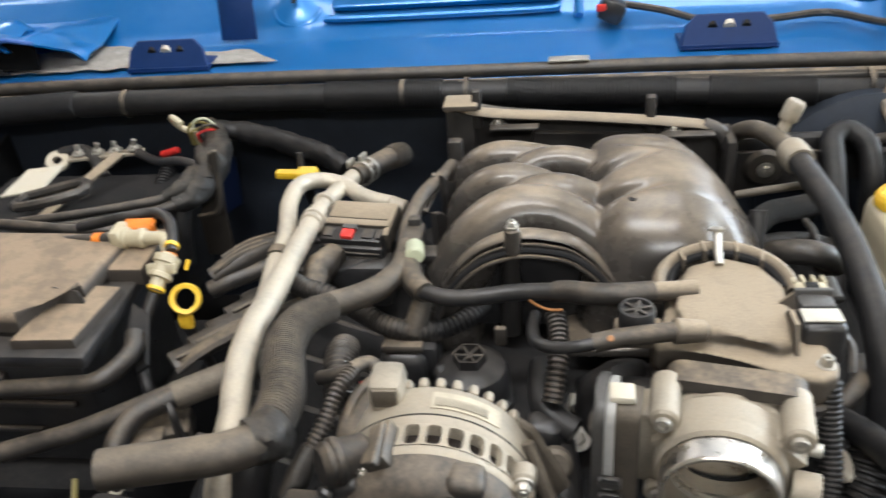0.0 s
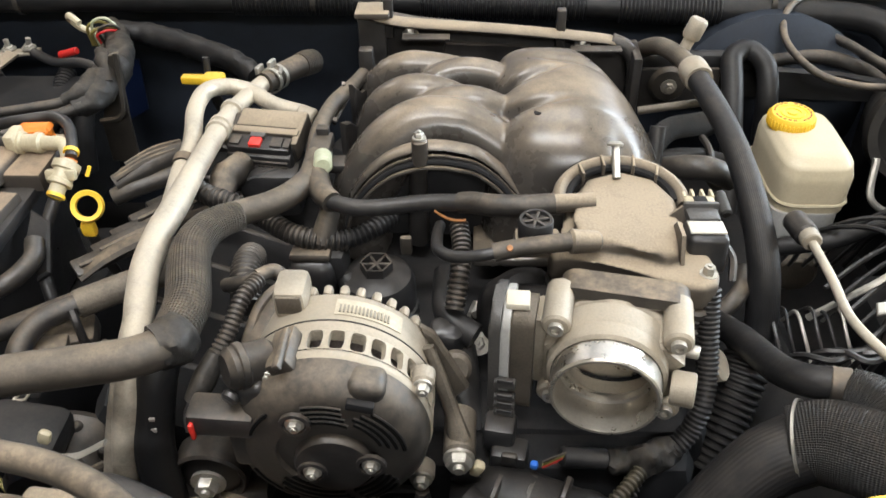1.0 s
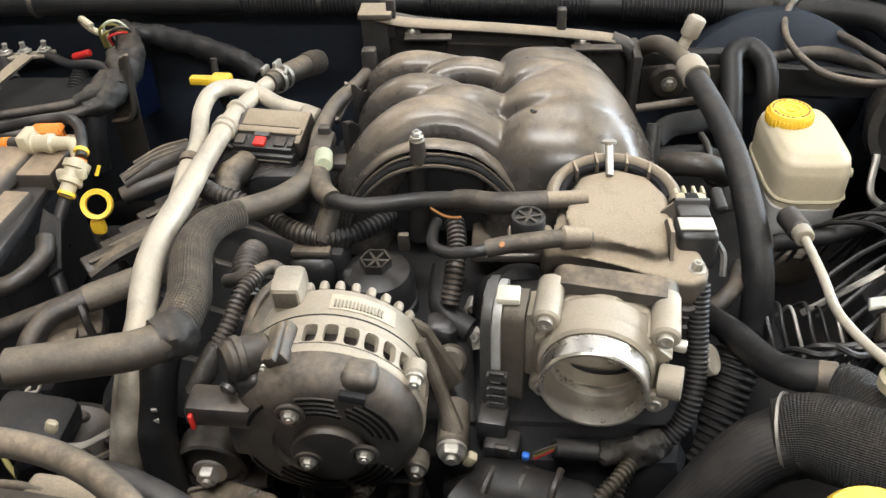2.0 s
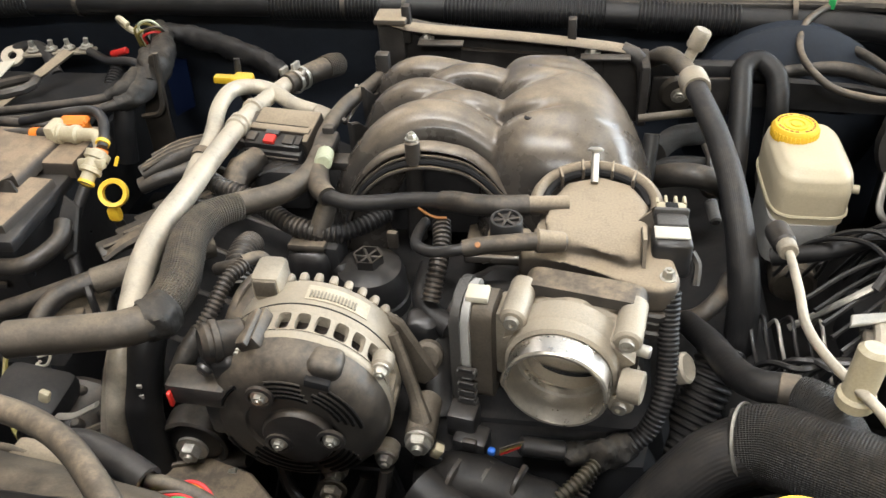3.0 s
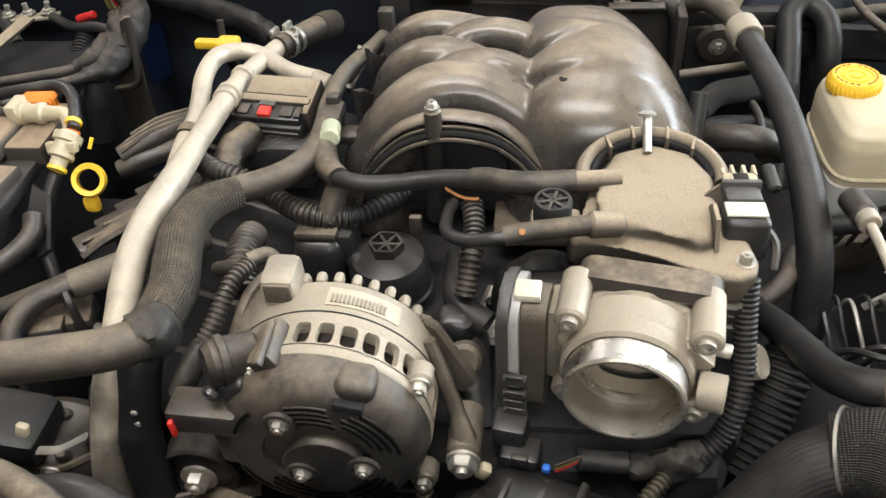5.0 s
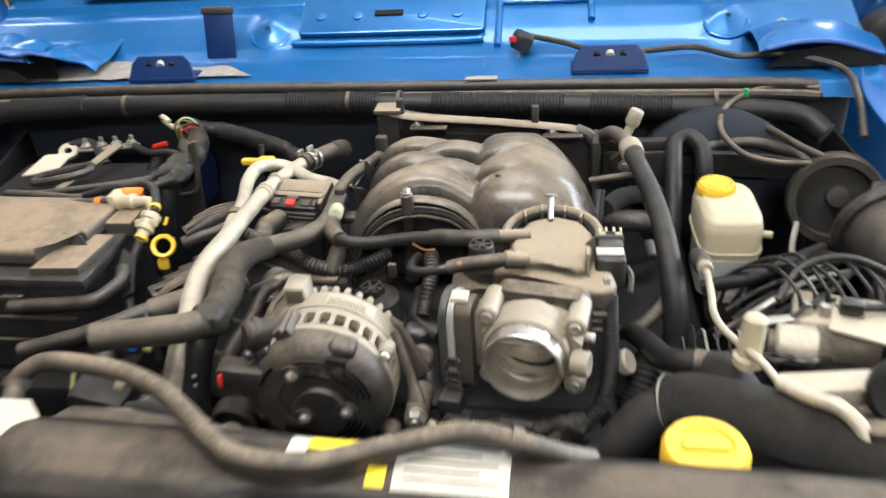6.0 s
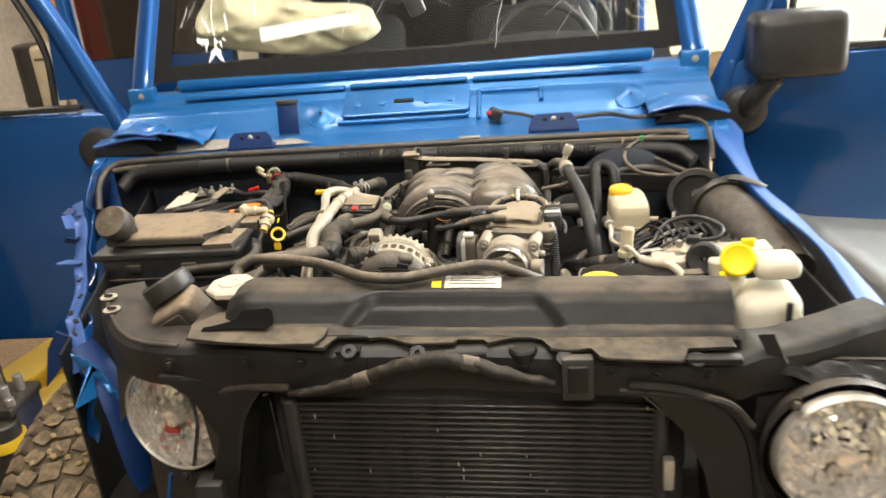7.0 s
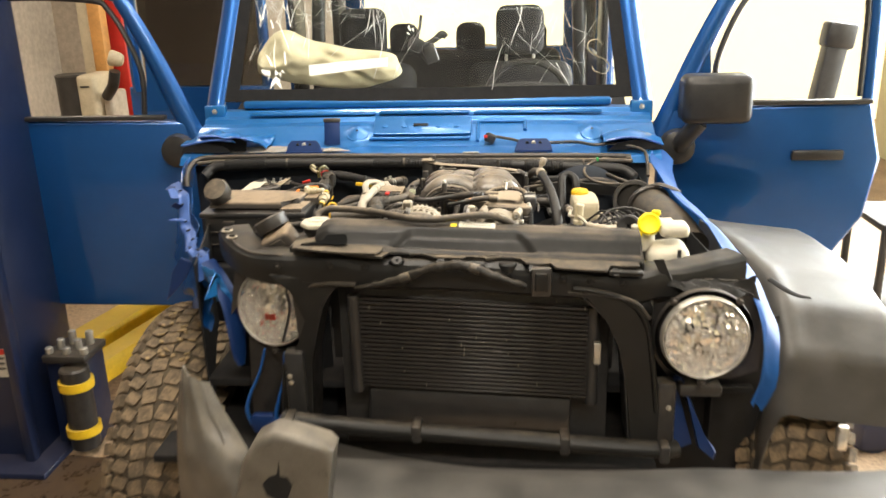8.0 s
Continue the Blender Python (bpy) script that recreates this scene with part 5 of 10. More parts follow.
sh = thing("radiator_shroud", (0.2, 0.2, 1.1), "long dusty black plastic shroud over the radiator", "radiator shroud")
part("cover", sheet(shroud_at, 130, 48, 0.004), SHROUD, sh, sharp=60)
part("end_face", slab([(0.13, 1.02), (0.27, 1.02), (0.272, 1.125), (0.225, 1.138), (0.18, 1.126), (0.14, 1.10)], 0.004, Matrix(((0, 0, 1, 0.572), (1, 0, 0, 0), (0, 1, 0, 0), (0, 0, 0, 1)))), SHROUD, sh)
part("rear_lip", sheet(lambda u, v: (-0.095 + 0.21 * u, 0.259 + (0.050 - 0.038 * u) * v, 1.158 - 0.008 * u - 0.020 * v * v - 0.012 * (1 - u) ** 4 + 0.002 * noise.noise((u * 9, v * 3, 1.0))), 24, 8, 0.004), LIP_DUST, sh, "dust-caked rear edge of the shroud")
part("rim", sweep([(-0.115, 0.148, 1.124), (0.2, 0.147, 1.1125), (0.573, 0.147, 1.097)], 0.003, seg=8), SHROUD, sh)


def top_quad(x0, x1, v0, v1, lift):
    return sheet(lambda u, v: Vector(shroud_at((x0 + (x1 - x0) * u + 0.115) / 0.69, v0 + (v1 - v0) * v)) + UP * lift, 14, 6, 0.0006)


lb = part("label", top_quad(0.192, 0.270, 0.17, 0.42, 0.0052), PAPER, sh, "white paper emissions label")
for k in range(5):
    part("bar", top_quad(0.199, 0.262 - 0.012 * (k % 2), 0.20 + 0.042 * k, 0.205 + 0.042 * k, 0.0062), RUBBER_TAN, lb)
yl = part("label", top_quad(0.128, 0.172, 0.17, 0.26, 0.0054), YELLOW_INK, sh, "yellow warning label")
part("white_end", top_quad(0.114, 0.128, 0.17, 0.30, 0.0050), PAPER, yl)
part("bar", top_quad(0.174, 0.187, 0.32, 0.41, 0.0050), YELLOW_INK, yl)
# Outline of a black sheet that paints the latch well's shade
WELL = [(-0.137, 0.140, 0.149), (-0.108, 0.141, 0.157), (-0.094, 0.142, 0.161), (-0.090, 0.142, 0.174), (-0.080, 0.142, 0.181), (-0.056, 0.140, 0.182), (-0.046, 0.141, 0.174), (-0.042, 0.152, 0.162)]


def well_at(u, v):
    p = along(WELL, u)
    y = p.y + (p.z - p.y) * v
    return (p.x, y, 1.1395 + max(0.0, y - 0.152) * 0.42)


part("latch_opening", sheet(well_at, 28, 6, 0.001), HOLE, sh, "jagged black sheet painting the shade of the latch opening")
part("latch_hook", sweep([(-0.098, 0.182, 1.137), (-0.092, 0.200, 1.150), (-0.066, 0.202, 1.149), (-0.056, 0.180, 1.136)], 0.006, seg=8), BLACK, sh)
part("tank_side", box((-0.128, 0.215, 1.113), (0.086, 0.10, 0.03), 0.006, seg=3), SHROUD, sh)

lidp = part("radiator_cap", lathe([(0, 0), (0.034, 0), (0.0375, 0.003), (0.0375, 0.009), (0.034, 0.012), (0.020, 0.0125), (0.019, 0.0155), (0.010, 0.0155), (0.009, 0.0135), (0, 0.0135)], axis((-0.124, 0.243, 1.150), UP, 22.5), 8), WHITE_CLEAN, sh, "dusty white eight-sided radiator pressure cap", sharp=20)
part("skirt", lathe([(0, 0), (0.030, 0), (0.032, 0.010), (0.030, 0.012), (0, 0.012)], axis((-0.124, 0.243, 1.138), UP), 24), SHROUD, lidp)
prof = [(0, 0), (0.031, 0), (0.033, 0.003), (0.033, 0.022), (0.030, 0.027), (0.022, 0.027), (0.020, 0.024), (0.0, 0.024)]
ycap = part("coolant_cap", lathe(prof, axis((0.411, 0.307, 1.088), UP), 28), YELLOW, sh, "yellow ribbed coolant filler cap")
part("grip", box((0.411, 0.307, 1.114), (0.036, 0.010, 0.006), 0.003), YELLOW, ycap)
part("neck", cyl((0.411, 0.307, 1.03), (0.411, 0.307, 1.09), 0.025, seg=20), SHROUD, ycap)

tank = thing("fluid_reservoir", (-0.22, 0.26, 1.04), "tilted tan dust-covered fluid reservoir with a black screw cap", "reservoir")
tilt = Matrix.Rotation(radians(-28), 4, "Y") @ Matrix.Rotation(radians(12), 4, "X")
part("body", box((-0.208, 0.258, 1.095), (0.075, 0.065, 0.085), 0.012, tilt, 3), TAN_COVER, tank)
part("panel", box((-0.212, 0.224, 1.100), (0.042, 0.006, 0.040), 0.004, tilt), RUBBER_TAN, tank)
part("screw_cap", lathe([(0, 0), (0.036, 0), (0.038, 0.004), (0.038, 0.026), (0.034, 0.030), (0, 0.030)], axis((-0.232, 0.276, 1.132), (-0.47, 0.15, 0.87)), 28), BLACK, tank, "black ribbed screw cap")

# condenser behind the front opening
cond = thing("condenser", (0.22, 0.15, 0.7), "black air-conditioning condenser with thin horizontal tubes", "condenser")
sl = -0.045
part("fin_core", box((0.222, 0.168, 0.92), (0.50, 0.02, 0.24), 0.002, Matrix.Rotation(radians(2.6), 4, "Y")), FINS, cond)
tube_me = finish(box((0, 0, 0), (0.492, 0.016, 0.0042), 0.0012, seg=1), "tube", BLACK_CLEAN)
for k in range(22):
    o = new("tube", tube_me)
    o.parent = cond
    o.location = Vector((0.222, 0.152, 1.008 - 0.0098 * k - 0.002)) - ORIGIN[cond]
    o.rotation_euler = (0, radians(2.6), 0)
for x in (-0.035, 0.478):
    part("header_tank", cyl((x, 0.155, 1.03 + sl * x - 0.01), (x, 0.155, 0.79 + sl * x), 0.014, seg=14, bevel=0.003), BLACK_CLEAN, cond)
part("pipe_block", box((0.485, 0.125, 0.905), (0.016, 0.016, 0.05), 0.004), BOLT, cond, "dull metal pipe block")
rnd2 = random.Random(11)
# Small bright specks scattered over the tubes
spk = bmesh.new()
for k in range(16):
    add_box(spk, (rnd2.uniform(-0.02, 0.46), 0.1425, rnd2.uniform(0.80, 1.0)), (0.002, 0.001, rnd2.uniform(0.003, 0.008)))
tagged(part("scrape", spk, BOLT, cond, "small bright specks on the tubes"), kind="stuff")
rad = thing("radiator", (0.22, 0.24, 0.6), "black radiator standing behind the condenser", "radiator")
part("core", box((0.22, 0.225, 0.86), (0.60, 0.035, 0.52), 0.004), FINS, rad)
part("lower_panel", box((0.21, 0.165, 0.745), (0.45, 0.02, 0.085), 0.008, Matrix.Rotation(radians(2.6), 4, "Y")), BLACK_CLEAN, rad)
lcb = thing("lower_crossbar", (0.2, 0.1, 0.69), "dusty black lower cross bar below the radiator", "bar")
part("tube", sweep([(-0.20, 0.11, 0.745), (-0.10, 0.10, 0.737), (0.25, 0.095, 0.717), (0.60, 0.10, 0.692), (0.66, 0.11, 0.69)], 0.022, n=4, seg=12, flat=0.8), FRAME, lcb)
for x_, z_ in ((-0.18, 0.742), (0.10, 0.727), (0.42, 0.706), (0.63, 0.691)):
    part("clamp", box((x_, 0.098, z_), (0.022, 0.050, 0.042), 0.006), BLACK, lcb)

duct = thing("air_duct", (0.2, 0.12, 0.7), "black plastic air duct panels framing the radiator opening", "duct")
left_panel = [(-0.21, 1.073), (-0.04, 1.068), (-0.075, 1.045), (-0.100, 1.005), (-0.112, 0.95), (-0.13, 0.87), (-0.14, 0.70), (-0.215, 0.69), (-0.20, 0.86), (-0.16, 0.90), (-0.135, 0.97), (-0.165, 1.04), (-0.20, 1.070)]
part("duct_panel", slab(left_panel, 0.012, Matrix.Translation((0, 0.142, 0)) @ XZ, 0.004), FRAME, duct)
right_panel = [(0.43, 1.058), (0.50, 1.048), (0.555, 1.022), (0.585, 0.97), (0.60, 0.88), (0.612, 0.78), (0.655, 0.70), (0.56, 0.69), (0.545, 0.86), (0.53, 0.93), (0.505, 0.985), (0.465, 1.03)]
part("duct_panel", slab(right_panel, 0.012, Matrix.Translation((0, 0.118, 0)) @ XZ, 0.004), FRAME, duct)


def duct_wall(pts, back):
    return sheet(lambda u, v: along(pts, u) + Vector((0.0, back * v, 0)), 24, 4, 0.003)


part("duct_wall", duct_wall([(-0.06, 0.13, 1.055), (-0.10, 0.13, 1.005), (-0.112, 0.13, 0.95), (-0.13, 0.13, 0.87), (-0.14, 0.13, 0.70)], 0.10), BLACK_CLEAN, duct)
part("duct_wall", duct_wall([(0.45, 0.11, 1.04), (0.505, 0.11, 0.985), (0.53, 0.11, 0.93), (0.545, 0.11, 0.86), (0.56, 0.11, 0.69)], 0.11), BLACK_CLEAN, duct)
part("duct_rim", sweep([(0.43, 0.106, 1.058), (0.50, 0.104, 1.048), (0.555, 0.104, 1.022), (0.585, 0.104, 0.97), (0.60, 0.104, 0.88), (0.612, 0.104, 0.78)], 0.006, seg=8), FRAME, duct)
part("side_post", box((-0.168, 0.135, 0.80), (0.044, 0.04, 0.20), 0.008), BLACK_CLEAN, duct)
part("side_post", box((0.632, 0.125, 0.76), (0.04, 0.04, 0.17), 0.008), BLACK, duct)
for x, z in ((-0.178, 0.845), (-0.176, 0.83), (-0.18, 0.745), (0.636, 0.79), (0.637, 0.70)):
    part("bolt", add_hex(bmesh.new(), (x, 0.112 if x < 0 else 0.103, z), FRONT, 0.0042, 0.004, 0.006), BOLT, duct)


# Dark sheets added in place of the arch shade, hiding the lit floor
for x0, x1, y_ in ((0.60, 0.90, 0.27), (-0.36, -0.13, 0.30)):
    part("wheel_liner", sheet(lambda u, v, a=x0, b=x1, y=y_: (a + (b - a) * u, y + 0.02 * math.sin(u * 7) + 0.10 * v * v, 0.93 - 0.62 * v), 10, 8, 0.004), DARK, duct, "near-black sheet added for the shade inside the wheel arch")


# headlamps
def headlamp(c, d, label, cracked=False):
    t = thing("headlamp", c, label, "headlamp", "headlamps")
    m = axis(c, d)
    R = 0.089
    part("bowl", lathe([(0.0, -0.065), (0.03, -0.062), (0.06, -0.045), (0.078, -0.018), (0.082, 0.0), (0.085, 0.0), (0.080, -0.022), (0.06, -0.052), (0.03, -0.069), (0, -0.072)], m, 48), CHROME, t, "chromed reflector bowl")
    fac = bmesh.new()
    rr = random.Random(5)
    for i in range(-9, 10):
        for j in range(-8, 9):
            fx, fy = 0.0082 * i + rr.uniform(-0.003, 0.003), 0.0096 * j + rr.uniform(-0.005, 0.005)
            r = math.hypot(fx, fy)
            if r > 0.074 or r < 0.013:
                continue
            p = m @ Matrix.Translation((fx, fy, -0.054 + 7.0 * r * r)) @ Euler((rr.uniform(-0.30, 0.30) - fy * 5, rr.uniform(-0.30, 0.30) + fx * 5, rr.uniform(-0.5, 0.5))).to_matrix().to_4x4()
            add_slab(fac, rounded(rr.uniform(0.005, 0.011), rr.uniform(0.0085, 0.018), 0.0015, 1), 0.002, p, 0.0008)
    tagged(part("facet", fac, CHROME, t, "mirrored reflector facets"), kind="stuff")
    part("bulb_shield", lathe([(0, 0.004), (0.012, 0.002), (0.014, -0.02), (0.012, -0.05), (0, -0.05)], m @ Matrix.Translation((0, 0, -0.004)), 16), CHROME, t)
    part("lens", lathe([(R - 0.004, -0.002), (R - 0.006, 0.006), (0.07, 0.013), (0.045, 0.019), (0.02, 0.022), (0, 0.023), (0, 0.020), (0.02, 0.019), (0.045, 0.016), (0.07, 0.010), (R - 0.009, 0.003)], m, 48), LENS, t, "clear glass lens").visible_shadow = False
    part("retaining_ring", lathe([(R - 0.006, 0.004), (R - 0.0035, 0.008), (R - 0.001, 0.005), (R, -0.010), (R - 0.004, -0.012)], m, 48, True), BOLT, t, "dull metal retaining ring")
    part("bucket", lathe([(R + 0.010, -0.008), (R + 0.012, -0.02), (0.075, -0.075), (0.03, -0.10), (0, -0.10), (0, -0.075), (0.07, -0.06), (R + 0.004, -0.014)], m, 36), BLACK, t)
    for a in (50, 130, 270):
        p = m @ Vector((0.101 * math.cos(radians(a)), 0.101 * math.sin(radians(a)), -0.004))
        part("adjuster", add_hex(bmesh.new(), p, d, 0.006, 0.010, 0.009), BLACK, t)
    if cracked:
        part("broken_edge", sweep([m @ Vector((0.045, 0.055, 0.020)), m @ Vector((0.052, 0.01, 0.019)), m @ Vector((0.040, -0.045, 0.019)), m @ Vector((0.030, -0.07, 0.015))], 0.003, seg=6), BLACK_CLEAN, t)
        part("red_reflex", box(m @ Vector((-0.01, -0.02, -0.035)), (0.022, 0.008, 0.014), 0.003), RED, t)
    return t


headlamp((0.695, 0.082, 0.961), (0.03, -1, 0.02), "round clear headlamp in its dull metal ring")
headlamp((-0.222, 0.178, 0.980), (-0.24, -0.95, 0.10), "round headlamp knocked inwards, its glass edge broken", True)
lampbox = thing("lamp_bracket", (0.69, 0.12, 0.7), "black and blue brackets round the headlamp", "bracket", "lamp brackets")
part("panel", slab([(0.60, 1.07), (0.80, 1.06), (0.825, 0.99), (0.825, 0.86), (0.77, 0.84), (0.64, 0.84), (0.60, 0.90)], 0.006, Matrix.Translation((0, 0.15, 0)) @ XZ), BLACK, lampbox)
part("blue_stay", slab([(0.645, 0.85), (0.667, 0.85), (0.705, 0.69), (0.74, 0.66), (0.745, 0.68), (0.715, 0.72), (0.66, 0.86)], 0.02, Matrix.Translation((0, 0.13, 0)) @ XZ, 0.003), BLUE_DARK, lampbox, "dark blue pressed steel stay")
part("blue_plate", slab([(0.625, 0.83), (0.66, 0.82), (0.70, 0.68), (0.66, 0.66), (0.63, 0.70)], 0.004, Matrix.Translation((0, 0.15, 0)) @ XZ), BLUE_DARK, lampbox)
part("cup", box((0.70, 0.13, 0.83), (0.09, 0.06, 0.03), 0.010), BLACK, lampbox)
lampbox2 = thing("lamp_bracket", (-0.24, 0.18, 0.7), "bent blue brackets under the displaced headlamp", "bracket", "lamp brackets")
for arm_ in ([(-0.246, 0.165, 0.885), (-0.262, 0.163, 0.83), (-0.288, 0.160, 0.775), (-0.299, 0.158, 0.735), (-0.292, 0.158, 0.70)], [(-0.200, 0.160, 0.880), (-0.206, 0.158, 0.82), (-0.222, 0.156, 0.765), (-0.232, 0.156, 0.725), (-0.226, 0.156, 0.70)]):
    part("blue_stay", sweep(arm_, [0.0045, 0.005, 0.006, 0.008, 0.006], seg=8, flat=0.7), BLUE_DULL, lampbox2, "thin blue pressed steel stay")
part("blue_foot", slab([(-0.298, 0.712), (-0.286, 0.724), (-0.236, 0.722), (-0.220, 0.712), (-0.214, 0.686), (-0.236, 0.676), (-0.286, 0.678)], 0.018, Matrix.Translation((0, 0.170, 0)) @ XZ, 0.005, 2), BLUE_DARK, lampbox2, "dark blue foot of the stay")
part("blue_web", slab([(-0.214, 0.80), (-0.200, 0.84), (-0.186, 0.80), (-0.198, 0.70), (-0.222, 0.70)], 0.004, Matrix.Translation((0, 0.178, 0)) @ XZ), BLUE_DARK, lampbox2)
part("back_plate", slab([(-0.29, 0.90), (-0.17, 0.90), (-0.19, 0.68), (-0.30, 0.69)], 0.004, Matrix.Translation((0, 0.20, 0)) @ XZ), BLACK, lampbox2)
part("panel", slab([(-0.17, 1.07), (-0.11, 1.065), (-0.125, 0.93), (-0.16, 0.91)], 0.004, Matrix.Translation((0, 0.150, 0)) @ XZ), BLACK, lampbox2)
part("wing_end", slab([(-0.31, 1.06), (-0.26, 1.085), (-0.29, 1.00), (-0.33, 0.95)], 0.004, Matrix.Translation((0, 0.21, 0)) @ XZ), BLACK, lampbox2)
single("plastic_shield", sheet(lambda u, v: (0.615 + 0.185 * u, 0.128 - 0.030 * math.sin(u * 3) * v + 0.02 * u, 1.070 - 0.012 * u - 0.030 * v * (0.4 + 0.6 * u) + 0.010 * noise.noise((u * 6, v * 4, 0))), 24, 8, 0.003), RUBBER_DARK, "buckled black plastic shield over the lamp", "shield")
single("plastic_strip", sweep([(0.86, 0.24, 1.03), (0.885, 0.21, 1.018), (0.91, 0.20, 1.008), (0.935, 0.20, 1.004)], [0.010, 0.010, 0.007, 0.004], seg=8, flat=0.3), DARK, "broken black plastic strip on the wing", "strip")

# bumper and torn flare
bump = thing("bumper", (0.5, -0.1, 0.45), "grey plastic front bumper cover, pulled loose", "bumper")


def bumper_at(u, v):
    x = -0.10 + 1.45 * u
    bow = 0.10 * (2 * u - 1) ** 2
    prof_ = [(0.05, 0.655), (0.0, 0.662), (-0.10, 0.655), (-0.20, 0.638), (-0.25, 0.60), (-0.27, 0.53), (-0.26, 0.43)]
    p = along([(a, b, 0) for a, b in prof_], v)
    return (x, p.x + bow - 0.02 * math.sin(u * 9), p.y + 0.02 * (x > 0.6) * (x - 0.6) + 0.006 * noise.noise((u * 6, v * 3, 2)))


part("cover", sheet(bumper_at, 60, 24, 0.006), GREY_PLASTIC, bump)
part("bright_clip", box((1.004, 0.12, 0.718), (0.024, 0.02, 0.060), 0.008), STEEL, bump, "shiny metal clip")
tf = thing("torn_flare", (-0.25, -0.08, 0.45), "torn grey plastic wheel-arch flare hanging at the tyre", "flare")
FL_L = [(-0.362, 0.00, 0.925), (-0.378, -0.01, 0.84), (-0.388, -0.02, 0.74), (-0.392, -0.03, 0.62), (-0.395, -0.03, 0.45)]
FL_M = [(-0.340, -0.035, 0.905), (-0.318, -0.075, 0.83), (-0.290, -0.110, 0.74), (-0.270, -0.125, 0.62), (-0.262, -0.13, 0.45)]
FL_R = [(-0.318, 0.00, 0.885), (-0.270, -0.02, 0.80), (-0.222, -0.05, 0.735), (-0.180, -0.07, 0.64), (-0.170, -0.08, 0.45)]


def flare_sheet(u, v):
    l_, m_, r_ = (along(smooth_line(q, 6), v) for q in (FL_L, FL_M, FL_R))
    p = l_ * (1 - u) ** 2 + m_ * (2 * u * (1 - u)) * 1.0 + r_ * u ** 2
    return p + Vector((0, 0.010 * noise.noise((u * 4, v * 5, 8)), 0))


part("sheet", sheet(flare_sheet, 30, 40, 0.005), FLARE, tf)
horn = bmesh.new()
add_slab(horn, [(-0.250, 0.55), (-0.232, 0.70), (-0.205, 0.800), (-0.178, 0.845), (-0.140, 0.866), (-0.110, 0.864), (-0.040, 0.842), (-0.026, 0.826), (-0.040, 0.74), (-0.055, 0.64), (-0.06, 0.55)], 0.060, Matrix.Translation((0, -0.105, 0)) @ XZ, 0.016, 3)
hn = part("end_horn", horn, FLARE, tf, "thick folded end of the flare")
part("tear", slab([(0, 0), (0.020, -0.012), (0.040, -0.008), (0.052, 0.022), (0.044, 0.040), (0.030, 0.042), (0.030, 0.075), (0.024, 0.046), (0.008, 0.040), (-0.006, 0.024)], 0.003, Matrix.Translation((-0.160, -0.163, 0.735)) @ XZ), DARK, hn, "dark ragged tear")
for k in range(3):
    part("fold_line", sweep([flare_sheet(0.15 + 0.3 * k, 0.15), flare_sheet(0.2 + 0.28 * k, 0.4), flare_sheet(0.2 + 0.28 * k, 0.8)], 0.003, n=6, seg=6), FLARE, tf)

# coolant overflow hose across the shroud
ov = [(-0.128, 0.270, 1.146), (-0.136, 0.300, 1.156), (-0.126, 0.308, 1.165), (-0.108, 0.312, 1.170), (-0.067, 0.308, 1.170), (-0.034, 0.300, 1.169), (-0.003, 0.284, 1.170), (0.030, 0.257, 1.173), (0.062, 0.228, 1.175),
      (0.089, 0.211, 1.176), (0.136, 0.210, 1.174), (0.180, 0.227, 1.173), (0.226, 0.2445, 1.173), (0.249, 0.2476, 1.172), (0.272, 0.246, 1.168), (0.302, 0.250, 1.154), (0.325, 0.262, 1.138)]
oh = thing("overflow_hose", (0.1, 0.24, 1.14), "dusty rubber overflow hose lying across the radiator shroud", "hose")
part("tube", sweep(ov, 0.0080, seg=14), RUBBER_TAN, oh)
for p_, d_ in ((ov[1], (0.1, 0.6, 0.6)), (ov[14], (0.8, 0.0, -0.3))):
    part("clamp", lathe([(0.0084, -0.004), (0.0100, -0.004), (0.0100, 0.004), (0.0084, 0.004)], axis(p_, d_), 16, True), RUBBER_TAN, oh)

# ---- engine bay ----
# cowl seal and the loom below it
SEAL = [(-0.70, 0.93, 1.055), (-0.715, 0.99, 1.105), (-0.69, 1.035, 1.134), (-0.60, 1.045, 1.138), (-0.30, 1.048, 1.1395), (0.0, 1.050, 1.137), (0.30, 1.050, 1.136), (0.58, 1.046, 1.134), (0.665, 1.04, 1.132)]
seal = thing("cowl_seal", (0, 1.05, 1.13), "dusty black rubber weatherstrip along the scuttle", "seal")
part("bulb", sweep(SEAL, 0.009, n=10, seg=10), RUBBER, seal)
part("lip", sweep([(p[0], p[1] - 0.016, p[2] - 0.010) for p in SEAL[2:]], 0.007, n=10, seg=8), RUBBER_TAN, seal)
part("ledge", box((0.0, 1.045, 1.122), (1.34, 0.045, 0.010), 0.003), BLACK, seal)
part("tag", box((0.175, 1.052, 1.1475), (0.05, 0.016, 0.003), 0.001), BOLT, seal, "small grey metal tag")
loom = thing("cowl_loom", (0, 1.02, 1.1), "thick taped wiring loom with ribbed sleeves under the seal", "wiring")
LM = [(-0.66, 0.985, 1.090), (-0.62, 1.015, 1.116), (-0.45, 1.022, 1.122), (-0.20, 1.025, 1.121), (0.0, 1.025, 1.119), (0.25, 1.025, 1.113), (0.50, 1.02, 1.106), (0.63, 1.01, 1.100), (0.67, 0.98, 1.08)]
part("taped_core", sweep(LM, 0.0165, n=10, seg=12), RUBBER_DARK, loom)
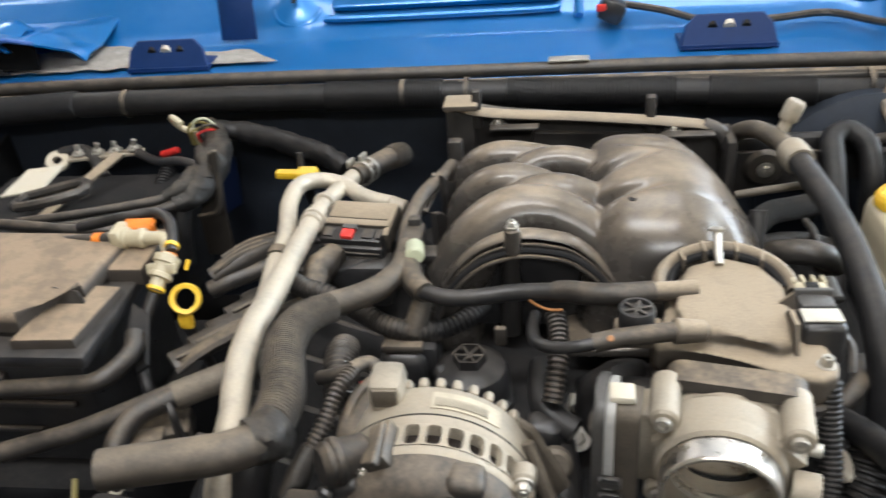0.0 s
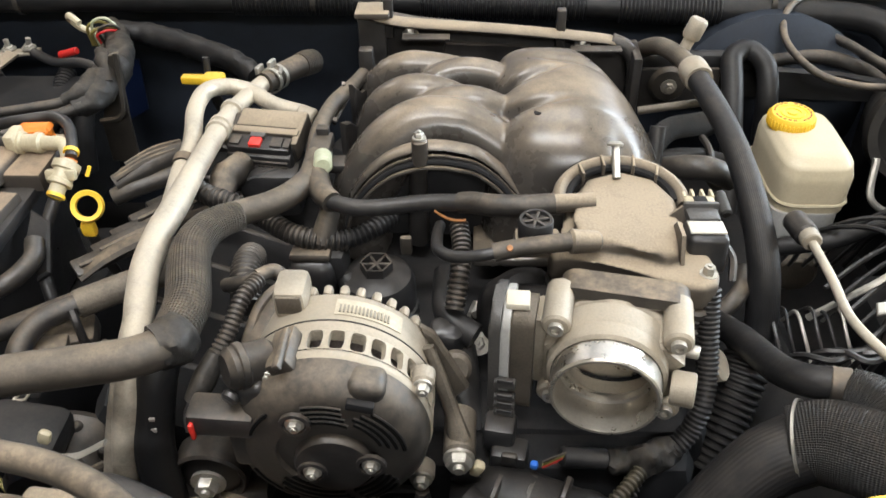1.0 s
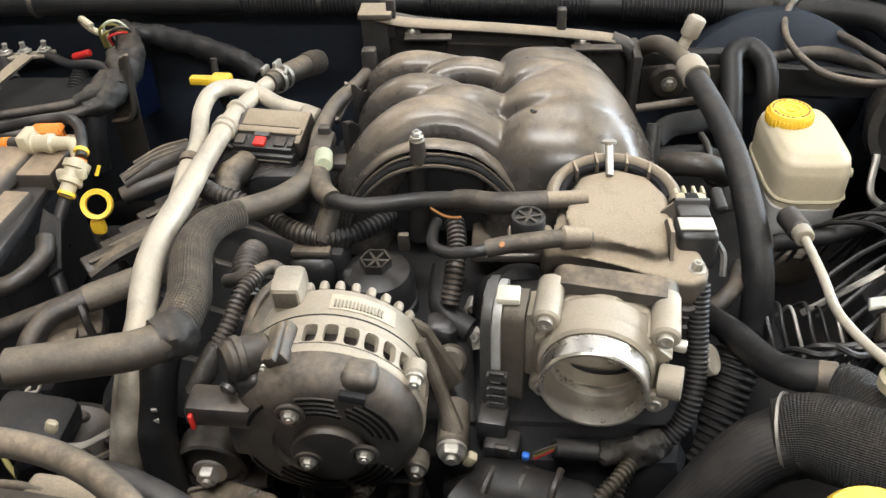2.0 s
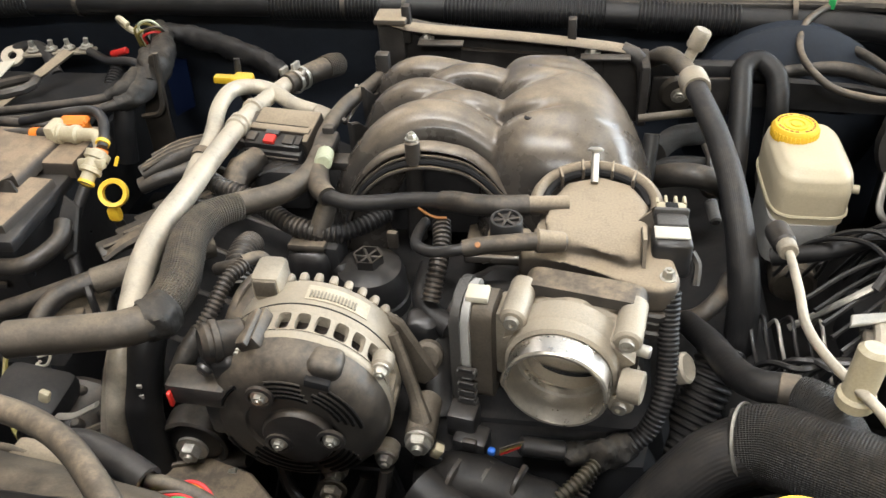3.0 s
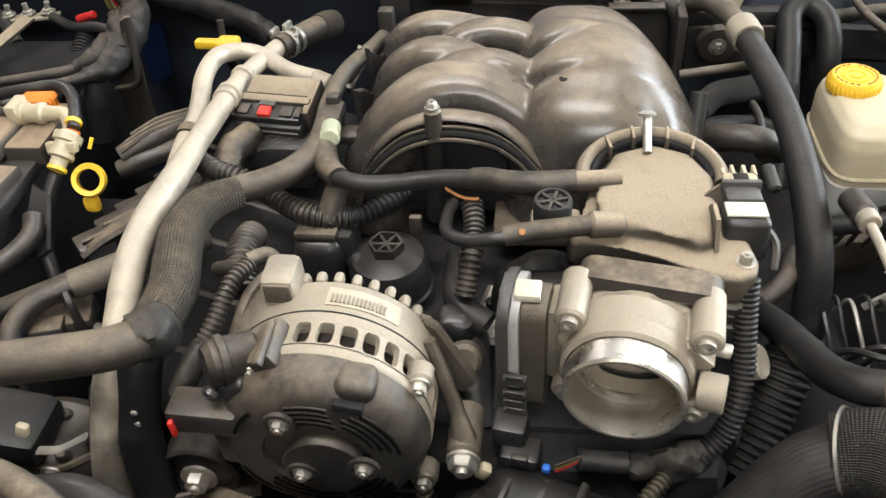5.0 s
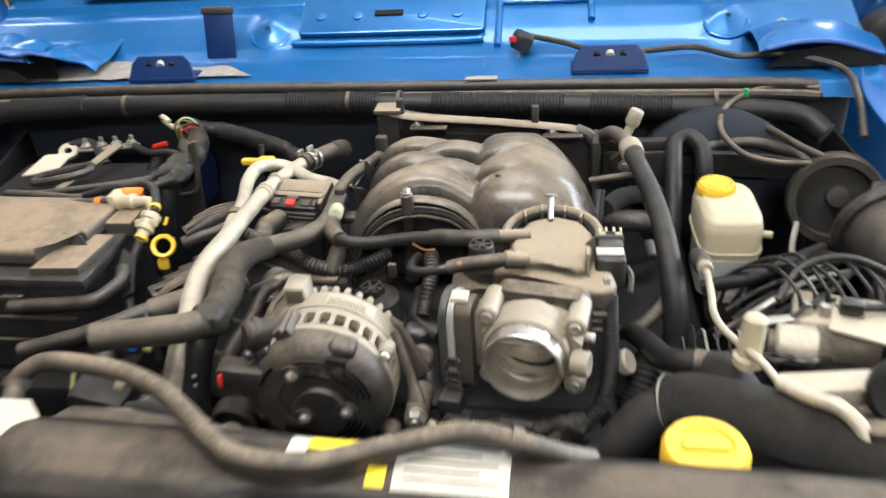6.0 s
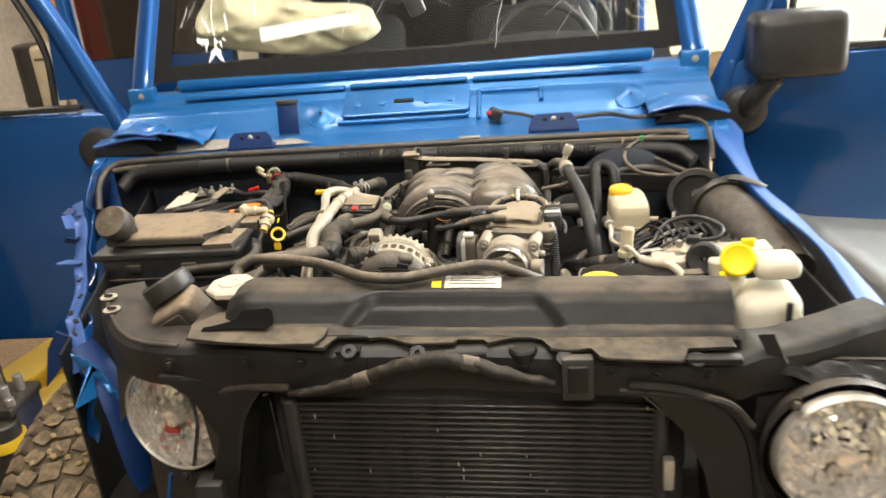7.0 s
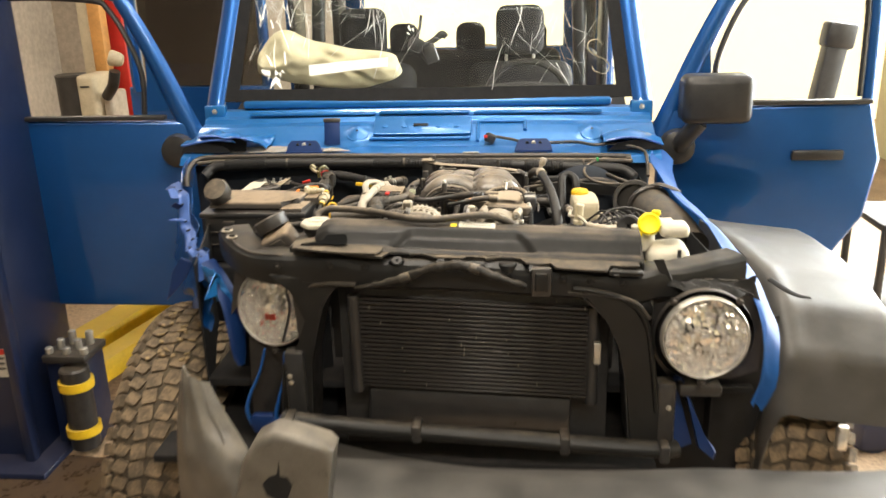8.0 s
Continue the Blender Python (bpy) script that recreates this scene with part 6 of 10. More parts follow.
for a, b in (((-0.60, 1.017, 1.117), (-0.47, 1.022, 1.122)), ((-0.13, 1.025, 1.120), (0.02, 1.025, 1.119)), ((0.10, 1.025, 1.1165), (0.30, 1.025, 1.1115)), ((0.34, 1.0235, 1.1105), (0.46, 1.0205, 1.107))):
    part("ribbed_sleeve", sweep([a, tuple((p + q) / 2 for p, q in zip(a, b)), b], 0.0175, n=2, seg=14, ribs=(0.0048, 0.0022)), RUBBER_DARK, loom)
for x in (-0.40, -0.03, 0.05, 0.52):
    part("tie", lathe([(0.0168, -0.003), (0.0185, -0.003), (0.0185, 0.003), (0.0168, 0.003)], axis((x, 1.024, 1.121 - 0.012 * max(0, x)), (1, 0, 0)), 16, True), RUBBER_TAN, loom)

# engine mass below, its near-black standing in for the bay's deep shade
eng = thing("engine_block", (0.18, 0.7, 0.5), "dark dusty engine block deep in the bay", "engine")
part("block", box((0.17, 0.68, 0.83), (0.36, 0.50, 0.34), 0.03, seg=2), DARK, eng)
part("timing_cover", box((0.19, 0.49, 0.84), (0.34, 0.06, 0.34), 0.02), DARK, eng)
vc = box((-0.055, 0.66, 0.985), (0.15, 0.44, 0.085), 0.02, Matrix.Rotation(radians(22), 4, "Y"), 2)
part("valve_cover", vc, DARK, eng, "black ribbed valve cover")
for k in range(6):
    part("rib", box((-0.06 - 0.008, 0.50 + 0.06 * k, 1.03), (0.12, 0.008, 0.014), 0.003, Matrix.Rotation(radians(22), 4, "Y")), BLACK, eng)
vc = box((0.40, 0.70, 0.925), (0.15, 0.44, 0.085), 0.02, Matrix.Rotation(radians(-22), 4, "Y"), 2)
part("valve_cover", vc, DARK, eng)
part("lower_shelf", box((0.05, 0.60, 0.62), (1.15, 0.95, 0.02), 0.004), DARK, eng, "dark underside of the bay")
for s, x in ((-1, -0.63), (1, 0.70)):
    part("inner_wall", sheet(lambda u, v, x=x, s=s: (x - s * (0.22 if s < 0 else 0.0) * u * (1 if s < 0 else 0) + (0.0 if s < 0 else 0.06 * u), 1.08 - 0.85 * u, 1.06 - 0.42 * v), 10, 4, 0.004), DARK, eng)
oil = thing("oil_filler_cap", (0.087, 0.60, 1.02), "black oil filter cap with a star grip", "cap")
part("dome", lathe([(0, 0), (0.034, 0), (0.034, 0.022), (0.030, 0.032), (0.016, 0.038), (0, 0.038)], axis((0.087, 0.60, 1.012), UP), 28), BLACK_CLEAN, oil)
part("grip", lathe([(0.0125, 0), (0.0145, 0), (0.0145, 0.009), (0.0125, 0.009)], axis((0.087, 0.60, 1.050), UP), 6, True), BLACK, oil)
for k in range(3):
    part("spoke", box((0.087, 0.60, 1.054), (0.027, 0.003, 0.007), 0.001, Matrix.Rotation(radians(60 * k), 4, "Z")), BLACK, oil)
part("skirt", cyl((0.087, 0.60, 0.96), (0.087, 0.60, 1.015), 0.036, seg=24, bevel=0.003), BLACK_CLEAN, oil)

# intake manifold
man = thing("intake_manifold", (0.2, 0.75, 1.0), "dusty black moulded intake manifold with arched runners", "intake manifold")
body = bmesh.new()
# long runners from the side, and the shorter ones that rise between them
RUNNERS = (
    ([(0.058, 0.700, 1.00), (0.063, 0.700, 1.055), (0.076, 0.702, 1.084), (0.096, 0.707, 1.110), (0.120, 0.713, 1.1255), (0.147, 0.714, 1.1285), (0.172, 0.710, 1.122), (0.196, 0.702, 1.1105), (0.22, 0.694, 1.098)],
     [0.031, 0.031, 0.031, 0.030, 0.0285, 0.0265, 0.0245, 0.0235, 0.021]),
    ([(0.060, 0.776, 1.02), (0.066, 0.776, 1.070), (0.078, 0.776, 1.103), (0.096, 0.774, 1.121), (0.117, 0.773, 1.1275), (0.142, 0.773, 1.123), (0.167, 0.772, 1.112), (0.20, 0.768, 1.10)],
     [0.0225, 0.0225, 0.0225, 0.022, 0.021, 0.0195, 0.018, 0.017]),
    ([(0.056, 0.846, 1.02), (0.061, 0.846, 1.075), (0.073, 0.841, 1.103), (0.090, 0.839, 1.117), (0.112, 0.838, 1.1215), (0.15, 0.833, 1.119), (0.19, 0.826, 1.113)],
     [0.0205, 0.0205, 0.0205, 0.020, 0.0195, 0.018, 0.017]),
    ([(0.104, 0.742, 1.100), (0.118, 0.744, 1.119), (0.134, 0.746, 1.129), (0.152, 0.747, 1.1335), (0.173, 0.745, 1.133), (0.198, 0.742, 1.124), (0.22, 0.74, 1.112)],
     [0.012, 0.015, 0.0165, 0.017, 0.017, 0.0165, 0.015]),
    ([(0.100, 0.800, 1.095), (0.115, 0.803, 1.112), (0.131, 0.807, 1.1235), (0.149, 0.811, 1.129), (0.170, 0.811, 1.130), (0.196, 0.806, 1.126), (0.22, 0.80, 1.115)],
     [0.012, 0.015, 0.0165, 0.017, 0.017, 0.0165, 0.015]),
)
for pts_, radii_ in RUNNERS:
    add_sweep(body, pts_, radii_, n=6, seg=20)


def bump_at(d, w):
    return math.exp(-(d / w) ** 2)


def plenum_at(u, v):
    """The plenum's lid: three lobes where the runners come in, parted by valleys that run out towards the far side."""
    x, y = 0.170 + 0.176 * u, 0.640 + 0.232 * v
    left = 0.177 + 0.012 * bump_at(y - 0.717, 0.010) + 0.011 * bump_at(y - 0.765, 0.009) + 0.5 * max(0.0, 0.70 - y) ** 1.25
    right = 0.350 - 0.28 * max(0.0, y - 0.735) - 2.0 * max(0.0, y - 0.775) ** 1.6
    cx, hx = (left + right) / 2, (right - left) / 2
    d = abs((x - cx) / hx) ** (3.4 if x < cx else 4.0) + abs((y - 0.755) / 0.112) ** 6.0
    s = max(0.0, 1 - d)
    top = 1.1560 - 2.0 * max(0.0, x - 0.262) ** 1.55 - 0.30 * max(0.0, 0.705 - y) - 0.04 * max(0.0, y - 0.76)
    fade = 1 / (1 + math.exp((x - 0.246) / 0.008))
    top -= 0.0105 * bump_at(y - (0.716 + 0.08 * (x - 0.19)), 0.0065) * fade
    top -= 0.0095 * bump_at(y - (0.763 + 0.35 * (x - 0.195)), 0.0060) * fade
    top -= 0.005 * bump_at(y - 0.806 + 0.25 * (x - 0.23), 0.006) * bump_at(x - 0.255, 0.03)
    top -= 0.006 * bump_at(x - 0.300, 0.010) * bump_at(y - 0.665, 0.02)
    z = 1.03 + (top - 1.03) * s ** 0.32
    return Vector((x, y, z))


NU, NV = 84, 104
tops = [[body.verts.new(plenum_at(i / NU, j / NV)) for j in range(NV + 1)] for i in range(NU + 1)]
lows = [[body.verts.new((q.co.x, q.co.y, 1.02)) for q in row] for row in tops]
for i in range(NU):
    for j in range(NV):
        body.faces.new((tops[i][j], tops[i + 1][j], tops[i + 1][j + 1], tops[i][j + 1]))
        body.faces.new((lows[i][j], lows[i][j + 1], lows[i + 1][j + 1], lows[i + 1][j]))
edge = [(i, 0) for i in range(NU)] + [(NU, j) for j in range(NV)] + [(i, NV) for i in range(NU, 0, -1)] + [(0, j) for j in range(NV, 0, -1)]
for (i, j), (k, l) in zip(edge, edge[1:] + edge[:1]):
    body.faces.new((tops[i][j], lows[i][j], lows[k][l], tops[k][l]))
add_box(body, (0.20, 0.78, 1.015), (0.24, 0.12, 0.08), 0.02)
mb = part("runner_body", body, MANIFOLD, man, sharp=180)
rem = mb.modifiers.new("fuse", "REMESH")
rem.mode, rem.voxel_size, rem.use_smooth_shade = "VOXEL", 0.0021, True
smo = mb.modifiers.new("soften", "SMOOTH")
smo.factor, smo.iterations = 0.5, 5
part("blind_hole", lathe([(0, 0), (0.0032, 0), (0.0036, 0.001), (0, 0.001)], axis((0.227, 0.699, 1.1505), (-0.05, -0.05, 1)), 14), DARK, man)
rim = [(0.048, 0.667, 1.03), (0.056, 0.667, 1.070), (0.072, 0.667, 1.098), (0.094, 0.667, 1.119), (0.115, 0.667, 1.1285), (0.135, 0.667, 1.132), (0.155, 0.667, 1.130), (0.174, 0.666, 1.125), (0.192, 0.664, 1.112), (0.207, 0.660, 1.096), (0.220, 0.656, 1.082), (0.232, 0.652, 1.068)]
part("front_flange", sweep([(x, y + 0.004, z + 0.002) for x, y, z in rim], 0.0085, seg=14, flat=0.40), MANIFOLD, man)
part("flange_groove", sweep([(x + 0.0005, y - 0.006, z - 0.0085) for x, y, z in rim], 0.0036, seg=8, flat=0.8), DARK, man)
for dy, dz, r_ in ((-0.0085, -0.0135, 0.0022), (-0.004, -0.004, 0.0016)):
    part("flange_bead", sweep([(x, y + dy, z + dz) for x, y, z in rim], r_, seg=8), MANIFOLD, man)
part("front_web", slab([(0.045, 1.02), (0.06, 1.06), (0.09, 1.098), (0.13, 1.114), (0.17, 1.104), (0.20, 1.075), (0.215, 1.02)], 0.01, Matrix.Translation((0, 0.700, 0)) @ XZ), BLACK_CLEAN, man)
part("web_post", cyl((0.118, 0.680, 1.02), (0.122, 0.672, 1.124), 0.010, 0.008, seg=14), BLACK, man)
boss = cyl((0.124, 0.662, 1.120), (0.124, 0.662, 1.1460), 0.0072, seg=18, bevel=0.002)
bs = part("bolt_boss", boss, MANIFOLD, man)
part("bolt", add_hex(bmesh.new(), (0.124, 0.662, 1.1460), (0, 0.1, 1), 0.0046, 0.006, 0.0062), BOLT, bs)
part("side_bracket", slab([(0.0, -0.05), (0.060, -0.05), (0.060, 0.018), (0.052, 0.026), (0.040, 0.016), (0.026, 0.012), (0.014, 0.028), (0.0, 0.034)], 0.006, Matrix.Translation((0.040, 0.742, 1.080)) @ Matrix.Rotation(radians(72), 4, "Z") @ Matrix.Rotation(radians(90), 4, "X"), 0.0015), BLACK, man)
part("side_bracket", slab([(0.0, -0.05), (0.052, -0.05), (0.052, 0.022), (0.036, 0.014), (0.018, 0.018), (0.0, 0.038)], 0.006, Matrix.Translation((0.042, 0.800, 1.086)) @ Matrix.Rotation(radians(76), 4, "Z") @ Matrix.Rotation(radians(90), 4, "X"), 0.0015), BLACK, man)
part("bracket_lip", sweep([(0.034, 0.752, 1.112), (0.030, 0.768, 1.098), (0.033, 0.786, 1.100), (0.040, 0.800, 1.108)], 0.0022, seg=6), MANIFOLD, man)
part("bracket_lip", sweep([(0.036, 0.806, 1.122), (0.034, 0.818, 1.106), (0.042, 0.836, 1.103), (0.050, 0.850, 1.108)], 0.0022, seg=6), MANIFOLD, man)
part("bracket_post", box((0.052, 0.868, 1.098), (0.016, 0.014, 0.066), 0.003), BLACK, man)
part("bracket_post", box((0.030, 0.712, 1.108), (0.012, 0.010, 0.040), 0.002), BLACK, man)
part("bracket_foot", box((0.036, 0.700, 1.094), (0.038, 0.020, 0.010), 0.003), BLACK, man)
part("vent_pipe", cyl((0.342, 0.725, 1.07), (0.345, 0.745, 1.110), 0.0075, seg=14), BLACK_CLEAN, man)


# throttle neck
nk = bmesh.new()
NECK_FRONT = [(0.230, 0.548), (0.233, 0.537), (0.250, 0.535), (0.268, 0.534), (0.290, 0.526), (0.308, 0.514), (0.322, 0.507), (0.340, 0.504), (0.352, 0.510), (0.356, 0.522)]
add_slab(nk, NECK_FRONT + [(0.352, 0.545), (0.340, 0.565), (0.339, 0.60), (0.326, 0.632), (0.295, 0.646), (0.262, 0.634), (0.246, 0.605), (0.246, 0.575), (0.238, 0.560)], 0.024, Matrix.Translation((0, 0, 1.096)), 0.005, 2)
add_slab(nk, [(0.250, 0.548), (0.268, 0.541), (0.296, 0.536), (0.316, 0.526), (0.326, 0.530), (0.333, 0.560), (0.335, 0.60), (0.322, 0.628), (0.294, 0.640), (0.265, 0.628), (0.252, 0.60), (0.254, 0.575)], 0.022, Matrix.Translation((0, 0, 1.110)), 0.008, 3)
neck = thing("throttle_neck", (0.29, 0.57, 1.08), "dust-covered plastic throttle neck bolted to the manifold", "throttle neck")
nb_ = part("body", nk, NECK, neck, sharp=180)
nrm = nb_.modifiers.new("fuse", "REMESH")
nrm.mode, nrm.voxel_size, nrm.use_smooth_shade = "VOXEL", 0.0022, True
nsm = nb_.modifiers.new("soften", "SMOOTH")
nsm.factor, nsm.iterations = 0.5, 5
for dz, out, m_ in ((0.0, 0.003, BLACK), (-0.009, 0.0015, RUBBER), (-0.018, 0.0035, BLACK)):
    part("flange_gasket", slab([(x + (0.001 if x > 0.3 else -0.001), y - out) for x, y in NECK_FRONT] + [(0.345, 0.56), (0.240, 0.575)], 0.007, Matrix.Translation((0, 0, 1.089 + dz)), 0.002), m_, neck)
collar = [(0.291 + 0.050 * math.cos(a), 0.600 + 0.048 * math.sin(a), 1.124 + 0.006 * math.sin(a)) for a in np.linspace(-0.1, math.pi + 0.1, 13)]
part("collar", sweep(collar, 0.0062, n=4, seg=12, flat=1.5), NECK, neck)
part("collar_gap", sweep([(0.291 + 0.043 * math.cos(a), 0.600 + 0.041 * math.sin(a), 1.1265 + 0.005 * math.sin(a)) for a in np.linspace(0.0, math.pi, 13)], 0.0034, n=4, seg=8), DARK, neck)
for a in (0.75, 1.25, 1.85, 2.35):
    p = (0.291 + 0.043 * math.cos(a), 0.600 + 0.042 * math.sin(a), 1.1285 + 0.005 * math.sin(a))
    part("rib", box(p, (0.0026, 0.017, 0.014), 0.001, Matrix.Rotation((a - math.pi / 2) * 0.25, 4, "Z")), NECK, neck)
st = part("stud", cyl((0.289, 0.645, 1.150), (0.289, 0.622, 1.134), 0.0033, seg=12), BOLT, neck, "bright steel stud")
part("stud_collar", lathe([(0, 0), (0.0065, 0), (0.007, 0.002), (0.004, 0.004), (0, 0.004)], axis((0.289, 0.646, 1.150), (0, 0.5, 0.87)), 16), BOLT, st)
part("fin", slab([(0, 0), (0.02, 0.0), (0.016, 0.014)], 0.003, Matrix.Translation((0.318, 0.575, 1.126)) @ Matrix.Rotation(radians(75), 4, "X")), NECK, neck)
part("rib_plate", slab([(0, 0), (0.045, 0.0), (0.03, 0.018), (0.01, 0.02)], 0.003, Matrix.Translation((0.326, 0.525, 1.123)) @ Matrix.Rotation(radians(90), 4, "Z") @ Matrix.Rotation(radians(90), 4, "X")), NECK, neck)
part("bolt", add_hex(bmesh.new(), (0.346, 0.520, 1.118), UP, 0.0046, 0.009, 0.0065), BOLT, neck)
CPA = Matrix.Translation((0.283, 0.500, 1.084)) @ Matrix.Rotation(radians(-11), 4, "Z") @ Matrix.Rotation(radians(90), 4, "X")
cp = bmesh.new()
ring_out, ring_in = rounded(0.094, 0.078, 0.012, 4), rounded(0.080, 0.062, 0.012, 4)
loops_ = [[cp.verts.new(CPA @ Vector((x, y, z))) for x, y in o] for o, z in ((ring_out, -0.014), (ring_out, 0.008), (ring_in, 0.010), (ring_in, -0.014))]
for la, lb in zip(loops_, loops_[1:] + loops_[:1]):
    for k in range(len(la)):
        cp.faces.new((la[k], la[(k + 1) % len(la)], lb[(k + 1) % len(la)], lb[k]))
part("coupling", cp, RUBBER_TAN, neck, "grey rubber throttle coupling")

# throttle body
tb = thing("throttle", (0.27, 0.46, 1.0), "dusty cast aluminium throttle body with an open polished bore", "throttle body")
TA = axis((0.2695, 0.433, 1.079), (0, 1, 0)) @ Matrix.Diagonal((0.95, 0.95, 1, 1))
part("bore", lathe([(0.0375, 0.0), (0.0395, 0.0), (0.0405, 0.0015), (0.0405, 0.018), (0.0396, 0.019), (0.0396, 0.034), (0.0365, 0.034), (0.0365, 0.060), (0.0345, 0.060), (0.0345, 0.0275), (0.0366, 0.0262), (0.0368, 0.003)], TA, 64, True), BORE, tb, "machined open bore", sharp=30)
part("bore_rim", lathe([(0.0397, 0.0008), (0.0409, 0.002), (0.0409, 0.018), (0.0402, 0.0185)], TA, 64), STEEL, tb, "polished outer rim")
part("plate", lathe([(0, -0.0008), (0.0322, -0.0008), (0.0327, 0), (0.0322, 0.0008), (0, 0.0008)], axis((0.2695, 0.473, 1.079), (0, 1, 0.28)), 48), STEEL, tb, "polished throttle plate")
# Dark ring set before the plate to paint the shadow at its edge
part("gap_ring", lathe([(0.0304, 0.0), (0.0329, 0.0), (0.0329, 0.002), (0.0304, 0.002)], axis((0.2695, 0.4700, 1.0785), (0, 1, 0.28)), 48, True), DARK, tb, "dark ring painting the shadowed gap round the plate")
part("spindle", cyl((0.237, 0.471, 1.080), (0.302, 0.471, 1.080), 0.0036, seg=12), BOLT, tb)
part("screw", add_hex(bmesh.new(), (0.283, 0.4685, 1.081), FRONT, 0.0028, 0.002), BOLT, tb)
hs = bmesh.new()


def ring_block(bm, w, h, r_in, c, y0, y1, n=64):
    """A rounded block from y0 to y1 with a round hole through it."""
    loops = []
    for y, inner in ((y0, True), (y0, False), (y1, False), (y1, True)):
        row = []
        for k in range(n):
            a = 2 * math.pi * k / n
            ca, sa = math.cos(a), math.sin(a)
            q = r_in if inner else (abs(ca / (w / 2)) ** 7 + abs(sa / (h / 2)) ** 7) ** (-1 / 7)
            row.append(bm.verts.new((c[0] + q * ca, y, c[1] + q * sa)))
        loops.append(row)
    for la, lb in zip(loops, loops[1:] + loops[:1]):
        for k in range(n):
            bm.faces.new((la[k], la[(k + 1) % n], lb[(k + 1) % n], lb[k]))


ring_block(hs, 0.094, 0.060, 0.0300, (0.271, 1.078), 0.466, 0.494)
add_lathe(hs, [(0.0385, 0.030), (0.045, 0.031), (0.047, 0.036), (0.047, 0.050), (0.0385, 0.050)], TA, 40, True)
part("housing", hs, CAST, tb)
part("back_cover", cyl((0.2695, 0.4935, 1.079), (0.2695, 0.496, 1.079), 0.036, seg=32), DARK, tb)
for dx, dz in ((-0.041, 0.036), (0.043, 0.034), (0.043, -0.034), (-0.041, -0.034)):
    lug = cyl((0.272 + dx, 0.504, 1.078 + dz), (0.272 + dx, 0.461, 1.078 + dz), 0.0105, seg=18, bevel=0.002)
    lg = part("lug", lug, CAST, tb)
    part("bolt", lathe([(0, 0), (0.0055, 0), (0.0055, 0.004), (0.003, 0.004), (0.003, 0.001), (0, 0.001)], axis((0.272 + dx, 0.461, 1.078 + dz), FRONT), 14), BOLT, lg)


def cast_top(u, v):
    """The top of the casting between the lugs, with two shallow pockets towards the front."""
    x, y = 0.224 + 0.098 * u, 0.462 + 0.042 * v
    def soft(d):
        return 1 / (1 + math.exp(-d / 0.0009))
    z = 1.1185 - 9.0 * (x - 0.272) ** 2 - 0.004 * soft(0.466 - y)
    for a_, b_ in ((0.2445, 0.2640), (0.2810, 0.3015)):
        z -= 0.0065 * soft(x - a_) * soft(b_ - x) * soft(0.4905 - y)
    return (x, y, z)


part("top_shelf", sheet(cast_top, 72, 30, 0.014), CAST, tb)
part("shoulder", lathe([(0.0415, 0.0), (0.0445, 0.002), (0.0455, 0.010), (0.0455, 0.022), (0.0415, 0.022)], TA @ Matrix.Translation((0, 0, 0.019)), 48, True), CAST, tb)
part("nipple", lathe([(0, 0), (0.011, 0), (0.0125, 0.002), (0.0125, 0.016), (0.0105, 0.017), (0.006, 0.015), (0, 0.015)], axis((0.314, 0.452, 1.080), (1, -0.12, 0.05)), 20), CAST, tb)
part("stop_screw", cyl((0.318, 0.476, 1.094), (0.332, 0.474, 1.094), 0.005, seg=12, bevel=0.001), BOLT, tb)
part("side_web", box((0.221, 0.484, 1.078), (0.014, 0.030, 0.066), 0.005), CAST, tb)
part("gear_case", slab(rounded(0.034, 0.100, 0.012, 5), 0.017, Matrix.Translation((0.2165, 0.473, 1.0745)) @ Matrix.Rotation(radians(-90), 4, "Y") @ Matrix.Rotation(radians(90), 4, "Z"), 0.003, 2), CAST_DIRTY, tb, "dirty cast gear case")
part("cover_plate", slab(rounded(0.046, 0.106, 0.014, 5), 0.0065, Matrix.Translation((0.2000, 0.474, 1.0735)) @ Matrix.Rotation(radians(-90), 4, "Y") @ Matrix.Rotation(radians(90), 4, "Z"), 0.002, 2), GREY_TANK, tb, "grey translucent actuator cover")
part("cover_rim", slab(rounded(0.050, 0.110, 0.016, 5), 0.008, Matrix.Translation((0.1935, 0.474, 1.0735)) @ Matrix.Rotation(radians(-90), 4, "Y") @ Matrix.Rotation(radians(90), 4, "Z"), 0.003, 2), GREY_PLASTIC, tb)
for z_, h_ in ((1.064, 0.007), (1.050, 0.005), (1.041, 0.005), (1.031, 0.007)):
    part("clip", box((0.1985, 0.4480, z_), (0.016, 0.007, h_), 0.0015), GREY_PLASTIC, tb)
    part("inset", box((0.1990, 0.4445, z_ + h_ * 0.9), (0.012, 0.004, 0.0045), 0.001), BLACK_CLEAN, tb)
part("tab", box((0.203, 0.470, 1.1275), (0.017, 0.016, 0.006), 0.0015, Matrix.Rotation(radians(6), 4, "Z")), WHITE_CLEAN, tb, "pale yellowish plastic tab")
part("socket", box((0.197, 0.440, 1.018), (0.024, 0.022, 0.026), 0.004), BLACK_CLEAN, tb)
part("plug", box((0.206, 0.430, 1.004), (0.028, 0.022, 0.022), 0.004), BLACK_CLEAN, tb)
part("plug_latch", box((0.207, 0.4205, 1.012), (0.012, 0.006, 0.012), 0.002), BLACK, tb)
part("plug_lock", box((0.226, 0.416, 1.016), (0.006, 0.006, 0.006), 0.002), WIRE_BLUE, tb)
part("plug_lock", box((0.217, 0.4165, 0.999), (0.009, 0.004, 0.004), 0.001), RED, tb)
part("plug_lock", box((0.208, 0.4165, 0.999), (0.010, 0.004, 0.005), 0.001), WHITE, tb)

